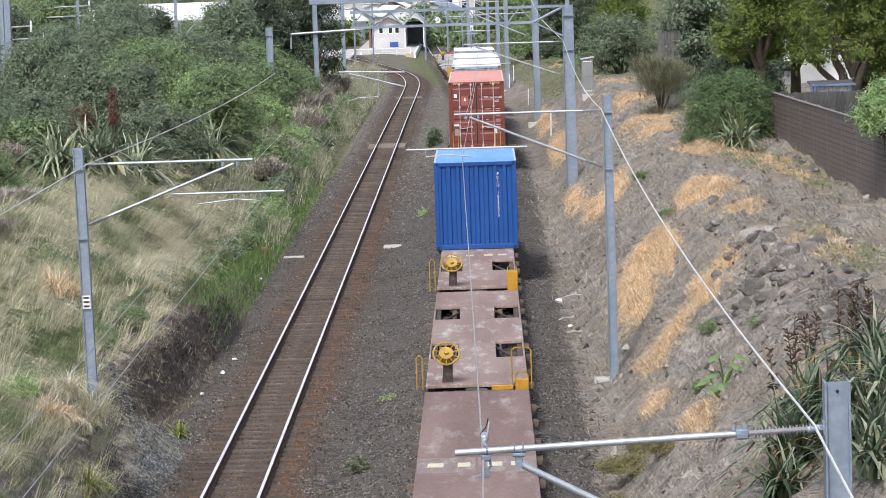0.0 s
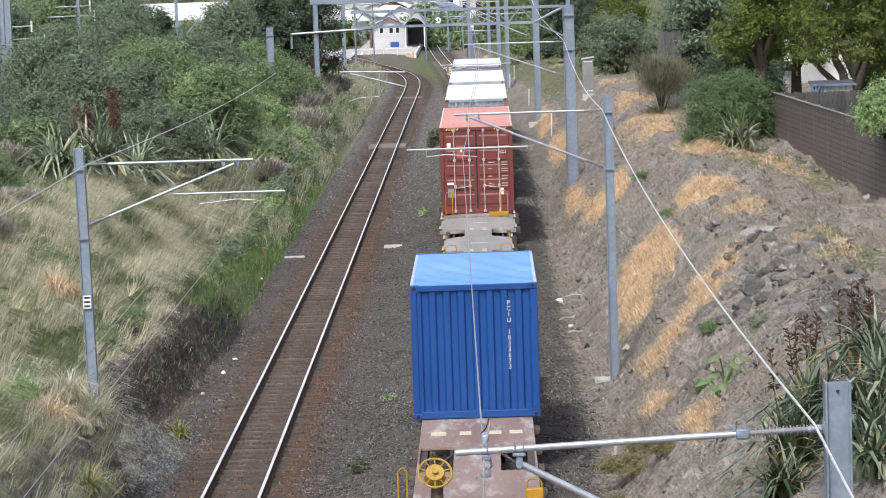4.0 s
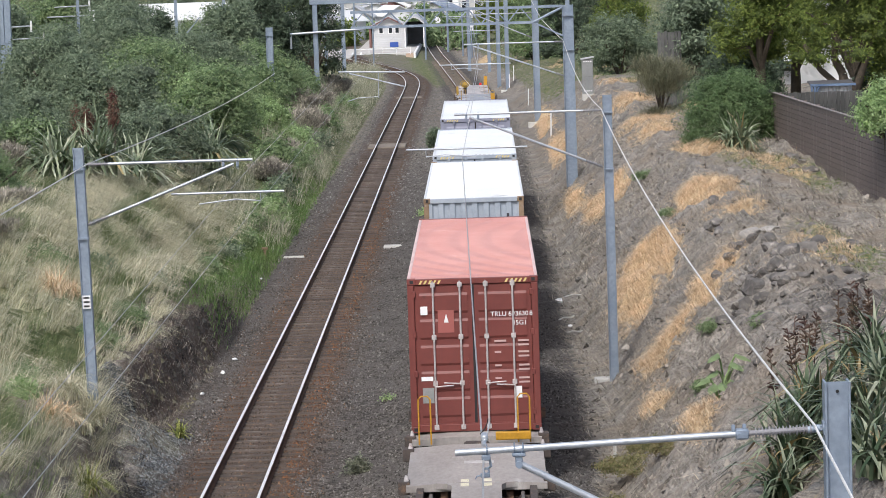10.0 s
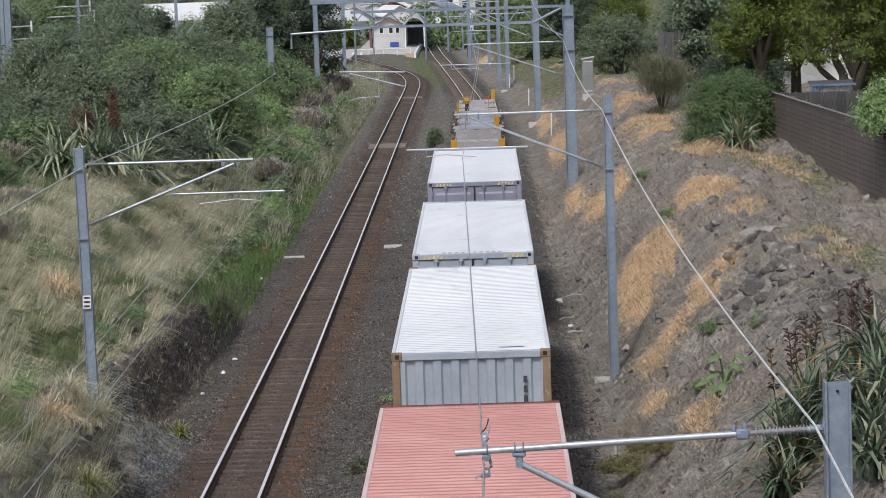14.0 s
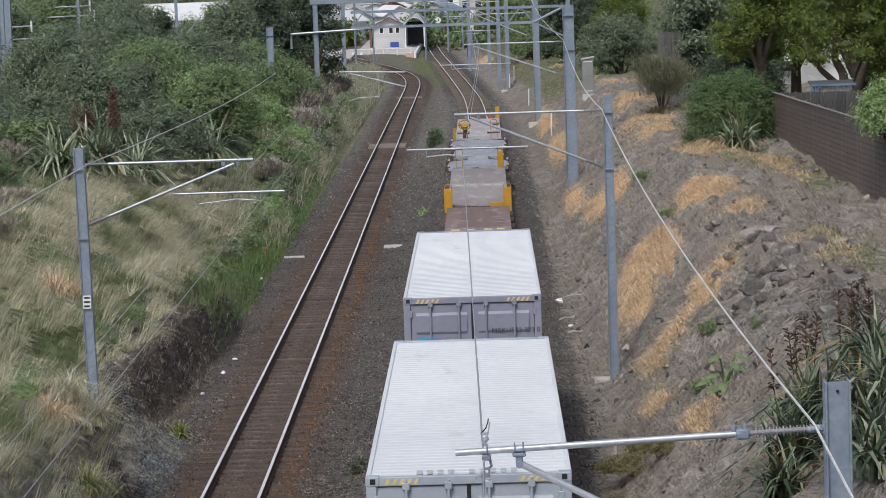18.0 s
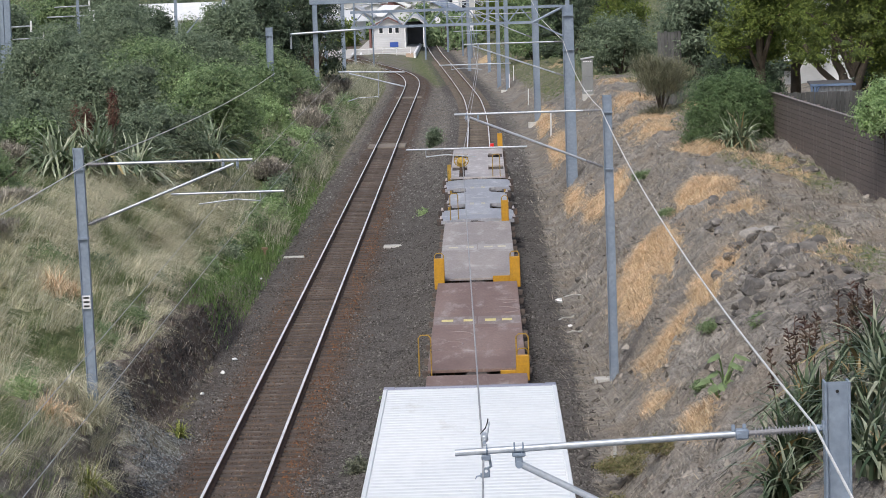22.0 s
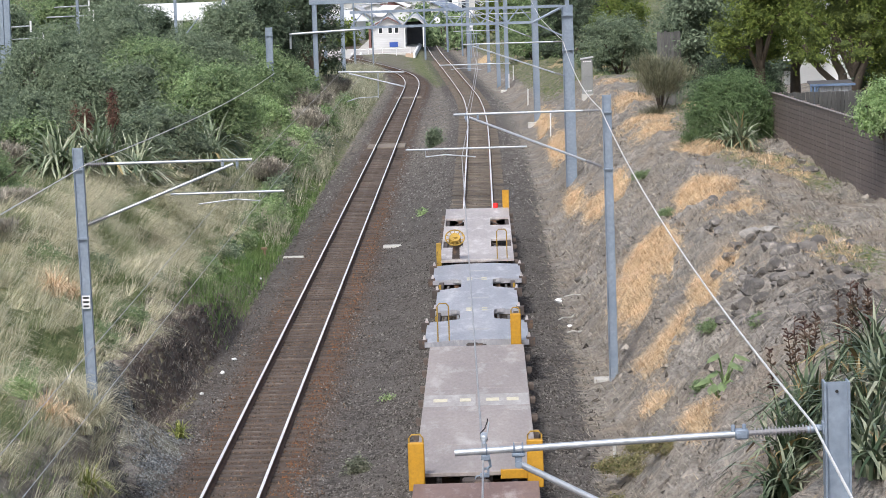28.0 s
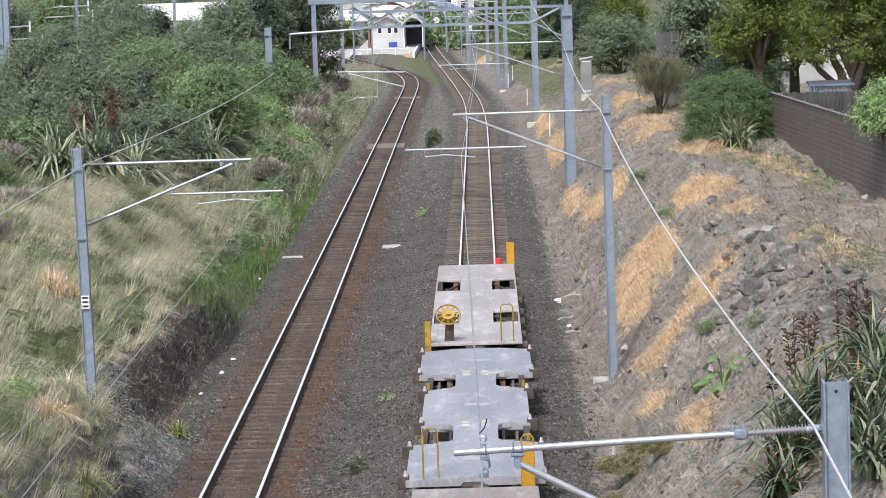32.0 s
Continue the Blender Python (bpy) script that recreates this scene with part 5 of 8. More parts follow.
part("emblem_star", Shape().prism(star, "y", -0.002, 0.003), WHITEISH, mauve, "white seven-pointed star")

# ---- plants ----


def blades(rng, base, height, width, lean, lean_dir, droop=0.35, spread=None, segs=3):
    """Grass blades as bent tapering strips. base (n, 3); height, lean (n,), lean_dir (n,) in radians."""
    n = len(base)
    yaw = rng.uniform(0, 2 * np.pi, n) if spread is None else lean_dir + np.pi / 2 + rng.normal(0, spread, n)
    side = np.stack([np.cos(yaw), np.sin(yaw), np.zeros(n)], 1)
    out = np.stack([np.cos(lean_dir), np.sin(lean_dir), np.zeros(n)], 1)
    rows = []
    for k in range(segs + 1):
        t = k / segs
        bend = lean * (t + droop * t * t)
        p = base + out * (height * np.sin(bend) * t)[:, None]
        p[:, 2] += height * np.cos(np.minimum(bend, 1.45)) * t
        w = (width * (1 - 0.92 * t ** (1.0 if spread is None else 2.5)))[:, None] * 0.5
        rows.append(p - side * w)
        rows.append(p + side * w)
    verts = np.stack(rows, 1).reshape(-1, 3)
    m = 2 * (segs + 1)
    i = np.arange(n)[:, None] * m
    faces = np.concatenate([i + np.array([[2 * k, 2 * k + 1, 2 * k + 3, 2 * k + 2]]) for k in range(segs)])
    return verts, faces


def stuff(name, verts, faces, mat, label, category):
    me = fast_mesh(name, verts, faces)
    return solid(name, me, mat, label, category, kind="stuff")


def leaf_cloud(rng, blobs, n, size, flat=0.45, per=11):
    """Sprays of small leaves on the outside of a heap of ellipsoids; each leaf a pointed blade."""
    blobs = np.asarray(blobs, float)
    area = (blobs[:, 3] * blobs[:, 4] + blobs[:, 3] * blobs[:, 5] + blobs[:, 4] * blobs[:, 5])
    k = max(1, n // per)
    pick = rng.choice(len(blobs), k, p=area / area.sum())
    d = rng.normal(size=(k, 3))
    d /= np.linalg.norm(d, axis=1)[:, None]
    d[:, 2] = np.where(d[:, 2] < -0.45, -d[:, 2], d[:, 2])
    d[:, 1] = np.where((d[:, 1] > 0.3) & (rng.uniform(0, 1, k) < 0.6), -d[:, 1], d[:, 1])
    b = blobs[pick]
    shell = rng.uniform(0.6, 1.0, k) ** 0.5 + 0.22 * rng.uniform(0, 1, k) ** 4
    tip = b[:, :3] + d * b[:, 3:] * shell[:, None]
    grow = d + rng.normal(0, 0.35, (k, 3))
    grow[:, 2] += 0.35
    grow /= np.linalg.norm(grow, axis=1)[:, None]
    i = np.repeat(np.arange(k), per)
    m = len(i)
    along = rng.uniform(-1.0, 1.0, m)
    c = tip[i] + grow[i] * (along * size * 4.5)[:, None] + rng.normal(0, 1, (m, 3)) * (size * 1.7 * (1.2 - 0.6 * along))[:, None]
    nrm = d[i] * 0.8 + rng.normal(0, 0.42, (m, 3))
    nrm[:, 2] += flat
    nrm /= np.linalg.norm(nrm, axis=1)[:, None]
    a = np.cross(nrm, rng.normal(size=(m, 3)))
    a /= np.linalg.norm(a, axis=1)[:, None]
    e = np.cross(nrm, a)
    s = size * rng.uniform(0.7, 1.5, m)[:, None]
    fold = nrm * s * rng.uniform(-0.35, 0.1, m)[:, None]
    verts = np.stack([c - a * s - e * s * 0.35, c + a * s + fold, c - a * s * 0.5 + e * s * 0.75], 1).reshape(-1, 3)
    faces = np.arange(m * 3).reshape(m, 3)
    return verts, faces


def crown_mesh(rng, blobs, n, size):
    """A crown: fine outer sprays over broader leaves further in."""
    v, f = leaf_cloud(rng, blobs, n, size)
    inner = np.asarray(blobs, float).copy()
    inner[:, 3:] *= 0.8
    v2, f2 = leaf_cloud(rng, inner, int(n * 0.5), size * 1.9, per=5)
    return fast_mesh("crown", np.concatenate([v, v2]), np.concatenate([f, f2 + len(v)]))


def core_shape(blobs, shrink=0.72):
    """The inside of a crown: low-poly lumps that close the see-through gaps."""
    s = Shape()
    for x, y, z, rx, ry, rz in blobs:
        ring, vs, fs = 6, [], []
        turn = x * 7.0 + z * 3.0
        for j in range(3):
            ph = -math.pi / 2 + math.pi * (j + 0.5) / 3
            for i in range(ring):
                th = 2 * math.pi * i / ring + turn
                k = shrink * (1.0 + 0.12 * math.sin(i * 4.7 + j * 2.9 + turn))
                vs.append((x + rx * k * math.cos(ph) * math.cos(th), y + ry * k * math.cos(ph) * math.sin(th), z + rz * k * math.sin(ph)))
        for j in range(2):
            for i in range(ring):
                fs.append((j * ring + i, j * ring + (i + 1) % ring, (j + 1) * ring + (i + 1) % ring, (j + 1) * ring + i))
        fs += [tuple(range(ring))[::-1], tuple(range(2 * ring, 3 * ring))]
        s.add(vs, fs)
    return s


def inner_mesh(blobs):
    me = core_shape(blobs[::2] + blobs[-1:], 0.5).mesh("inner_crown")
    me.shade_smooth()
    return me


def inner_lump_paint(mat):
    """The paint of a crown's inner lumps: its leaf tones, with darker mottles painted as shaded gaps."""
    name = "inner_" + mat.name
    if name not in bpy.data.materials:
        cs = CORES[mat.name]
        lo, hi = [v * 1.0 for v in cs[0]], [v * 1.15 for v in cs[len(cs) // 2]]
        # The darkest mottle puts the shade between leaves into the colour.
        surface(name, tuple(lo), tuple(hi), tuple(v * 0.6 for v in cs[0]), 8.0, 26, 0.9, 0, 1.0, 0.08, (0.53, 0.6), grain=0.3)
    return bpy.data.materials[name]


def heap_of_blobs(rng, w, d, h, n, low=0.1, big=1.0):
    """Many small ellipsoids filling a ragged dome w wide, d deep and h high, its base at the origin."""
    out = []
    for i in range(n * 3):
        t = rng.uniform(0, 2 * math.pi)
        u = rng.uniform(0.0, 1.0)
        r = math.sqrt(max(0.0, 1 - (u * 0.95) ** 2)) * rng.uniform(0.45, 0.9) ** 0.6
        rad = rng.uniform(0.10, 0.19) * big * (w * d * h) ** (1 / 3)
        k = 0.86 * rng.uniform(0.9, 1.12)
        out.append((r * math.cos(t) * w / 2 * k, r * math.sin(t) * d / 2 * k, max(low * h, u * h * 0.88 * rng.uniform(0.85, 1.08)),
                    rad * rng.uniform(0.9, 1.4), rad * rng.uniform(0.9, 1.4), rad * rng.uniform(0.6, 0.95)))
    out.append((0, 0, h * 0.38, w * 0.40, d * 0.40, h * 0.46))
    return out


def bush(x, y, w, d, h, mat, seed, label, leaves=6000, size=0.085, n=9, name="bush", z=None, dome=False):
    rng = np.random.default_rng(seed)
    z = gz(x, y) - 0.1 if z is None else z
    root = thing(name, x, y, z, label, "bush", "bushes on the banks")
    blobs = heap_of_blobs(rng, w, d, h, n, big=0.6 if dome else 1.0)
    if dome:
        blobs[-1] = (0, 0, h * 0.44, w * 0.5, d * 0.5, h * 0.54)
    part("inner_crown", inner_mesh(blobs), inner_lump_paint(mat), root, "shaded inner leaves")
    part("crown", crown_mesh(rng, blobs, leaves, size), mat, root)
    stems = Shape()
    for i in range(5):
        a = rng.uniform(0, 6.28)
        stems.path([(0.1 * math.cos(a), 0.1 * math.sin(a), -0.1), (0.25 * w * math.cos(a) * 0.5, 0.25 * d * math.sin(a) * 0.5, h * 0.3),
                    (0.3 * w * math.cos(a), 0.3 * d * math.sin(a), h * 0.55)], 0.03 + 0.01 * h, 5)
    part("stem", stems, BARK, root)
    return root


def tree(x, y, trunk_h, w, d, h, mat, seed, label, leaves=9000, size=0.12, n=14, z=None, lean=0.0, bole=None):
    """A tapered trunk with limbs and a crown of leaf clumps standing on it."""
    rng = np.random.default_rng(seed)
    z = gz(x, y) - 0.1 if z is None else z
    root = thing("tree", x, y, z, label, "tree", "trees above the cutting")
    s = Shape()
    r0 = 0.09 + 0.022 * (trunk_h + h)
    if bole:
        for line in bole:
            for k, (p, q) in enumerate(zip(line, line[1:])):
                s.tube(p, q, r0 * 0.8 * 0.82 ** k, 9, r0 * 0.8 * 0.82 ** (k + 1))
    else:
        s.tube((0, 0, -0.2), (lean * 0.5, 0, trunk_h * 0.6), r0, 10, r0 * 0.8)
        s.tube((lean * 0.5, 0, trunk_h * 0.6), (lean, 0, trunk_h + h * 0.3), r0 * 0.8, 10, r0 * 0.4)
    part("trunk", s, BARK, root)
    blobs = [(bx + lean, by, bz + trunk_h, rx, ry, rz) for bx, by, bz, rx, ry, rz in heap_of_blobs(rng, w, d, h, n, 0.02, 0.72)]
    for b in blobs[:6]:
        base = Vector((lean * 0.7, 0, trunk_h * rng.uniform(0.65, 1.0)))
        tip = Vector(b[:3])
        mid = base.lerp(tip, 0.5) + Vector((0, 0, 0.12 * h))
        limb = Shape().tube(base, mid, r0 * 0.42, 7, r0 * 0.28).tube(mid, tip, r0 * 0.28, 7, r0 * 0.1)
        part("limb", limb, BARK, root)
    part("inner_crown", inner_mesh(blobs), inner_lump_paint(mat), root, "shaded inner leaves")
    part("crown", crown_mesh(rng, blobs, leaves, size), mat, root)
    return root


def flax(x, y, h, n, seed, label, mat=None, dry=0.08, stalks=0, width=0.05, z=None, name="flax_plant"):
    """A clump of sword leaves fanning out, some folded over, with tall dark seed stalks."""
    rng = np.random.default_rng(seed)
    z = gz(x, y) if z is None else z
    root = thing(name, x, y, z, label, name.replace("_", " "), "flax and tussocks on the banks")
    for pn, m, k in (("leaf_fan", mat or FLAX, n), ("dry_leaves", FLAX_DRY, max(3, int(n * dry)))):
        base = np.stack([rng.normal(0, 0.11 * h, k), rng.normal(0, 0.11 * h, k), np.zeros(k) - 0.03], 1)
        v, f = blades(rng, base, h * rng.uniform(0.65, 1.1, k), width * rng.uniform(0.7, 1.2, k), rng.uniform(0.12, 1.25 if pn == "leaf_fan" else 1.5, k),
                      rng.uniform(0, 6.28, k), droop=0.7, spread=0.35, segs=5)
        part(pn, fast_mesh(pn, v, f), m, root)
    for i in range(stalks):
        a, t = rng.uniform(0, 6.28), rng.uniform(0.02, 0.14)
        top = Vector((math.cos(a) * t * h * 1.4, math.sin(a) * t * h * 1.4, h * rng.uniform(1.35, 1.75)))
        s = Shape().tube((0, 0, 0), top, 0.011, 5, 0.006)
        for j in range(30):
            q = rng.uniform(0.45, 1.0)
            p = top * q
            e = Vector(rng.normal(0, 1, 3)).normalized()
            e.z = abs(e.z) * 0.6 + 0.2
            s.tube(p, p + e * 0.13 * (1.25 - 0.6 * q), 0.007, 4, 0.02)
        part("seed_stalk", s, SEED_STALK, root, "tall dark seed stalk")
    return root


def brush(x, y, w, d, h, n, mat, seed, label, lean=0.9, width=0.018):
    """A twiggy or feathery shrub: forked stems with many thin shoots."""
    rng = np.random.default_rng(seed)
    root = thing("twiggy_shrub", x, y, gz(x, y) - 0.05, label, "shrub", "twiggy shrubs on the banks")
    stems = Shape()
    tips = [np.zeros(3)]
    for i in range(9):
        a, r = rng.uniform(0, 6.28), rng.uniform(0.2, 0.85)
        tip = Vector((math.cos(a) * r * w * 0.34, math.sin(a) * r * d * 0.34, h * (0.78 - 0.35 * r)))
        stems.path([(0, 0, -0.1), tip * 0.5 + Vector((0, 0, 0.08 * h)), tip], 0.012 + 0.006 * h, 5)
        tips.append(np.array(tip))
    part("stem", stems, BARK, root)
    tips = np.array(tips)
    base = tips[rng.integers(0, len(tips), n)] * rng.uniform(0.5, 1.12, n)[:, None] + rng.normal(0, 1, (n, 3)) * np.array([w, d, h * 0.5]) * 0.075
    base[:, 2] = np.maximum(base[:, 2], 0)
    out = np.arctan2(base[:, 1], base[:, 0]) + rng.normal(0, 0.7, n)
    v, f = blades(rng, base, h * rng.uniform(0.10, 0.24, n), width * rng.uniform(0.6, 1.3, n), rng.uniform(0.3, lean, n), out, droop=0.6, segs=2)
    part("crown", fast_mesh("crown", v, f), mat, root)
    return root


# left bank, from the near end to the far end
LEFT_PLANTS = (
    (-8.1, 124.0, 1.3, 4.0, 0.9, LEAF_DARK, "low fresh green bush at the foot of the bank"),
    (-8.9, 131.0, 2.4, 4.0, 1.7, LEAF_MID, "green bush at the foot of the bank"),
    (-8.0, 137.0, 1.5, 4.0, 1.1, LEAF_MID, "low green bush at the foot of the bank"),
    (-8.7, 146.0, 2.0, 4.0, 1.5, LEAF_FRESH, "fresh green bush at the foot of the bank"),
    (-7.9, 152.0, 1.2, 4.0, 1.0, LEAF_DARK, "low dark bush at the foot of the bank"),
    (-8.3, 166.0, 1.8, 5.0, 1.5, LEAF_MID, "green bush at the foot of the bank"),
    (-8.0, 184.0, 1.6, 5.0, 1.3, LEAF_MID, "low green bush at the foot of the bank"),
    (-8.0, 97.5, 0.9, 2.6, 0.5, LEAF_DARK, "low green bush overhanging the grass strip"),
    (-8.1, 91.0, 1.0, 2.6, 0.6, LEAF_MID, "low green bush overhanging the grass strip"),
    (-8.15, 109.0, 1.1, 3.2, 0.6, LEAF_MID, "low bright green shrub at the foot of the bank"),
    (-8.0, 103.0, 0.9, 3.0, 0.5, LEAF_MID, "low bright green shrub at the foot of the bank"),
    (-10.9, 75.6, 1.8, 1.6, 0.6, LEAF_MID, "low green undergrowth in the long grass"),
    (-9.9, 78.5, 1.4, 1.6, 0.5, LEAF_DARK, "low dark undergrowth in the long grass"),
    (-8.45, 72.6, 1.3, 1.6, 0.55, LEAF_MID, "low green undergrowth at the mast foot"),
    (-8.6, 68.2, 1.2, 1.6, 0.55, LEAF_MID, "low green undergrowth at the mast foot"),
    (-8.4, 79.0, 1.0, 2.0, 0.45, LEAF_DARK, "low dark undergrowth over the earth face"),
    (-9.4, 62.0, 1.2, 1.4, 0.5, LEAF_MID, "low green undergrowth in the long grass"),
    (-8.3, 55.0, 1.0, 1.6, 0.4, LEAF_FRESH, "low green undergrowth in the long grass"),
    (-22.0, 138.0, 4.0, 4.0, 1.9, LEAF_DARK, "dense dark olive bush on the bank"),
    (-38.5, 252.0, 9.0, 6.0, 4.2, LEAF_MID, "tall mid-green bush on the bank"),
    (-14.5, 88.0, 4.0, 4.0, 1.9, LEAF_MID, "mid-green bush on the bank"),
    (-15.0, 101.0, 3.2, 3.0, 2.2, LEAF_MID, "mid-green leafy bush on the bank"),
    (-15.5, 102.0, 5.0, 5.0, 2.9, LEAF_DARK, "dense dark olive bush on the bank"),
    (-18.5, 110.0, 6.0, 6.0, 3.4, LEAF_DARK, "dense dark olive bush on the bank"),
    (-11.6, 112.0, 4.2, 4.5, 2.0, LEAF_DARK, "dark olive bush on the bank"),
    (-14.6, 120.0, 6.0, 6.0, 3.6, LEAF_DARK, "tall dark olive bush on the bank"),
    (-17.6, 128.0, 6.0, 7.0, 4.4, LEAF_DARK, "tall dark olive bush on the bank"),
    (-10.2, 147.0, 2.8, 4.0, 1.7, LEAF_FRESH, "fresh green bush beside the track"),
    (-11.3, 140.0, 3.2, 4.5, 2.1, LEAF_FRESH, "fresh green bush beside the track"),
    (-7.8, 112.0, 1.8, 3.0, 1.0, LEAF_FRESH, "low fresh green bush beside the track"),
    (-11.5, 132.0, 5.0, 6.0, 3.2, LEAF_MID, "mid-green bush on the bank"),
    (-15.0, 140.0, 7.0, 7.0, 3.4, LEAF_MID, "tall mid-green bush on the bank"),
    (-17.8, 148.0, 6.2, 8.0, 5.2, LEAF_DARK, "tall dark olive bush on the bank"),
    (-11.0, 150.0, 4.6, 6.0, 3.0, LEAF_MID, "mid-green bush on the bank"),
    (-14.5, 162.0, 7.0, 7.0, 3.5, LEAF_DARK, "tall dark bush on the bank"),
    (-11.8, 170.0, 5.0, 6.0, 3.3, LEAF_MID, "mid-green bush on the bank"),
    (-23.8, 226.0, 6.5, 5.0, 5.3, LEAF_DARK, "dark bush in front of the warehouse"),
    (-20.2, 228.0, 6.0, 5.0, 5.0, LEAF_MID, "green bush in front of the warehouse"),
    (-17.2, 230.0, 7.5, 5.0, 7.0, LEAF_DARK, "dark bush in front of the warehouse"),
    (-17.8, 172.0, 7.0, 6.0, 3.0, LEAF_DARK, "dark olive bush on the bank"),
    (-10.4, 177.0, 3.0, 6.0, 2.4, LEAF_MID, "mid-green bush on the bank"),
    (-11.9, 134.0, 3.6, 5.0, 2.4, LEAF_FRESH, "fresh green bush on the bank"),
    (-8.1, 118.0, 1.3, 4.0, 0.9, LEAF_MID, "fresh green bush beside the track"),
    (-12.0, 104.5, 3.4, 3.6, 1.8, LEAF_DARK, "dark olive bush behind the flax"),
    (-16.8, 94.0, 4.2, 4.0, 2.2, LEAF_MID, "mid-green bush on the bank"),
)
for i, (x, y, w, d, h, lab) in enumerate((
    (-12.6, 76.0, 3.0, 3.0, 1.0, "grey-purple twiggy bush on the bank"),
    (-13.4, 84.0, 3.0, 3.0, 1.2, "grey-purple twiggy bush on the bank"),
    (-15.2, 96.0, 2.6, 3.0, 1.7, "grey-purple twiggy bush on the bank"),
    (-9.2, 142.0, 2.2, 5.0, 1.3, "grey dead scrub beside the track"),
    (-8.8, 127.0, 2.4, 6.0, 1.3, "grey dead scrub beside the track"),
    (-9.0, 160.0, 3.0, 7.0, 1.7, "grey dead scrub beside the track"),
    (-9.6, 178.0, 3.2, 8.0, 2.0, "grey dead scrub beside the track"),
    (-9.9, 170.0, 3.0, 7.0, 2.0, "grey dead scrub on the bank"),
    (-9.3, 198.0, 3.0, 8.0, 1.8, "grey dead scrub beside the track"))):
    brush(x, y, w, d, h, int(1500 * w * h) + 1500, LEAF_TWIG, 150 + i, lab, 1.3, 0.02 + 0.0001 * y)
for i, (x, y, w, d, h, m, lab) in enumerate(LEFT_PLANTS):
    bush(x, y, w, d, h, m, 100 + i, lab, leaves=int((2.0 if y < 90 else min(1.0, 130 / y)) * (1000 * w * h ** 0.8 + 1100)), size=(0.020 + 0.00011 * y) * (0.6 if y < 90 else 1.0), n=16)
for i, (x, y, th, w, h, m) in enumerate(((-10.6, 196, 1.0, 4.2, 7.5, LEAF_NIGHT), (-16.5, 186, 0.6, 5, 2.2, LEAF_DARK), (-20.5, 172, 1.0, 6, 5.6, LEAF_DARK),
                                            (-14.4, 178, 0.5, 4.6, 4.9, LEAF_DARK), (-12.6, 186, 0.6, 4.0, 5.4, LEAF_NIGHT), (-26.0, 196, 0.6, 6.0, 6.0, LEAF_MID),
                                            (-18.2, 176, 0.4, 1.6, 4.2, LEAF_NIGHT), (-31.0, 205, 0.6, 8.0, 6.0, LEAF_MID), (-22.4, 190, 0.5, 5.0, 5.6, LEAF_DARK), (-27.5, 178, 0.5, 5.0, 4.6, LEAF_DARK))):
    tree(x, y, th, w, w, h, m, 300 + i, "dark leafy tree on top of the bank", leaves=13000, size=0.05, n=20)

# right side above the cutting
bush(8.72, 102.6, 3.9, 3.0, 2.75, LEAF_BUSH, 500, "rounded dense green shrub on the bank top", leaves=36000, size=0.022, n=30, dome=True)
OVER_FENCE = bush(11.3, 83.0, 1.7, 1.9, 1.5, LEAF_FRESH, 501, "bright green shrub leaning over the fence", leaves=8000, size=0.026, n=14, z=4.35)
part("trunk", Shape().tube((0.1, 0, -1.6), (0, 0, 0.5), 0.07, 8, 0.05), BARK, OVER_FENCE)
brush(7.55, 123.0, 4.4, 3.0, 2.9, 5200, LEAF_WISPY, 502, "wispy brown-olive shrub on the bank top", 1.5, 0.02)
bush(8.6, 182.0, 6.0, 5.0, 3.8, LEAF_DARK, 503, "dark green bushes beyond the cabinet", leaves=14000, size=0.04, n=16)
bush(4.9, 262.0, 7.0, 8.0, 4.6, LEAF_MID, 504, "green bushes beside the curve", leaves=10000, size=0.055)
bush(9.9, 116.0, 3.8, 3.0, 3.4, LEAF_NIGHT, 505, "dark bush behind the shrub", leaves=12000, size=0.032, n=16)
bush(11.4, 126.0, 3.0, 3.0, 2.6, LEAF_NIGHT, 506, "dark shaded bush under the trees", leaves=9000, size=0.04)
tree(13.5, 108, 2.15, 4.6, 4.0, 4.6, LEAF_YELLOW, 599, "yellow-green tree with dark spreading limbs behind the fence", leaves=15000, size=0.03, n=40,
     bole=([(0.05, 0, -0.6), (-0.05, 0, 0.75), (-0.45, 0, 1.25), (-1.15, 0, 1.9), (-1.7, 0, 2.8)], [(-0.3, 0, 1.1), (-0.35, 0, 1.7), (-0.65, 0.1, 2.3), (-0.5, 0.2, 3.4)],
           [(-0.05, 0, 0.7), (0.25, 0.1, 1.6), (0.6, 0.2, 2.6), (0.9, 0.2, 3.6)]))
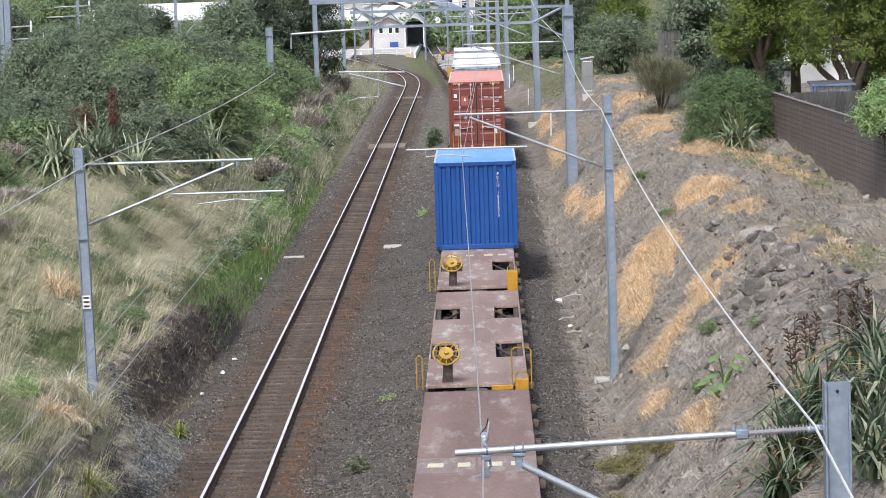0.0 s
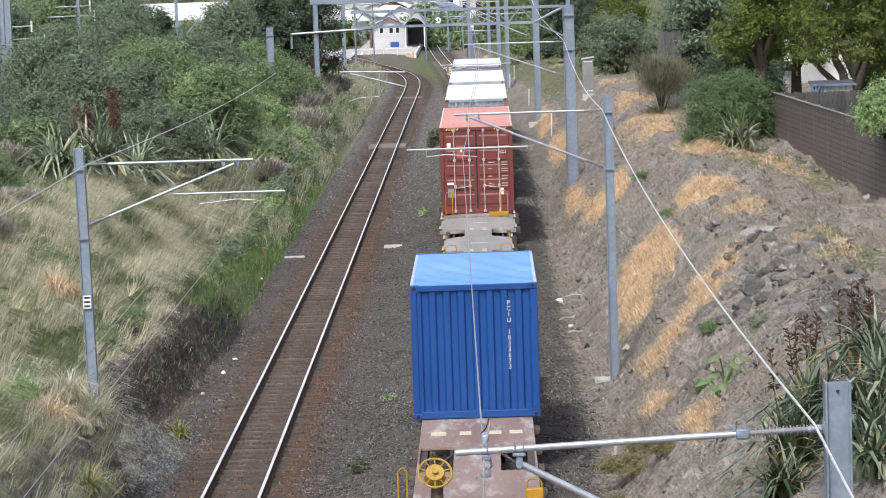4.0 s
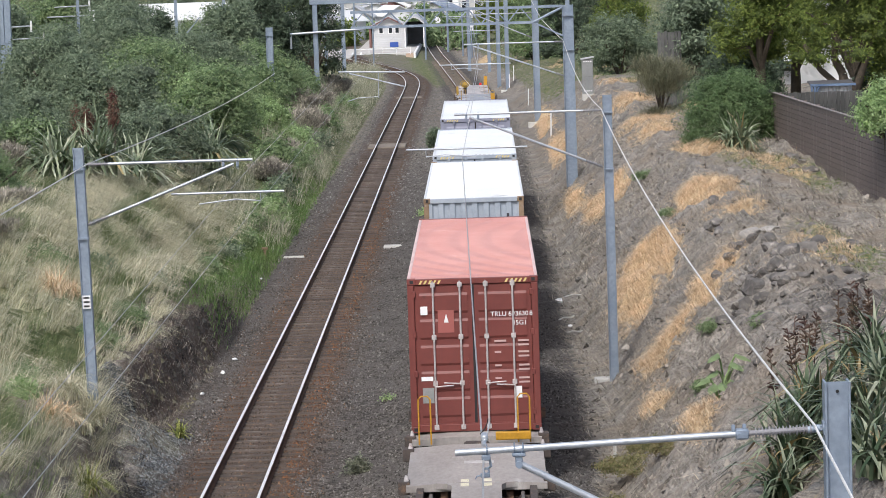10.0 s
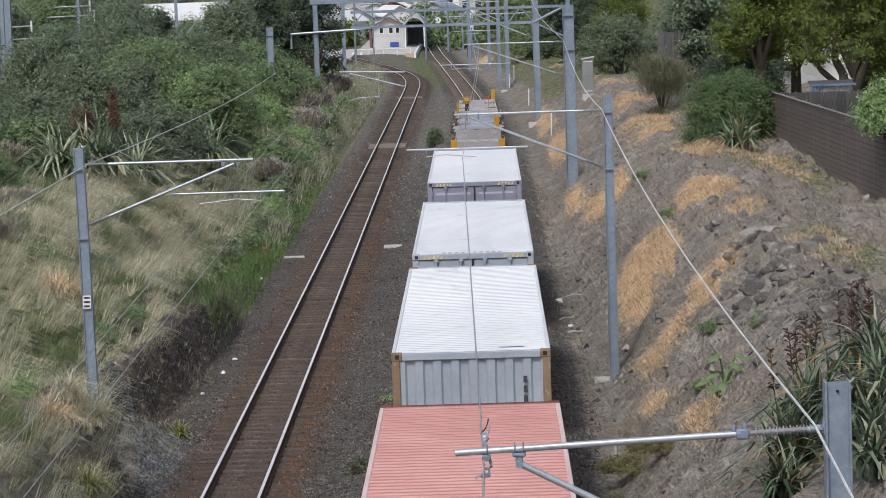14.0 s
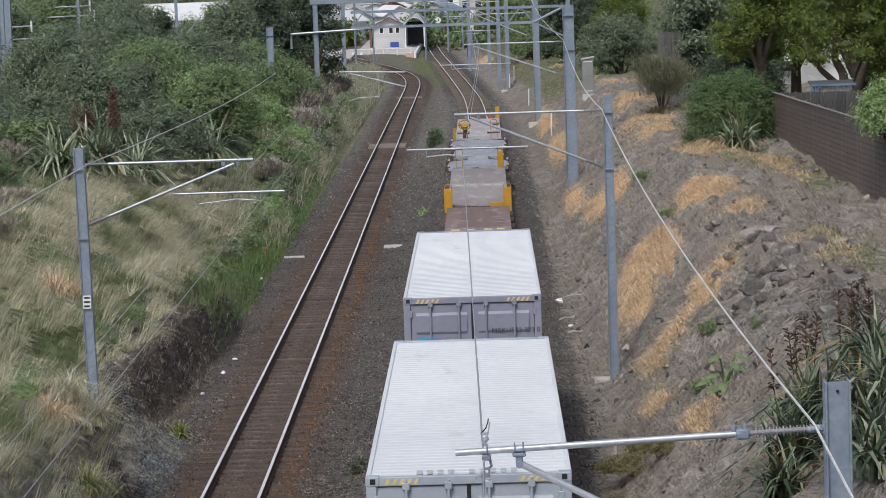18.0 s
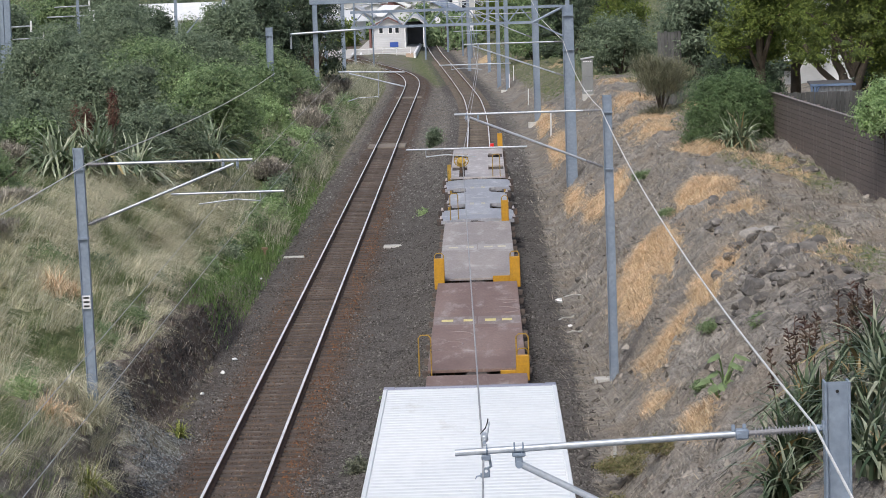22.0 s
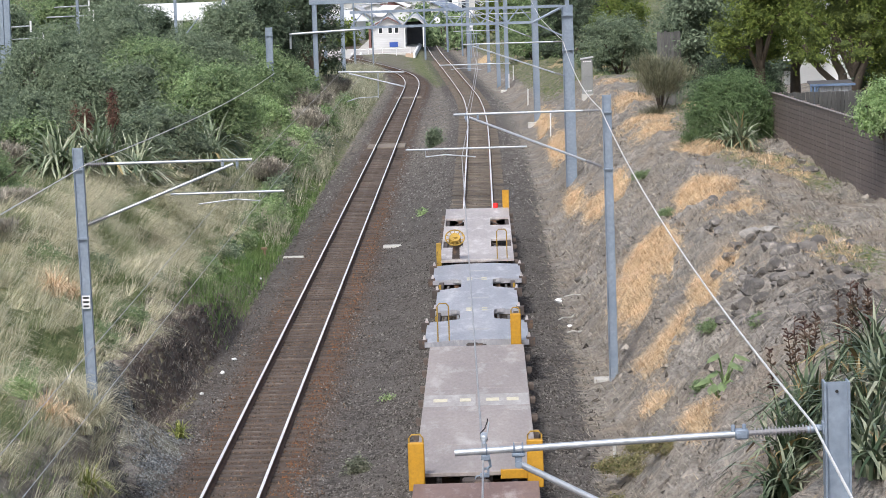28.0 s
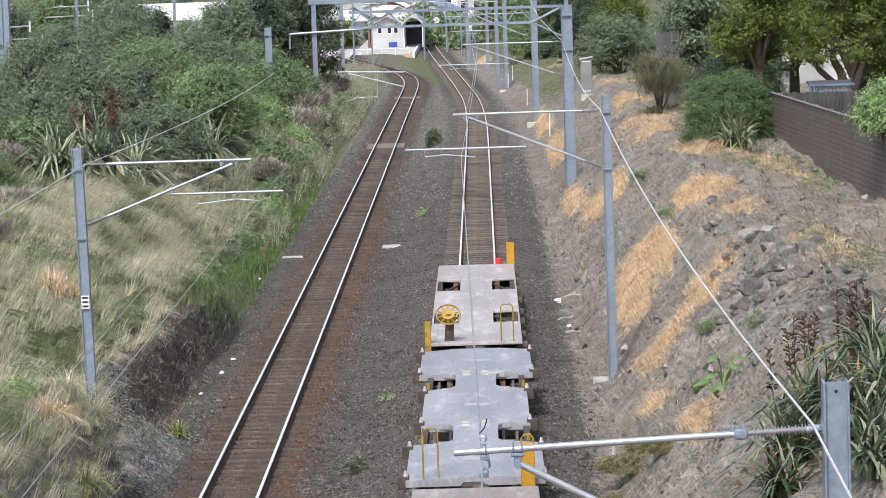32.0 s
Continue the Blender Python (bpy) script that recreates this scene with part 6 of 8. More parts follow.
for i, (x, y, th, w, h, m, lab) in enumerate((
        (10.7, 113, 2.4, 4.2, 5.0, LEAF_YELLOW, "yellow-green tree behind the fence"),
        (16.0, 109, 1.2, 5.0, 6.4, LEAF_YELLOW, "yellow-green tree behind the fence"),
        (15.3, 113, 0.2, 3.6, 3.6, LEAF_NIGHT, "dense dark shrubby tree behind the fence"),
        (19.2, 131, 0.4, 4.6, 6.0, LEAF_NIGHT, "dense dark tree beside the white house"),
        (18.0, 116, 1.6, 7.0, 6.5, LEAF_YELLOW, "yellow-green tree behind the fence"),
        (9.6, 130, 0.6, 5.0, 6.6, LEAF_DARK, "dense dark olive tree above the cutting"),
        (9.8, 226, 0.6, 7.0, 8.6, LEAF_NIGHT, "dense dark tree above the cutting"),
        (12.5, 150, 0.6, 8.0, 7.5, LEAF_NIGHT, "dense dark tree above the cutting"),
        (9.0, 190, 0.6, 4.6, 6.2, LEAF_YELLOW, "yellow-flowering tree above the cutting"),
        (7.6, 246, 0.6, 6.5, 9.0, LEAF_NIGHT, "dense dark tree above the cutting"),
        (17.5, 140, 0.6, 9.0, 8.0, LEAF_NIGHT, "dense dark tree above the cutting"),
        (2.6, 330, 0.6, 6.0, 6.0, LEAF_YELLOW, "green tree beyond the curve"),
        (6.0, 305, 0.6, 8.0, 8.0, LEAF_MID, "green tree beyond the curve"),
        (12.5, 118, 2.3, 3.6, 5.0, LEAF_YELLOW, "yellow-green tree in front of the white house"))):
    tree(x, y, th, w, w, h, m, 600 + i, lab, leaves=int((480 if m == LEAF_YELLOW else 240) * w * h) + 4000 if y < 180 else 8000, size=0.015 + (0.00016 if m == LEAF_YELLOW else 0.00021) * y, n=40 if y < 125 else 26)

flax(8.62, 99.4, 1.6, 90, 700, "spiky grey-green flax plant in front of the shrub", width=0.085)
for i, (x, y, h, n, w) in enumerate(((5.05, 47.0, 1.45, 90, 0.085), (4.75, 46.0, 1.25, 70, 0.085), (5.75, 42.3, 1.15, 70, 0.085), (5.5, 47.8, 1.4, 80, 0.08), (6.45, 46.0, 1.3, 80, 0.085),
                                     (5.85, 43.7, 1.1, 80, 0.08), (6.5, 48.4, 1.3, 70, 0.08), (6.05, 46.6, 1.35, 70, 0.085))):
    flax(x, y, h, n, 701 + 17 * i, "large flax plant with long drooping leaves", FLAX_DARK, dry=0.10, width=w)
for i, (x, h) in enumerate(((5.13, 0.78), (5.44, 0.95), (5.58, 0.9), (5.72, 0.86), (6.17, 1.0), (6.32, 0.95), (6.40, 1.02), (6.68, 0.88))):
    flax(x, 50.2 - 0.25 * (i % 3), h, 12, 840 + i, "sparse flax plant with dark seed stalks", FLAX_DARK, stalks=1 + i % 2, dry=0.2, width=0.06)
flax(-12.2, 97.5, 2.5, 130, 704, "tall flax plant on the grassy bank", dry=0.02, width=0.13)
flax(-13.2, 96.0, 2.2, 120, 705, "tall flax plant on the grassy bank", dry=0.02, width=0.13)
flax(-11.5, 101.5, 2.2, 120, 706, "tall flax plant on the grassy bank", dry=0.02, width=0.13)
flax(-10.5, 117.5, 2.3, 110, 707, "tall flax plant among the bushes", dry=0.02, width=0.12)


def dock(x, y, h, seed):
    """A weed with upright rusty-red seed spikes."""
    rng = np.random.default_rng(seed)
    root = thing("dock_weed", x, y, gz(x, y), "tall weed with rusty-red seed spikes", "weed", "weeds on the banks")
    for i in range(5):
        bx, by, hh = rng.normal(0, 0.16), rng.normal(0, 0.16), h * rng.uniform(0.75, 1.05)
        v, f = leaf_cloud(rng, [(bx, by, hh * 0.72, 0.07, 0.07, hh * 0.3)], 260, 0.035)
        part("seed_spike", fast_mesh("seed_spike", v, f), LEAF_RED, root)
        part("stem", Shape().tube((bx * 0.4, by * 0.4, 0), (bx, by, hh * 0.9), 0.012, 5, 0.006), BARK, root)


for i, (x, y, w, h) in enumerate(((-36, 215, 8, 5.5), (-33, 190, 6, 4.5), (-44, 245, 10, 7), (-52, 280, 12, 8), (-40, 290, 11, 8), (-30, 300, 9, 7), (-60, 330, 14, 9))):
    tree(x, y, 0.8, w, w, h, LEAF_DARK, 400 + i, "distant dark tree beyond the yard", leaves=6000, size=0.09, n=16)
dock(-13.0, 101.5, 2.5, 1)
dock(-12.2, 103.0, 2.6, 2)

# ---- things along the line ----


def rock(x, y, r, seed, mat, label, flat=0.85):
    rng = np.random.default_rng(seed)
    bm = bmesh.new()
    bmesh.ops.create_icosphere(bm, subdivisions=2, radius=1.0)
    k = rng.uniform(0.7, 1.35, 3)
    off = Vector(rng.uniform(-50, 50, 3))
    cuts = [(Vector(rng.normal(0, 1, 3)).normalized(), rng.uniform(0.45, 0.85)) for _ in range(11)]
    for v in bm.verts:
        for nrm, far in cuts:
            over = v.co.dot(nrm) - far
            if over > 0:
                v.co -= nrm * over
        q = 1.0 + 0.25 * noise.noise(v.co * 2.1 + off)
        v.co = Vector((v.co.x * k[0], v.co.y * k[1], v.co.z * flat)) * (q * r)
    me = bpy.data.meshes.new("rock")
    bm.to_mesh(me)
    bm.free()
    return solid("rock", me, mat, label, "rock", "rocks on the bank", at=pose(x, y, gz(x, y) + r * 0.05, 0, 0, rng.uniform(0, 360)))


ROCKS = ((6.75, 73.4, 0.42), (7.2, 73.6, 0.3), (10.2, 94.4, 0.22), (10.3, 92.6, 0.26), (10.45, 91.5, 0.2), (8.6, 70.3, 0.2), (6.05, 63.9, 0.42), (6.5, 64.5, 0.3),
         (6.7, 68.0, 0.26), (8.8, 69.6, 0.28), (6.0, 55.0, 0.25), (6.2, 71.5, 0.22), (7.0, 67.0, 0.34), (5.7, 62.5, 0.22), (7.4, 60.0, 0.3), (7.9, 62.0, 0.25), (10.1, 96.5, 0.3), (10.05, 95.2, 0.22), (10.2, 93.2, 0.2), (9.9, 93.9, 0.18), (7.9, 69.0, 0.3), (8.2, 66.8, 0.24), (6.35, 70.9, 0.26))
for i, (x, y, r) in enumerate(ROCKS):
    pale = i in (0, 1, 5)
    rock(x, y, r, 900 + i, ROCK_PALE if pale else ROCK, "pale broken rock on the bank top" if pale else "dark basalt rock on the bank", 0.45 if pale else 0.7)
rng_r = random.Random(5)
for i in range(60):
    x, y = rng_r.triangular(5.0, 8.6, 6.2), rng_r.triangular(50, 82, 62)
    rock(x, y, rng_r.triangular(0.06, 0.34, 0.10), 950 + i, ROCK, "dark basalt stone on the bank")
for i in range(70):
    x, y = rng_r.triangular(5.6, 8.6, 7.4), rng_r.uniform(50, 66)
    rock(x, y, rng_r.triangular(0.05, 0.26, 0.09), 2000 + i, ROCK, "dark basalt stone on the bank", 0.7)
for i in range(34):
    x, y = rng_r.triangular(5.3, 7.0, 5.9), rng_r.triangular(57.5, 67, 63.5)
    rock(x, y, rng_r.triangular(0.10, 0.36, 0.16), 1500 + i, ROCK, "dark angular basalt rock on the slope edge", 0.75)
for i in range(26):
    x, y = rng_r.uniform(2.1, 3.1), rng_r.uniform(56, 110)
    rock(x, y, rng_r.uniform(0.06, 0.14), 1000 + i, ROCK, "dark stone at the foot of the slope")
for i, (x, y, r) in enumerate(((-6.6, 66.5, 0.16), (-6.4, 69.5, 0.14), (-6.75, 72.5, 0.15), (-6.5, 64.0, 0.13))):
    rock(x, y, r, 1050 + i, ROCK, "dark stone at the foot of the earth face")

SANDY = surface("sandy_panel", (0.17, 0.145, 0.118), (0.24, 0.208, 0.17), (0.2, 0.17, 0.14), 1.5, 20, 0.95)

# brown board fence on the bank top
FX0, FY0, FX1, FY1 = 10.06, 103.6, 12.78, 60.0


def fence_foot(t):
    return 2.96


def board_fence():
    root = thing("board_fence", FX0, FY0, 0, "dark brown painted board fence on the bank top", "fence", kind="structure")
    span = math.hypot(FX1 - FX0, FY1 - FY0)
    root.matrix_basis = Matrix.Translation((FX0, FY0, 0)) @ Matrix.Rotation(math.atan2(FY1 - FY0, FX1 - FX0), 4, "Z")
    n = 18
    step = span / n
    for i in range(n + 1):
        zg = fence_foot(i / n)
        part("fence_post", Shape().box(i * step - 0.05, i * step + 0.05, 0.006, 0.1, zg - 1.0, zg + 1.62, 0.008), FENCE_BROWN, root)
    for i in range(n):
        za = fence_foot((i + 0.5) / n) - 0.12
        for k in range(-3, 11):
            b = part("board", FENCE_BOARD, FENCE_BROWN, root)
            b.matrix_basis = pose((i + 0.5) * step, 0.0, za + 0.075 + k * 0.152)
        c = part("capping", FENCE_CAPPING, FENCE_CAP, root)
        c.matrix_basis = pose((i + 0.5) * step, -0.02, za + 0.004 + 11 * 0.152)


_s = math.hypot(FX1 - FX0, FY1 - FY0) / 18
FENCE_BOARD = Shape().box(-_s / 2 + 0.004, _s / 2 - 0.004, -0.05, 0.0, -0.0705, 0.0705, 0.006).mesh("board")
FENCE_BOARD.materials.append(FENCE_BROWN)
FENCE_CAPPING = Shape().box(-_s / 2, _s / 2, -0.06, 0.06, 0, 0.03, 0.005).mesh("capping")
FENCE_CAPPING.materials.append(FENCE_CAP)
board_fence()


def paling_fence(x0, y0, x1, y1, h, n, label):
    root = thing("paling_fence", x0, y0, 0, label, "fence", kind="structure")
    root.matrix_basis = Matrix.Translation((x0, y0, gz(x0, y0))) @ Matrix.Rotation(math.atan2(y1 - y0, x1 - x0), 4, "Z")
    span = math.hypot(x1 - x0, y1 - y0)
    for z in (0.35, h - 0.35):
        part("rail", Shape().box(0, span, 0.02, 0.08, z, z + 0.09), PALING, root)
    me = Shape().box(-0.065, 0.065, -0.01, 0.015, 0.02, h, 0.004).mesh("paling")
    me.materials.append(PALING)
    for i in range(n):
        part("paling", me, PALING, root).matrix_basis = pose((i + 0.5) * span / n, 0, random.Random(i).uniform(-0.04, 0.03))


paling_fence(7.75, 128.0, 8.75, 128.1, 3.1, 7, "tall weathered grey paling fence among the trees")


def cabinet():
    root = thing("equipment_cabinet", 5.65, 153.5, gz(5.65, 153.5), "tall grey steel trackside equipment cabinet", "cabinet")
    part("plinth", Shape().box(-0.3, 0.3, -0.25, 0.25, -0.3, 0.16, 0.02), CONC, root, "concrete plinth")
    body = part("body", Shape().box(-0.28, 0.28, -0.22, 0.22, 0.16, 1.9, 0.01), CABINET, root)
    part("door", Shape().box(-0.25, 0.25, -0.24, -0.222, 0.2, 0.98, 0.006), CABINET, body)
    part("door", Shape().box(-0.25, 0.25, -0.24, -0.222, 1.02, 1.86, 0.006), CABINET, body)
    part("roof", Shape().prism([(-0.33, 1.88), (0.33, 1.98), (0.33, 2.04), (-0.33, 1.94)], "y", -0.28, 0.28), ROOF_GREY, root, "pale sloping roof")
    for z in (0.28, 1.76):
        for i in range(4):
            part("vent", Shape().box(-0.2 + i * 0.11, -0.13 + i * 0.11, -0.247, -0.243, z, z + 0.06), WHITEISH, body, "pale vent slot")


cabinet()


def slab(name, x, y, w, d, h, label, rz=0.0):
    return solid(name, Shape().box(-w / 2, w / 2, -d / 2, d / 2, -0.2, h, 0.02), CONC, label, "concrete slab", at=pose(x, y, gz(x, y), 0, 0, rz))


slab("concrete_slab", -2.93, 106.3, 0.74, 0.5, 0.06, "pale concrete cable pit lid beside the track")
slab("concrete_slab", -6.29, 103.4, 0.7, 0.28, 0.05, "pale concrete slab at the track edge")
slab("mast_footing", 3.05, 69.6, 0.62, 0.4, 0.06, "concrete footing of the mast")
slab("mast_footing", 3.2, 166.6, 0.85, 0.6, 0.1, "concrete footing of the mast")
slab("mast_footing", 2.05, 224.6, 0.75, 0.6, 0.12, "concrete footing of the mast")
solid("crossing_panel", Shape().box(-1.0, 1.0, -1.6, 1.6, -0.05, 0.03, 0.01), SANDY, "sandy worn crossing panel between the rails", "crossing panel",
      at=pose(-4.86, 162.0, float(z_left(162)) - 0.14))
solid("crossing_panel", Shape().box(-0.9, 0.9, -0.8, 0.8, -0.05, 0.03, 0.01), SANDY, "sandy worn crossing panel between the rails", "crossing panel",
      at=pose(-4.95, 216.0, float(z_left(216)) - 0.14))
for i, (x, y) in enumerate(((2.66, 228.2), (3.18, 191.8), (3.56, 146.0), (2.3, 225.6))):
    solid("marker_peg", Shape().tube((0, 0, -0.2), (0.03, 0, 1.1), 0.035, 6), WHITEISH, "thin white marker peg beside the track", "marker peg", "marker pegs",
          at=pose(x, y, gz(x, y)))
solid("marker_peg", Shape().tube((0, 0, -0.2), (0, 0, 0.36), 0.05, 8).box(-0.1, 0.1, -0.06, 0.06, 0.34, 0.42, 0.01), RUST_POST, "short rusty drain marker with a flat top", "marker peg",
      at=pose(-7.1, 101.0, gz(-7.1, 101)))
solid("marker_peg", Shape().tube((0, 0, -0.2), (0, 0, 0.5), 0.04, 8), CONC, "short grey stake in the weeds", "marker peg", at=pose(2.72, 58.2, gz(2.72, 58.2)))
part("number_plate", Shape().box(-0.075, 0.075, -0.008, 0.0, 3.35, 3.60, 0.004), WHITEISH, LEFT_MAST, "white plate with dark unreadable bars").location = (0.05, -0.095, 0.02)
for z in (3.38, 3.46, 3.54):
    part("plate_bar", Shape().box(-0.005, 0.105, -0.107, -0.104, z + 0.02, z + 0.055), BLACK, LEFT_MAST)
for i, (x, y, s) in enumerate(((2.35, 85.3, 0.16), (2.5, 80.0, 0.10), (-6.3, 74.5, 0.1), (-6.2, 77.0, 0.09), (-6.85, 95.5, 0.08), (-6.5, 71.0, 0.07), (-5.9, 56.5, 0.06))):
    rng = np.random.default_rng(i)
    bm = bmesh.new()
    bmesh.ops.create_icosphere(bm, subdivisions=2, radius=s)
    for v in bm.verts:
        v.co *= 0.7 + 0.6 * noise.noise(v.co * 9 + Vector((i, 0, 0)))
        v.co.z *= 0.6
    me = bpy.data.meshes.new("litter")
    bm.to_mesh(me)
    bm.free()
    solid("litter", me, WHITEISH, "crumpled white scrap of litter beside the track", "litter", "litter", at=pose(x, y, gz(x, y) + s * 0.5))
for i, (x, y, a, n) in enumerate(((2.45, 81.5, 40, 0.6), (2.6, 78.5, -30, 0.5), (2.9, 86, 10, 0.8), (6.2, 48.5, 20, 0.7))):
    solid("stick", Shape().path([(-n / 2, 0, 0), (-n / 6, 0.03, 0.05), (n / 5, -0.03, 0.03), (n / 2, 0.02, 0.08)], 0.022, 6), CONC, "bleached dead stick on the stones", "stick",
          at=pose(x, y, gz(x, y) + 0.04, 0, 0, a))

# small plants on the bed
for i, (x, y, h) in enumerate(((-7.45, 57.6, 0.6), (-7.2, 55.4, 0.7), (-6.95, 54.0, 0.6), (-7.6, 58.6, 0.6), (-7.1, 56.0, 0.75), (-7.5, 55.6, 0.8))):
    flax(x, y, h, 160, 760 + i, "pale dry grass tussock at the mast foot", REEDS, dry=0.0, width=0.022, name="grass_tussock")
flax(-6.35, 64.2, 0.5, 80, 710, "small yellow-green tussock by the gravel heap", TUSSOCK, dry=0.0, width=0.03, name="grass_tussock")
flax(-6.95, 53.5, 0.75, 110, 711, "small green tussock on the bank edge", TUSSOCK, dry=0.0, width=0.035, name="grass_tussock")
for i, (x, y, h) in enumerate(((-7.6, 53.8, 0.75), (-7.45, 54.6, 0.6), (-9.9, 71.2, 0.9), (-9.6, 71.8, 0.8), (-10.1, 72.0, 0.8))):
    flax(x, y, h, 150, 790 + i, "rust-brown withered grass tussock on the bank", STRAW, dry=0.0, width=0.022, name="grass_tussock")
bush(-2.35, 59.6, 0.55, 0.6, 0.42, LEAF_GREY, 720, "small grey-green weed in the ballast", leaves=1500, size=0.016, n=5, name="weed")
bush(-2.2, 157.0, 0.7, 0.9, 1.1, LEAF_DARK, 721, "small dark shrub between the tracks", leaves=1800, size=0.035, n=5, name="weed")
bush(-2.1, 116.0, 0.35, 0.4, 0.2, LEAF_FRESH, 722, "small green weed between the tracks", leaves=500, size=0.022, n=4, name="weed")
bush(-2.0, 68.6, 0.4, 0.4, 0.2, LEAF_FRESH, 723, "small green weed in the ballast", leaves=300, size=0.016, n=4, name="weed")
for i, (x, y, w, h, m) in enumerate(((5.1, 63.7, 0.9, 0.14, LEAF_MID), (5.7, 59.2, 0.7, 0.16, LEAF_MID), (5.6, 98.8, 1.0, 0.16, LEAF_MID), (3.15, 56.0, 1.9, 0.14, LEAF_OLIVE), (3.6, 54.6, 1.5, 0.13, LEAF_OLIVE), (2.75, 54.8, 1.2, 0.12, LEAF_OLIVE), (2.9, 58.4, 1.4, 0.12, LEAF_OLIVE),
                                     (3.4, 57.6, 1.3, 0.15, LEAF_OLIVE), (4.5, 58.7, 0.5, 0.16, LEAF_MID), (5.5, 85.8, 0.6, 0.14, LEAF_MID))):
    bush(x, y, w, w, h, m, 730 + i, "low green weed on the slope", leaves=int(3000 * w), size=0.013, n=10, name="weed")


def taro(x, y, seed):
    root = thing("broad_leaf_plant", x, y, gz(x, y), "broad-leaved green plant on the slope", "plant")
    rng = random.Random(seed)
    for i in range(5):
        a, h = rng.uniform(-2.6, 0.4), rng.uniform(0.35, 0.75)
        tip = Vector((math.cos(a) * 0.25, math.sin(a) * 0.25, h))
        part("stalk", Shape().path([(0, 0, 0), tip * 0.6 + Vector((0, 0, 0.1)), tip], 0.018, 6), LEAF_FRESH, root)
        d = Vector((math.cos(a), math.sin(a), -0.35)).normalized()
        side = d.cross(Vector((0, 0, 1))).normalized()
        s = Shape()
        outline = [(0.0, 0.04), (0.08, 0.10), (0.2, 0.095), (0.42, 0.0), (0.2, -0.095), (0.08, -0.10), (0.0, -0.04)]
        vs = [tip + d * u + side * w + Vector((0, 0, -0.25 * abs(w))) for u, w in outline] + [tip + d * 0.2 + Vector((0, 0, 0.03))]
        s.add(vs, [(k, (k + 1) % 7, 7) for k in range(7)])
        part("leaf", s, LEAF_MID, root)


taro(4.78, 56.9, 1)
taro(4.55, 55.6, 4)


# ---- behind the fence ----
def house(name, x, y, z, w, d, h, roof_h, wall, roof, label, rz=0.0, windows=()):
    root = thing(name, x, y, z, label, "house", "houses")
    root.matrix_basis = pose(x, y, z, 0, 0, rz)
    part("wall", Shape().box(-w / 2, w / 2, -d / 2, d / 2, -0.6, h), wall, root)
    g = Shape().prism([(-w / 2, h), (w / 2, h), (0, h + roof_h)], "y", -d / 2 + 0.02, d / 2 - 0.02)
    part("gable", g, wall, root)
    r = Shape()
    e = 0.3
    k = roof_h / (w / 2)
    r.prism([(-w / 2 - e, h - e * k), (0, h + roof_h), (0, h + roof_h + 0.1), (-w / 2 - e, h - e * k + 0.1)], "y", -d / 2 - e, d / 2 + e)
    r.prism([(w / 2 + e, h - e * k), (w / 2 + e, h - e * k + 0.1), (0, h + roof_h + 0.1), (0, h + roof_h)], "y", -d / 2 - e, d / 2 + e)
    part("roof", r, roof, root)
    for wx, wz, ww, wh in windows:
        fr = part("window", Shape().box(wx - ww / 2 - 0.07, wx + ww / 2 + 0.07, -d / 2 - 0.04, -d / 2 + 0.02, wz - 0.07, wz + wh + 0.07, 0.01), WHITEISH, root, "white framed window")
        part("pane", Shape().box(wx - ww / 2, wx + ww / 2, -d / 2 - 0.05, -d / 2 - 0.041, wz, wz + wh), GLASS_DARK, fr, "dark window pane")
    return root


house("house", 17.6, 142.0, gz(16, 138) - 0.5, 6.0, 8.0, 4.2, 1.6, WALL_WHITE, ROOF_GREY, "white weatherboard house behind the trees", -8)


def garden_shed():
    """A low shed of corrugated sheet with a blue steel frame."""
    x, y = 12.3, 104.6
    root = thing("garden_shed", x, y, 2.9, "low shed of grey corrugated sheet with a blue frame", "shed")
    blue_steel = surface("blue_frame_paint", (0.10, 0.16, 0.27), (0.15, 0.22, 0.33), None, 2, 16, 0.5)
    part("wall", Shape().corrugated((-0.62, -0.55, -0.3), (1, 0, 0), (0, 0, 1), (0, -1, 0), 1.3, 2.0, 0.09, 0.02).box(-0.62, 0.68, -0.5, 0.5, -0.3, 1.62), ROOF_GREY, root, "pale grey corrugated sheet")
    part("roof", Shape().prism([(-0.62, 1.7), (0.6, 1.78), (0.6, 1.84), (-0.62, 1.76)], "x", -0.72, 0.78), ROOF_DARK, root, "dull grey sheet roof")
    for a in (-0.74, -0.62):
        part("frame_post", Shape().box(a, a + 0.06, -0.70, -0.62, -0.3, 1.72), blue_steel, root, "blue steel post")
    part("frame_brace", Shape().tube((-0.62, -0.66, 1.35), (-0.42, -0.66, 1.74), 0.03, 6), blue_steel, root, "blue steel brace")
    part("frame_rail", Shape().box(-0.75, 0.8, -0.70, -0.63, 1.70, 1.78), blue_steel, root, "blue steel rail")


DARK_BOARD = surface("dark_garden_boards", (0.045, 0.046, 0.045), (0.075, 0.075, 0.072), None, 1.5, 16, 0.9, vary=0.2)


def garden_fence():
    root = thing("garden_fence", 10.7, 103.9, 2.9, "dark close-boarded fence inside the garden", "fence", kind="structure")
    me = Shape().box(-0.07, 0.07, -0.012, 0.012, 0.0, 1.52, 0.004).mesh("paling")
    me.materials.append(DARK_BOARD)
    part("rail", Shape().box(-0.05, 5.4, 0.015, 0.07, 1.1, 1.2), DARK_BOARD, root)
    for i in range(36):
        part("paling", me, DARK_BOARD, root).matrix_basis = pose(0.02 + i * 0.148, 0, random.Random(i).uniform(-0.02, 0.02))


garden_fence()


garden_shed()

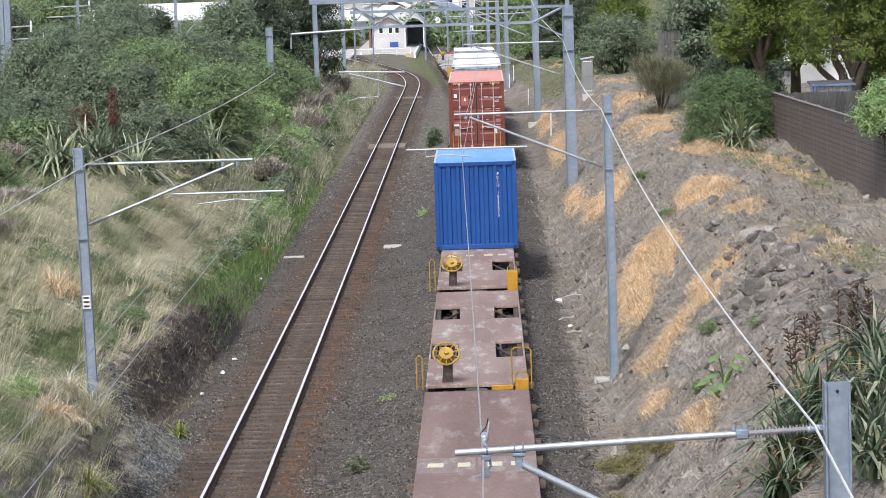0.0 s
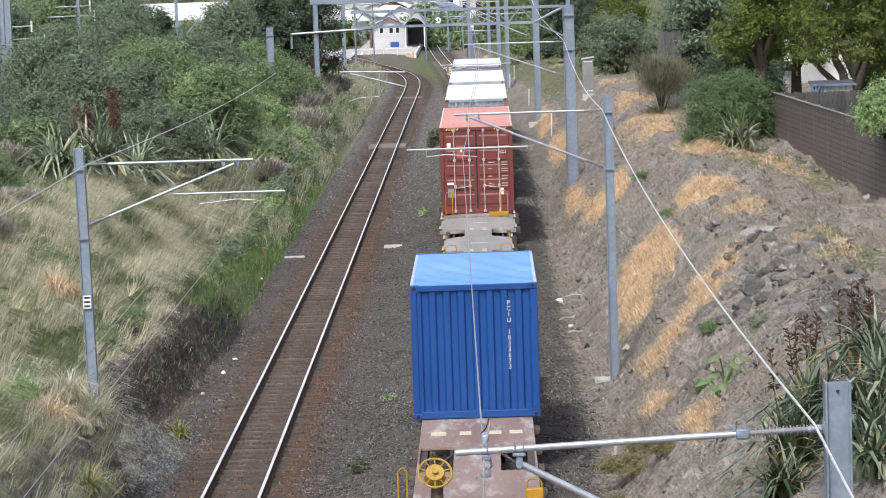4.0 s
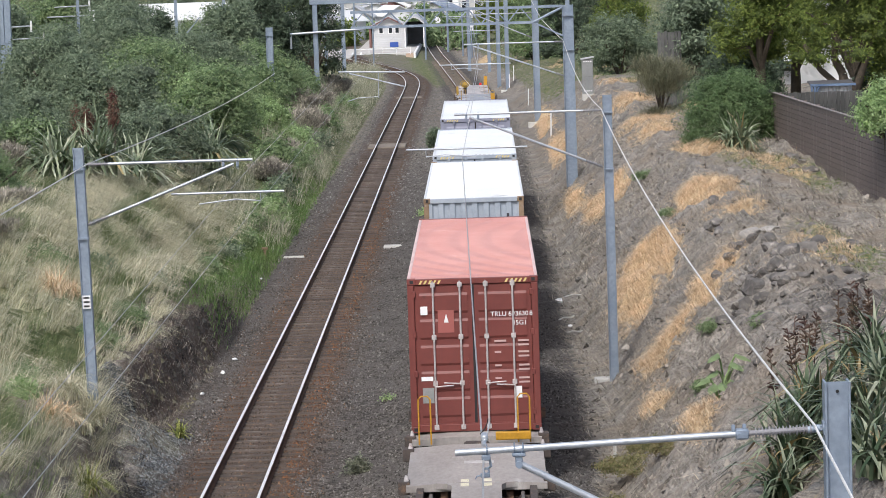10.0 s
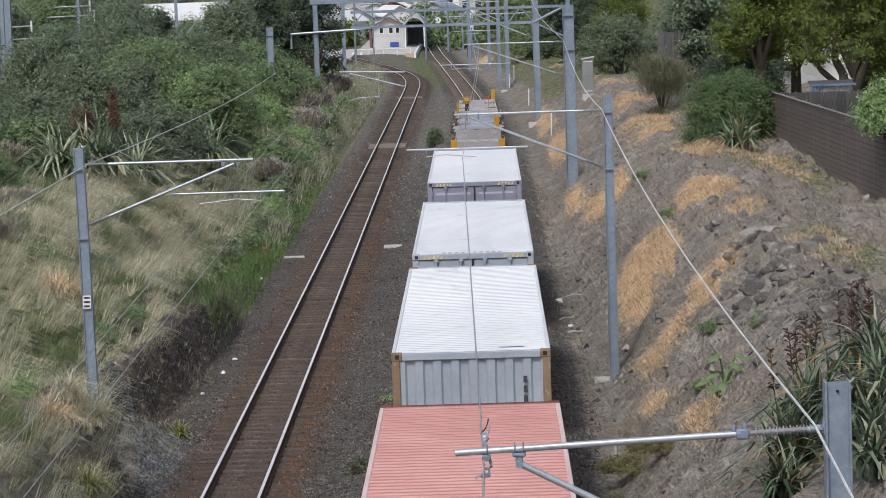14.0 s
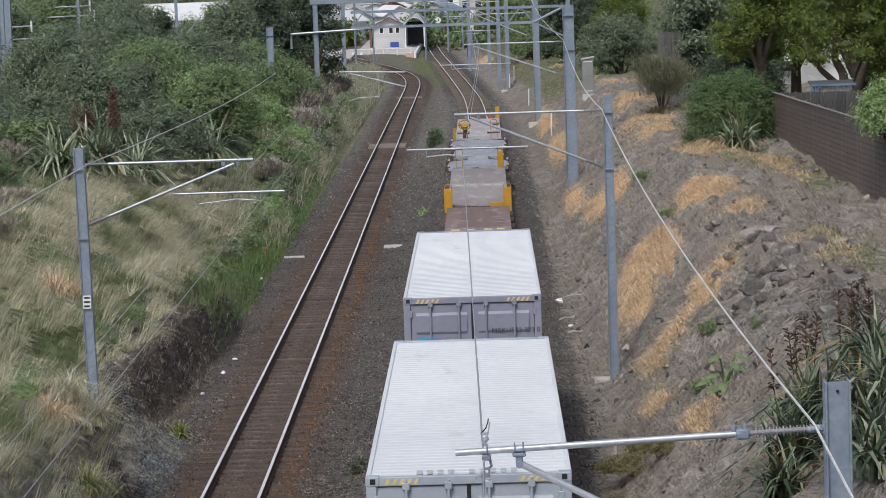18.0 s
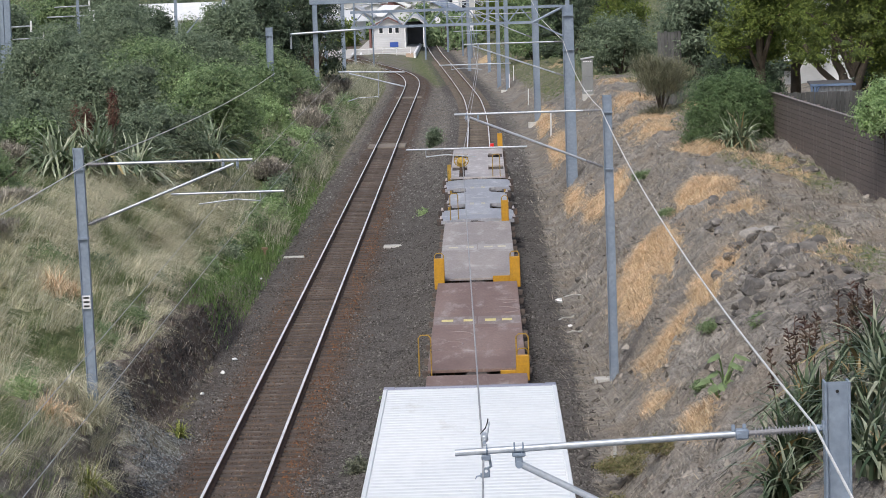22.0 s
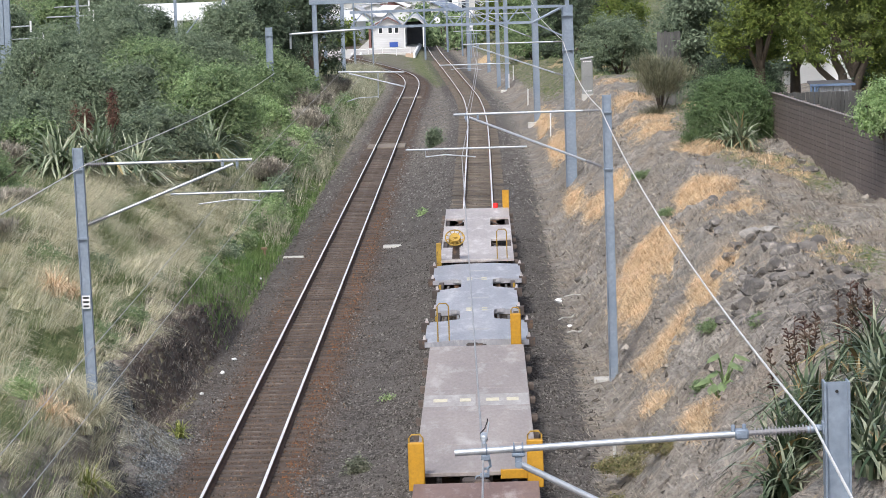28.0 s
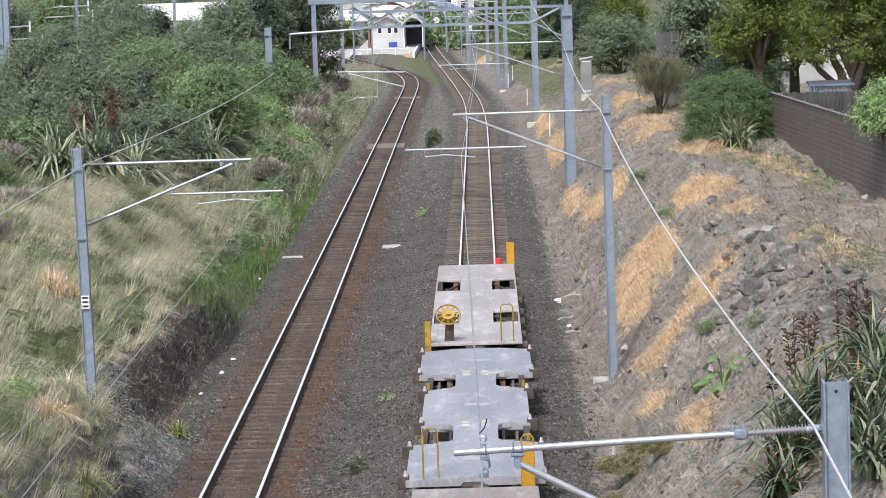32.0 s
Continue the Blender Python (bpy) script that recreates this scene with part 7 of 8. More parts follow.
# ---- the station and the town beyond ----
def set_back(root, k=1.068):
    """Moves a thing away from the eye's place by k, and enlarges it as much."""
    e = Vector((0.384, 0.0, 10.079))
    root.matrix_basis = Matrix.Translation(e) @ Matrix.Scale(k, 4) @ Matrix.Translation(-e) @ root.matrix_basis


def station():
    x, y = -8.9, 306.0
    z = -0.74
    root = house("station_building", x, y, z, 3.3, 6.0, 2.2, 0.8, WALL_BOARD, ROOF_GREY, "small white station building with dark red trim", 0,
                 ((-0.75, 1.5, 0.34, 0.5), (0.2, 1.5, 0.34, 0.5), (0.85, 1.5, 0.34, 0.5)))
    part("trim", Shape().box(-1.95, -1.72, -3.1, 3.0, -0.4, 2.2), TRIM_RED, root, "dark red corner boarding")
    part("bargeboard", Shape().tube((-1.85, -3.3, 2.12), (0, -3.3, 3.05), 0.09, 4).tube((1.85, -3.3, 2.12), (0, -3.3, 3.05), 0.09, 4), TRIM_RED, root, "dark red bargeboard")
    part("sign", Shape().box(0.1, 0.95, -3.35, -3.28, 0.05, 0.6), BLUE_SIGN, root, "blue sign panel")
    set_back(root)
    root = thing("station_canopy", -6.3, 306.0, -0.23, "dark open station canopy beside the building", "canopy")
    set_back(root)
    arch = [(-1.05 + 2.1 * k / 8, 1.75 + 0.75 * math.sin(math.pi * k / 8)) for k in range(9)]
    part("roof", Shape().prism(arch + [(x * 1.06, z + 0.13) for x, z in arch[::-1]], "y", -6, 6), ROOF_GREY, root, "pale barrel roof")
    part("back_wall", Shape().box(-1.0, 1.0, 3.0, 3.2, -0.4, 1.9), ROOF_DARK, root)
    for yy in (-5.8, -2, 2):
        for xx in (-0.95, 0.9):
            part("post", Shape().box(xx, xx + 0.1, yy, yy + 0.1, -0.4, 1.8), WALL_WHITE, root, "white canopy post")
    root = thing("platform", -8.4, 290.0, -1.4, "pale paved station platform with an orange ramp", "platform", kind="structure")
    set_back(root)
    part("platform_body", Shape().box(-3.4, 2.34, -2, 40, -0.4, 0.75), PAVING, root)
    part("ramp", Shape().prism([(-14, -0.3), (-4, 0.72), (-4, -0.4)], "x", -3.3, -2.75), ORANGE_PAVING, root, "orange paved ramp")
    for xa in (-3.5, -2.7):
        part("ramp_kerb", Shape().prism([(-14.2, -0.35), (-14.2, -0.1), (-4, 0.95), (-4, -0.4)], "x", xa, xa + 0.16), WHITEISH, root, "white ramp edge")
    part("kerb", Shape().box(2.35, 2.55, -6, 30, 0.3, 0.82), WHITEISH, root, "white platform edge")
    part("end_ramp", Shape().prism([(-8, -0.3), (-4, 0.72), (-4, -0.4)], "x", 1.6, 2.3), ORANGE_PAVING, root, "sandy paved platform end")
    for i in range(5):
        part("rail_post", Shape().box(-3.2 + i * 1.3, -3.14 + i * 1.3, -4.3, -4.24, -0.4, 1.3), WHITEISH, root, "white railing post")
    part("handrail", Shape().box(-3.2, 2.1, -4.3, -4.24, 1.2, 1.27), WHITEISH, root, "white handrail")
    part("handrail", Shape().box(-3.2, 2.1, -4.3, -4.24, 0.75, 0.81), WHITEISH, root)


station()


def round_sign(x, y, h, r, label):
    root = thing("platform_sign", x, y, gz(x, y), label, "sign", "signs by the platform")
    part("post", Shape().tube((0, 0, -0.2), (0, 0, h), 0.05, 6), GALV, root)
    part("board", Shape().tube((0, -0.08, h), (0, -0.04, h), r, 18), WHITEISH, root, "blank white disc")


round_sign(-4.7, 352.0, 2.5, 0.36, "white disc sign on a post beside the line")
for x, y, h, r in ((-3.57, 335, 2.5, 0.1), (-2.52, 327, 2.8, 0.1), (-1.04, 307, 2.7, 0.17), (-4.1, 341, 2.2, 0.09)):
    solid("timber_post", Shape().tube((0, 0, -0.3), (0, 0, h), r, 7, r * 0.8), BARK, "dark weathered timber post beside the curve", "post", "timber posts", at=pose(x, y, gz(x, y)))
solid("forecourt", Shape().box(-6, 6, -12, 12, -0.3, 0.06), PAVING, "pale paved station forecourt", "paving", kind="structure", at=pose(-18.5, 308, gz(-18.5, 308)))


def signal(x, y, h):
    root = thing("rail_signal", x, y, gz(x, y), "slim signal post with white-backed heads", "signal")
    part("post", Shape().tube((0, 0, -0.3), (0, 0, h), 0.07, 8), GALV, root)
    for z in (h - 0.35, h - 1.6):
        part("signal_head", Shape().tube((0, -0.16, z), (0, 0.1, z), 0.25, 14).box(-0.2, 0.2, -0.05, 0.1, z - 0.55, z, 0.03), WHITEISH, root, "white signal head")
    part("ladder", Shape().box(0.2, 0.24, 0.0, 0.04, 0, h - 1.2).box(0.5, 0.54, 0.0, 0.04, 0, h - 1.2), GALV, root)


signal(-0.65, 300.0, 4.85)
rng_t = random.Random(11)
TOWN = ((-17.5, 338, 4, WALL_STATION, ROOF_GREY), (-20.5, 330, 5, WALL_STATION, ROOF_GREY), (-24.5, 345, 4, WALL_PALE, ROOF_DARK), (-14.5, 362, 4, WALL_PALE, ROOF_GREY), (-22.0, 392, 5, WALL_PALE, ROOF_DARK), (-12.5, 410, 5, TRIM_RED, ROOF_GREY),
        (-5.0, 395, 5, WALL_PALE, ROOF_BLUE), (-17.0, 435, 6, WALL_PALE, ROOF_BLUE), (-8.5, 450, 6, WALL_PALE, ROOF_GREY), (-25.0, 460, 6, TRIM_RED, ROOF_DARK),
        (1.0, 440, 6, WALL_PALE, ROOF_GREY), (-13.0, 480, 6, WALL_PALE, ROOF_DARK), (-3.0, 490, 6, WALL_PALE, ROOF_GREY), (-22.0, 500, 6, WALL_PALE, ROOF_GREY))
for i, (x, y, w, wl_m, rf_m) in enumerate(TOWN):
    house("house", x, y, gz(x, y), w, 6.0, 2.6, 1.2, wl_m, rf_m, "small distant house beyond the station", rng_t.uniform(-25, 25),
          tuple((-w / 3 + k * w / 3, 0.9, 0.9, 1.1) for k in range(3)))
for i, (x, y, w, wl_m, rf_m) in enumerate(((-17.9, 372, 4.2, WALL_WHITE, ROOF_DARK), (-15.6, 352, 3.4, WALL_WHITE, WHITEISH), (-19.5, 352, 3.6, WALL_WHITE, ROOF_GREY),
                                             (-10.5, 372, 4.0, WALL_WHITE, WHITEISH), (-13.5, 392, 5.0, WALL_WHITE, ROOF_GREY), (-20.5, 412, 5.0, WALL_WHITE, WHITEISH),
                                             (-6.5, 420, 5.0, WALL_WHITE, WHITEISH), (-10.0, 430, 5.0, WALL_WHITE, ROOF_GREY), (-16.0, 455, 6.0, WALL_WHITE, WHITEISH),
                                             (-1.5, 465, 6.0, WALL_WHITE, ROOF_GREY), (-20.0, 475, 6.0, WALL_WHITE, WHITEISH), (-5.0, 510, 7.0, WALL_WHITE, WHITEISH), (-12.5, 525, 7.0, WALL_WHITE, WHITEISH))):
    house("house", x, y, gz(x, y), w, 6.0, 2.4, 1.1, wl_m, rf_m, "small white distant house beyond the station", rng_t.uniform(-20, 20),
          tuple((-w / 3 + k * w / 3, 0.8, 0.8, 1.1) for k in range(3)))
for i in range(46):
    x, y = rng_t.uniform(-30, 8), rng_t.uniform(322, 500)
    bush(x, y, rng_t.uniform(2, 4.5), 4, rng_t.uniform(1.4, 3.4), (LEAF_MID, LEAF_YELLOW, LEAF_FRESH)[i % 3], 1200 + i, "green garden tree among the distant houses", leaves=1100, size=0.13, n=6, name="garden_tree")
for i, (x, y, h, r) in enumerate(((-11.4, 282, 7.5, 0.1), (-13.8, 276, 7.0, 0.1), (-5.2, 300, 8.0, 0.1), (-3.2, 320, 8.0, 0.12), (-1.6, 311, 4.5, 0.09), (-9.0, 262, 6.5, 0.07))):
    root = thing("line_pole", x, y, gz(x, y), "slim grey line pole near the station", "pole", "poles near the station")
    part("post", Shape().tube((0, 0, -0.3), (0, 0, h), r, 8, r * 0.8), GALV, root)
    part("arm", Shape().tube((-1.2, 0, h - 0.5), (1.4, 0, h - 0.4), 0.045, 6), TUBE, root)


def portal(y, xa, xb, zt, depth, label):
    """A lattice gantry across the tracks."""
    root = thing("gantry", xa, y, 0, label, "gantry", "gantries")
    for x in (0, xb - xa):
        part("post", mast_shape(zt + 0.4, 0.3, 0.26, gz(xa + x, y) - 0.5), GALV, root).location = (x, 0, 0)
    for z in (zt, zt - depth):
        part("chord", Shape().box(0, xb - xa, -0.05, 0.05, z - 0.05, z + 0.05), GALV, root)
    k = 16
    for i in range(k):
        a, b = (xb - xa) * i / k, (xb - xa) * (i + 1) / k
        part("lattice_bar", Shape().tube((a, 0, zt if i % 2 else zt - depth), (b, 0, zt - depth if i % 2 else zt), 0.03, 5), GALV, root)


portal(232.0, -10.2, 1.6, 6.6, 0.7, "grey lattice gantry across the curve")
portal(270.0, -13.5, -0.8, 6.2, 0.7, "distant grey lattice gantry before the station")


def tube_portal():
    """A beam across both tracks on the far side of the lattice boom."""
    root = thing("gantry", -9.75, 185.3, 0, "grey steel beam gantry across both tracks", "gantry", "gantries")
    part("post", mast_shape(6.6, 0.29, 0.26, gz(-9.75, 185) - 0.5), GALV, root)
    part("beam", Shape().box(-0.3, 11.6, -0.12, 0.12, 6.25, 6.55, 0.01), GALV, root, "thick grey box beam")
    part("tube_arm", Shape().tube((-1.55, -0.2, 4.5), (3.0, -0.2, 4.68), 0.07, 10), TUBE, root, "bright galvanised tube")
    part("tube_drop", Shape().tube((-1.5, -0.2, 4.5), (-1.5, -0.2, 3.6), 0.07, 10), TUBE, root)


tube_portal()
house("warehouse", -26.6, 262.0, gz(-26, 262), 14, 14, 4.5, 1.2, WALL_WHITE, WHITEISH, "large white warehouse beyond the grassy bank", 90)
root = thing("gantry", -24.5, 214, gz(-24.5, 214), "grey steel gantry in the yard", "gantry", "gantries")
for x in (0.0, 3.4, 6.8):
    part("post", Shape().box(x - 0.1, x + 0.1, -0.1, 0.1, -0.3, 7.2), GALV, root)
part("beam", Shape().box(-1.5, 8.2, -0.1, 0.1, 5.4, 5.62), GALV, root)
for i in range(8):
    part("lattice_bar", Shape().tube((i * 1.0, 0, 5.6), (i * 1.0 + 0.9, 0, 7.0), 0.04, 5), GALV, root)


def yard_mast(x, y, h, w, arms, label):
    root = thing("yard_mast", x, y, gz(x, y), label, "mast", "masts in the yard")
    part("post", mast_shape(h, w, w * 0.9), GALV, root)
    for xa, xb, z in arms:
        part("arm", Shape().tube((xa, 0, z), (xb, 0, z + 0.05), 0.035, 6), TUBE, root, "bright galvanised tube")
        part("insulator", Shape().tube((xb, 0, z - 0.25), (xb, 0, z + 0.3), 0.05, 8), WHITEISH, root, "white post insulator")
    return root


yard_mast(-22.55, 147.0, 6.0, 0.34, ((0.1, 2.3, 2.2), (0.1, 0.9, 2.25)), "thick grey steel mast in the yard on the bank")
yard_mast(-23.1, 149.0, 6.4, 0.34, ((0.1, 2.0, 3.3), (0.1, 1.4, 3.9)), "thick grey steel mast in the yard on the bank")
yard_mast(-20.3, 156.0, 5.4, 0.14, ((-1.6, 0.8, 4.2), (-1.2, 0.6, 4.7)), "slim grey steel mast in the yard on the bank")


def yard_shed():
    x, y = -21.5, 152.0
    root = thing("yard_shed", x, y, gz(x, y), "small dark grey shed in the yard", "shed")
    part("wall", Shape().box(-1.0, 1.0, -1, 1, -0.5, 1.95), ROOF_DARK, root)
    part("roof", Shape().prism([(-1.15, 1.9), (1.15, 1.9), (1.15, 1.98), (-0.1, 2.55), (-1.15, 2.3)], "y", -1.15, 1.15), ROOF_DARK, root, "dark pitched sheet roof")


yard_shed()

# ---- loose covers ----


def scatter(rng, n, x0, x1, y0, y1, keep):
    x, y = rng.uniform(x0, x1, n), rng.uniform(y0, y1, n)
    k = rng.uniform(0, 1, n) < keep(x, y)
    x, y = x[k], y[k]
    return np.stack([x, y, ground_z(x, y) - 0.02], 1)


SCRUB = foliage("grey_scrub", [(0.18, 0.195, 0.12), (0.33, 0.335, 0.235), (0.49, 0.475, 0.36), (0.63, 0.605, 0.49)], 0.7, 0.25, 0.3, (0.17, 0.195, 0.10), 0.5)


def long_grass():
    rng = np.random.default_rng(21)

    def left_of(x, y):
        s = x_left(y) - x
        edge = np.interp(y, (0, 57.6, 59.8, 66, 70, 80, 86, 100, 112), (1.95, 1.95, 3.1, 3.3, 2.9, 3.0, 3.5, 3.7, 3.0)) + 0.2 * np.sin(y * 0.9) + 0.15 * np.sin(y * 2.3)
        clump = 0.55 + 0.45 * np.sin(x * 2.1 + y * 0.4) * np.sin(y * 0.8 - x)
        return smooth_step(edge, edge + 0.5, s) * smooth_step(11.5, 8.5, s) * smooth_step(-0.1, 0.5, clump) * smooth_step(128, 100, y)

    tufts = scatter(rng, 6200, -16.5, -6.8, 40, 128, left_of)
    dry_bank = scatter(rng, 1300, -12.6, -8.0, 78, 112, lambda x, y: smooth_step(3.3, 3.9, x_left(y) - x) * 0.8)
    tufts = np.concatenate([tufts, dry_bank])
    k = rng.integers(18, 42, len(tufts))
    idx = np.repeat(np.arange(len(tufts)), k)
    n = len(idx)
    ang, rad = rng.uniform(0, 6.28, n), rng.uniform(0, 1, n) ** 0.7 * 0.20
    base = tufts[idx] + np.stack([np.cos(ang) * rad, np.sin(ang) * rad, np.zeros(n)], 1)
    tall = rng.uniform(0.4, 1.2, len(tufts)) * (1 - 0.25 * smooth_step(90, 120, tufts[:, 1]))
    sway = rng.normal(-0.12, 0.42, len(tufts))
    heading = np.arctan2(np.sin(ang) * 0.45 + np.sin(sway[idx]), np.cos(ang) * 0.45 + np.cos(sway[idx]))
    green = (np.sin(tufts[:, 0] * 1.7 + tufts[:, 1] * 0.6) * np.sin(tufts[:, 1] * 0.45 - tufts[:, 0] * 0.8) + rng.normal(0, 0.35, len(tufts)) > 0.38)[idx]
    high = tall[idx] * rng.uniform(0.6, 1.1, n) * np.where(green, 0.75, 1.0)
    thick, bend = rng.uniform(0.009, 0.02, n) * base[:, 1] / 62, rng.uniform(0.3, 1.25, n)
    g_v, g_f = blades(rng, base[green], high[green], thick[green], bend[green] * 0.8, heading[green], droop=0.6, segs=2)
    stuff("long_green_grass", g_v, g_f, REEDS_GREEN, "long darker green grass among the dry grass", "grass")
    dry = ~green
    v, f = blades(rng, base[dry], high[dry], thick[dry], bend[dry], heading[dry], droop=0.9, segs=2)
    far = scatter(rng, 5000, -14.0, -6.6, 104, 262, lambda x, y: (0.25 + 0.75 * smooth_step(-0.2, 0.4, np.sin(y * 0.17 + x * 0.5) + 0.4 * np.sin(y * 0.41 - x))) * smooth_step(2.1, 2.7, x_left(y) - x) * smooth_step(6.2, 4.4, x_left(y) - x) * (1 - 0.45 * smooth_step(150, 104, y)))
    k2 = rng.integers(12, 26, len(far))
    i2 = np.repeat(np.arange(len(far)), k2)
    m = len(i2)
    a2 = rng.uniform(0, 6.28, m)
    b2 = far[i2] + np.stack([np.cos(a2) * 0.2, np.sin(a2) * 0.2, np.zeros(m)], 1)
    h2 = rng.uniform(0.7, 1.5, len(far))[i2] * rng.uniform(0.7, 1.1, m)
    v2, f2 = blades(rng, b2, h2, rng.uniform(0.014, 0.03, m), rng.uniform(0.15, 0.9, m), rng.normal(-0.1, 1.0, m), droop=0.7, segs=2)
    stuff("tall_scrub", v2, f2, SCRUB, "tall grey-green grass and scrub above the track", "grass")
    stuff("long_grass", v, f, REEDS, "long pale dry grass bending over the bank", "grass")
    base = scatter(rng, 60000, -10, -6.6, 78, 150, lambda x, y: smooth_step(1.85, 2.3, x_left(y) - x) * smooth_step(4.4, 3.4, x_left(y) - x) * np.clip(0.9 - smooth_step(108, 150, y), 0.25, 1))
    n = len(base)
    v, f = blades(rng, base, rng.uniform(0.15, 0.45, n), rng.uniform(0.016, 0.032, n), rng.uniform(0.1, 0.9, n), rng.uniform(0, 6.28, n), segs=2)
    stuff("green_grass", v, f, GREEN_GRASS, "short green grass along the foot of the bank", "grass")
    base = scatter(rng, 15000, -9, -6.4, 48, 92, lambda x, y: smooth_step(1.9, 2.3, x_left(y) - x) * smooth_step(3.6, 2.8, x_left(y) - x) * 0.5)
    n = len(base)
    v, f = blades(rng, base, rng.uniform(0.2, 0.7, n), rng.uniform(0.008, 0.016, n), rng.uniform(0.8, 1.6, n), rng.normal(-0.3, 0.9, n), droop=0.8)
    stuff("dead_roots", v, f, ROOTS, "grey dead roots hanging over the earth face", "dead grass")


def straw_cover():
    rng = np.random.default_rng(22)

    def dry(x, y):
        return smooth_step(0.25, 0.8, zones(x, y)[2] + 0.22 * np.sin(x * 5.3 + y * 1.1) * np.sin(y * 2.7 - x * 3.1) + 0.15 * np.sin(y * 6.1 + x * 9.0))

    base = scatter(rng, 640000, 3.0, 10.5, 48, 165, dry)
    n = len(base)
    v, f = blades(rng, base, rng.uniform(0.12, 0.42, n), rng.uniform(0.006, 0.014, n), rng.uniform(0.6, 1.7, n), rng.normal(3.6, 1.1, n), droop=0.5, segs=2)
    stuff("dry_straw", v, f, STRAW, "matted pale orange dry straw on the cutting slope", "dry grass")

    def green(x, y):
        return 0.8 * smooth_step(0.25, 0.6, zones(x, y)[1])

    base = scatter(rng, 80000, 4.5, 14, 45, 190, green)
    n = len(base)
    v, f = blades(rng, base, rng.uniform(0.06, 0.2, n), rng.uniform(0.015, 0.03, n), rng.uniform(0.2, 1.2, n), rng.uniform(0, 6.28, n), segs=2)
    stuff("weeds", v, f, GREEN_GRASS, "low green weeds on the bank top", "weeds")


STONE_TONES = foliage("ballast_stones", [(0.024, 0.022, 0.02), (0.06, 0.055, 0.049), (0.096, 0.088, 0.08), (0.14, 0.13, 0.12), (0.23, 0.218, 0.203)], 0.95, 0.0, 0.4, (0.10, 0.085, 0.075), 0.4)
STONE_PALE = foliage("pale_ballast_stones", [(0.07, 0.066, 0.061), (0.125, 0.118, 0.11), (0.17, 0.163, 0.154), (0.25, 0.243, 0.232)], 0.95, 0.0, 0.4, (0.13, 0.115, 0.10), 0.4)
STONE_RUST = foliage("rusty_ballast_stones", [(0.05, 0.041, 0.034), (0.09, 0.07, 0.056), (0.18, 0.12, 0.08)], 0.95, 0.0, 0.4, (0.09, 0.07, 0.058), 0.5)
STONE_ORANGE = foliage("orange_ballast_stones", [(0.07, 0.04, 0.026), (0.14, 0.068, 0.034), (0.23, 0.115, 0.055)], 0.95, 0.0, 0.7, (0.09, 0.07, 0.058), 0.7)
STONE_BLUE = foliage("fresh_gravel_stones", [(0.04, 0.044, 0.047), (0.10, 0.108, 0.113), (0.20, 0.212, 0.218)], 0.9, 0.0)
EARTH_TONES = foliage("dark_earth", [(0.03, 0.028, 0.026), (0.055, 0.051, 0.047), (0.085, 0.08, 0.074)], 0.95, 0.0)
CLOD_TONES = foliage("soil_clods", [(0.035, 0.031, 0.027), (0.10, 0.09, 0.078), (0.20, 0.18, 0.155), (0.33, 0.30, 0.26)], 0.95, 0.0, 0.4, (0.2, 0.16, 0.13), 0.4)


def pebbles(rng, base, size):
    """Rough little stones, four faces each, bedded in the ground."""
    n = len(base)
    d = np.array([(1, 0, -0.25), (0, 1, -0.25), (-1, 0, -0.25), (0, -1, -0.25), (0, 0, 0.9)], float)
    yaw = rng.uniform(0, 6.28, n)
    c, s = np.cos(yaw)[:, None], np.sin(yaw)[:, None]
    turned = np.stack([d[:, 0] * c - d[:, 1] * s, d[:, 0] * s + d[:, 1] * c, np.broadcast_to(d[:, 2], (n, 5))], -1)
    v = base[:, None] + turned * size[:, None, None] * rng.uniform(0.6, 1.25, (n, 5, 1)) + rng.normal(0, 0.22, (n, 5, 3)) * size[:, None, None]
    t = np.array([(0, 1, 4), (1, 2, 4), (2, 3, 4), (3, 0, 4)])
    return v.reshape(-1, 3), (np.arange(n)[:, None, None] * 5 + t[None]).reshape(-1, 3)


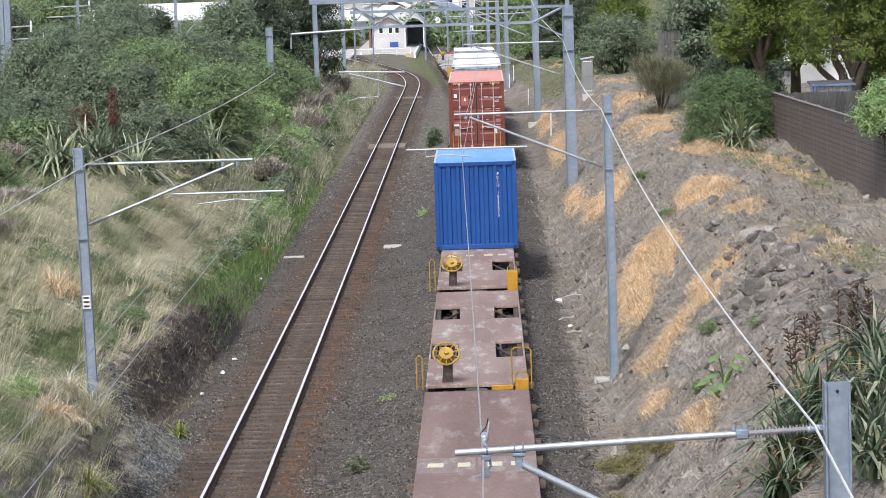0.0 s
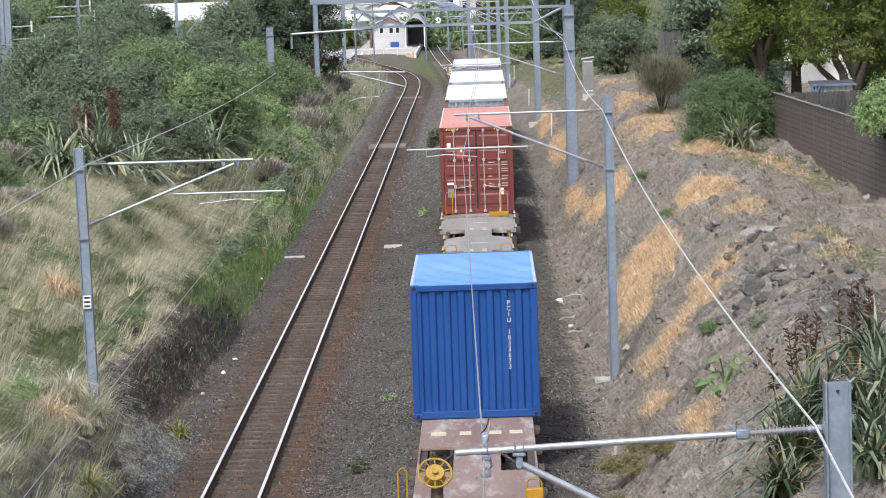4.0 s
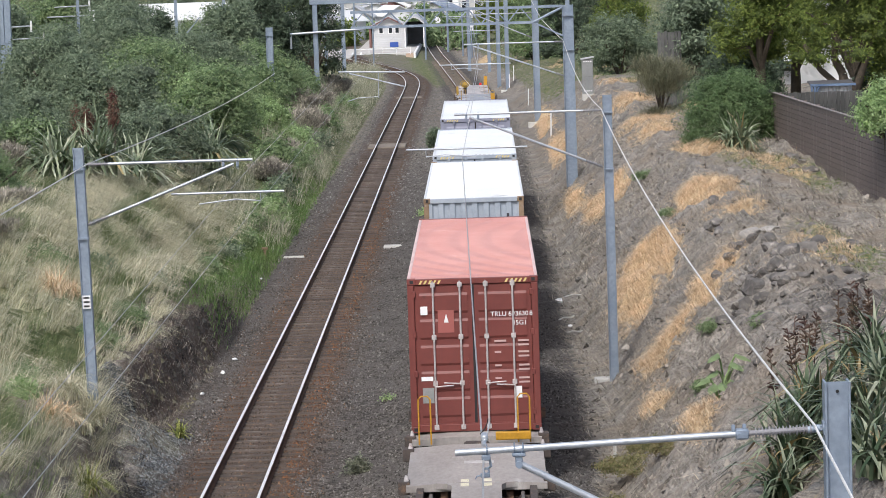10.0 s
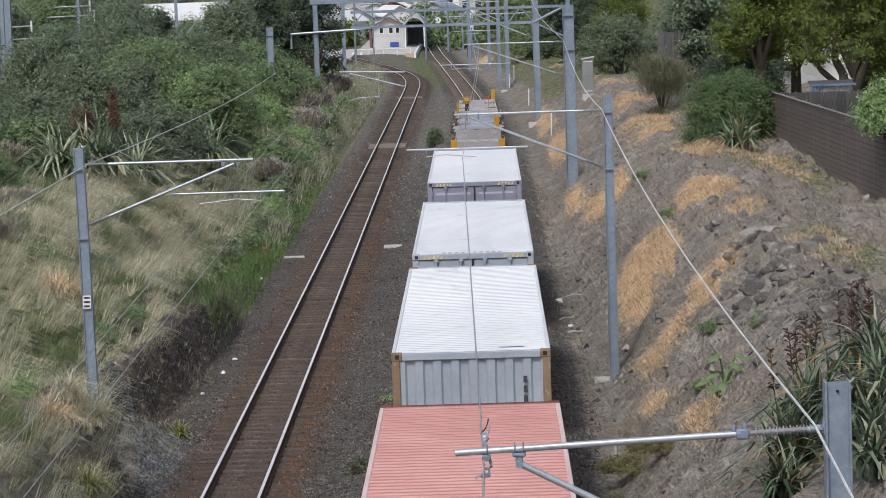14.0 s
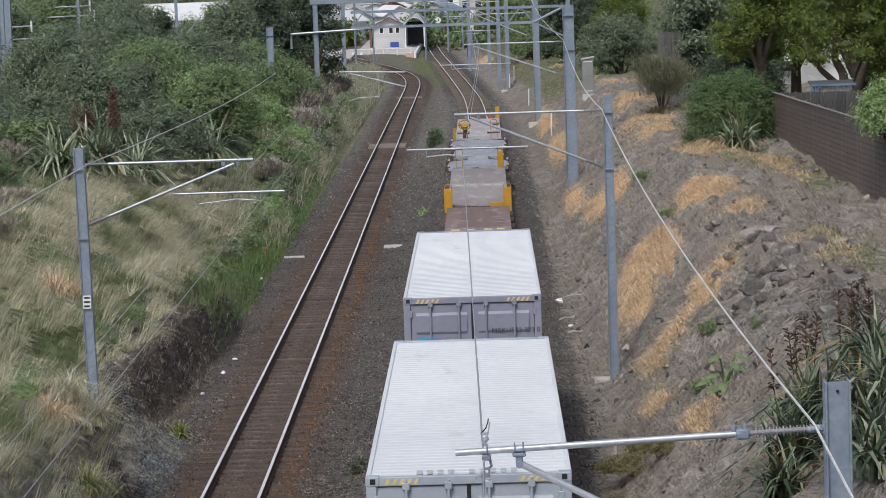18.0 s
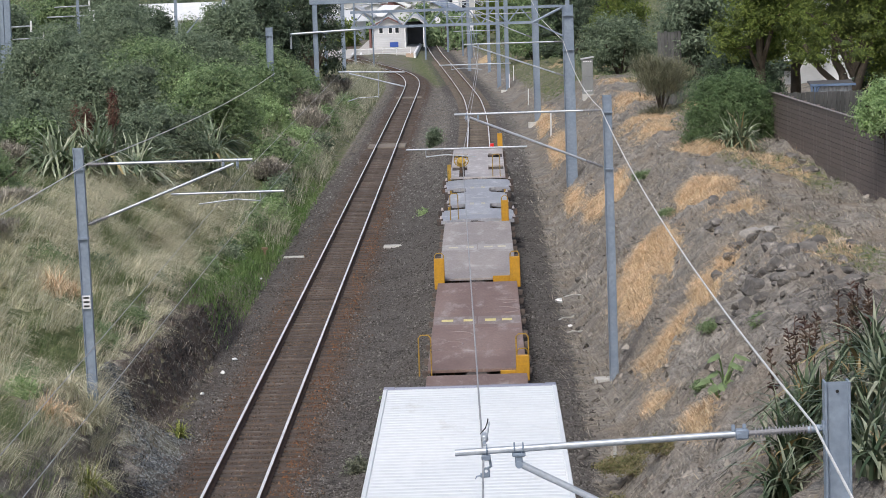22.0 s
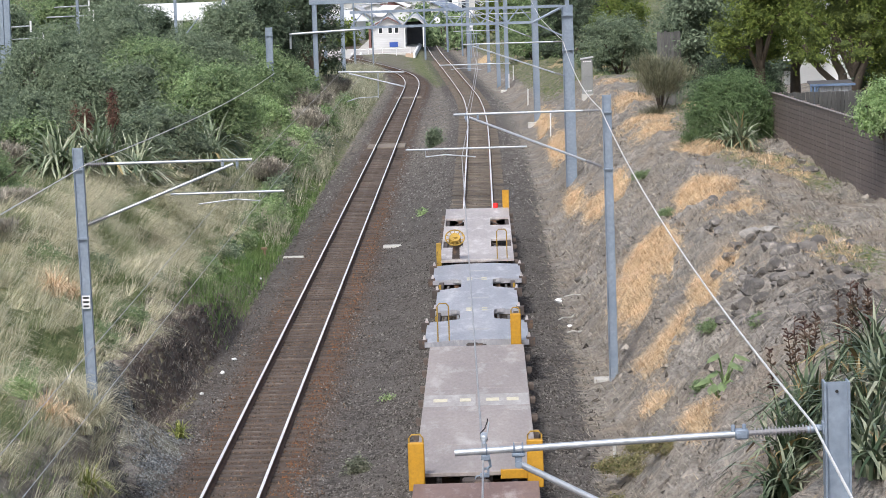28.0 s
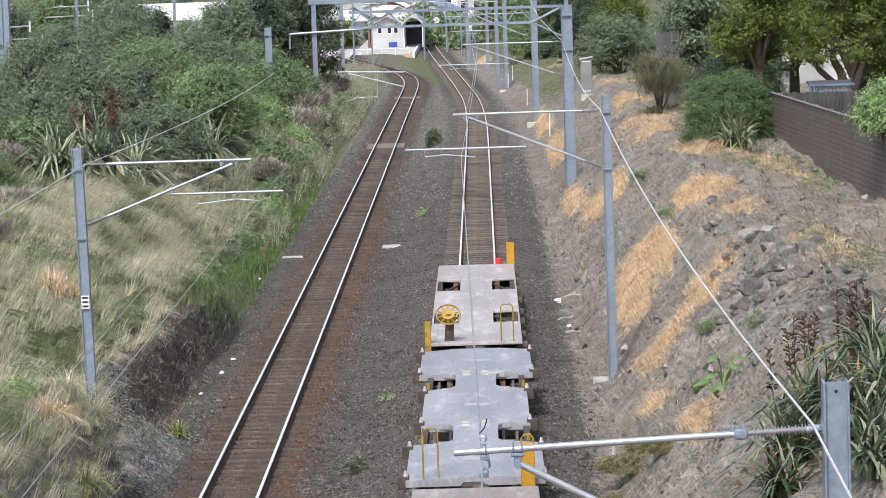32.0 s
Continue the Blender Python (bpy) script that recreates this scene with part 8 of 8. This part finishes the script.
def stone_cover():
    rng = np.random.default_rng(31)

    def bed(x, y):
        r, l = x - x_right(y), x_left(y) - x
        return smooth_step(2.8, 2.1, r) * smooth_step(2.3, 1.9, l) * smooth_step(0.75, 1.15, np.abs(l)) * (0.12 + 0.88 * smooth_step(120, 56, y))

    base = scatter(rng, 190000, -7.4, 3.6, 48, 150, bed)
    v, f = pebbles(rng, base + [0, 0, 0.015], rng.uniform(0.018, 0.042, len(base)))
    stuff("ballast_stones", v, f, STONE_TONES, "angular grey-brown ballast stones", "ballast")
    def far_bed(x, y):
        r, l = x - smooth_line(x_right, y), smooth_line(x_left, y) - x
        return smooth_step(2.6, 2.0, r) * smooth_step(2.0, 1.6, l) * smooth_step(0.9, 1.2, np.abs(l)) * smooth_step(0.9, 1.2, np.abs(r)) * smooth_step(104, 125, y) * smooth_step(235, 190, y)

    base = scatter(rng, 26000, -7.4, 3.6, 104, 235, far_bed)
    v, f = pebbles(rng, base + [0, 0, 0.02], rng.uniform(0.025, 0.06, len(base)))
    stuff("far_ballast", v, f, STONE_PALE, "pale grey ballast between the far tracks", "ballast")
    base = scatter(rng, 52000, -6.6, -2.8, 48, 130, lambda x, y: gauss(x, x_left(y), 1.2) * smooth_step(140, 70, y))
    v, f = pebbles(rng, base + [0, 0, 0.015], rng.uniform(0.02, 0.045, len(base)))
    stuff("rusty_ballast", v, f, STONE_RUST, "rust-stained ballast between the sleepers", "ballast")
    base = scatter(rng, 40000, -6.6, -2.8, 48, 135, lambda x, y: gauss(np.abs(x - x_left(y)), 0.95, 0.2) * (0.2 + 0.8 * smooth_step(0, 0.5, x - x_left(y))) * smooth_step(150, 60, y))
    v, f = pebbles(rng, base + [0, 0, 0.035], rng.uniform(0.016, 0.036, len(base)))
    stuff("orange_ballast", v, f, STONE_ORANGE, "orange rust-stained ballast along the sleeper ends", "ballast")
    base = scatter(rng, 22000, -8.4, -5.9, 56, 69, lambda x, y: smooth_step(0.35, 0.6, gauss(x, -7.3, 0.75) * gauss(y, 62.0, 2.6)))
    v, f = pebbles(rng, base + [0, 0, 0.03], rng.uniform(0.02, 0.045, len(base)))
    fan = scatter(rng, 34000, -7.9, -5.6, 50, 67, lambda x, y: smooth_step(-0.25, 0.15, x + 7.75 - (64.0 - y) * 0.235) * smooth_step(1.35, 1.75, x_left(y) - x) * smooth_step(65, 63.5, y))
    v2, f2 = pebbles(rng, fan + [0, 0, 0.02], rng.uniform(0.02, 0.046, len(fan)))
    v, f = np.concatenate([v, v2]), np.concatenate([f, f2 + len(v)])
    stuff("gravel_heap", v, f, STONE_BLUE, "heap of fresh blue-grey gravel", "gravel")

    def slope(x, y):
        r = x - x_right(y)
        return smooth_step(1.9, 2.7, r) * (1 - 0.8 * smooth_step(0.4, 0.7, zones(x, y)[2])) * smooth_step(150, 60, y)

    base = scatter(rng, 24000, 1.8, 12, 46, 130, slope)
    v, f = pebbles(rng, base + [0, 0, 0.015], 0.018 + 0.10 * rng.uniform(0, 1, len(base)) ** 9)
    stuff("soil_clods", v, f, CLOD_TONES, "clods and stones on the bare bank", "soil")
    base = scatter(rng, 16000, -8.4, -6.3, 58.5, 95, lambda x, y: smooth_step(1.8, 2.1, x_left(y) - x) * smooth_step(3.2, 2.6, x_left(y) - x))
    v, f = pebbles(rng, base, 0.018 + 0.075 * rng.uniform(0, 1, len(base)) ** 5)
    stuff("earth_face", v, f, EARTH_TONES, "crumbling dark earth on the cut face", "soil")

    base = scatter(rng, 46000, 2.0, 12, 46, 140, slope)
    n = len(base)
    v, f = blades(rng, base + [0, 0, 0.03], rng.uniform(0.1, 0.45, n), rng.uniform(0.007, 0.014, n) * base[:, 1] / 65, rng.uniform(1.0, 1.6, n), rng.normal(3.4, 1.0, n), droop=0.2, segs=2)
    stuff("dead_twigs", v, f, DEAD, "grey dead twigs strewn over the slope", "dead grass")


long_grass()
straw_cover()
stone_cover()


def travelled(t):
    """How far the train has come since the start."""
    q = t / 32.0
    return 256.50 * q - 20.73 * q ** 2 - 64.52 * q ** 3 + 24.61 * q ** 4 + 3.47 * q ** 5


def motions():
    """The train rolls towards the camera and slows a little."""
    for ob, mid, near in RIDERS:
        z = ob.matrix_basis.translation.z
        rows = []
        for t in [k * 0.5 for k in range(65)]:
            s = travelled(t)
            y0, ym = near - s, mid - s
            half = mid - near
            xa, xb = float(smooth_line(x_right, ym - half * 0.7)), float(smooth_line(x_right, ym + half * 0.7))
            turn = math.atan2(xb - xa, half * 1.4)
            xm = (xa + xb) / 2
            za, zb = float(z_right(ym - half * 0.7)), float(z_right(ym + half * 0.7))
            tilt = math.atan2(zb - za, half * 1.4)
            turned = Matrix.Rotation(-turn, 4, "Z") @ Matrix.Rotation(tilt, 4, "X")
            rows.append((t, Matrix.Translation((xm, ym, (za + zb) / 2)) @ turned @ Matrix.Translation((0, -half, z))))
        walk(ob, rows)


motions()
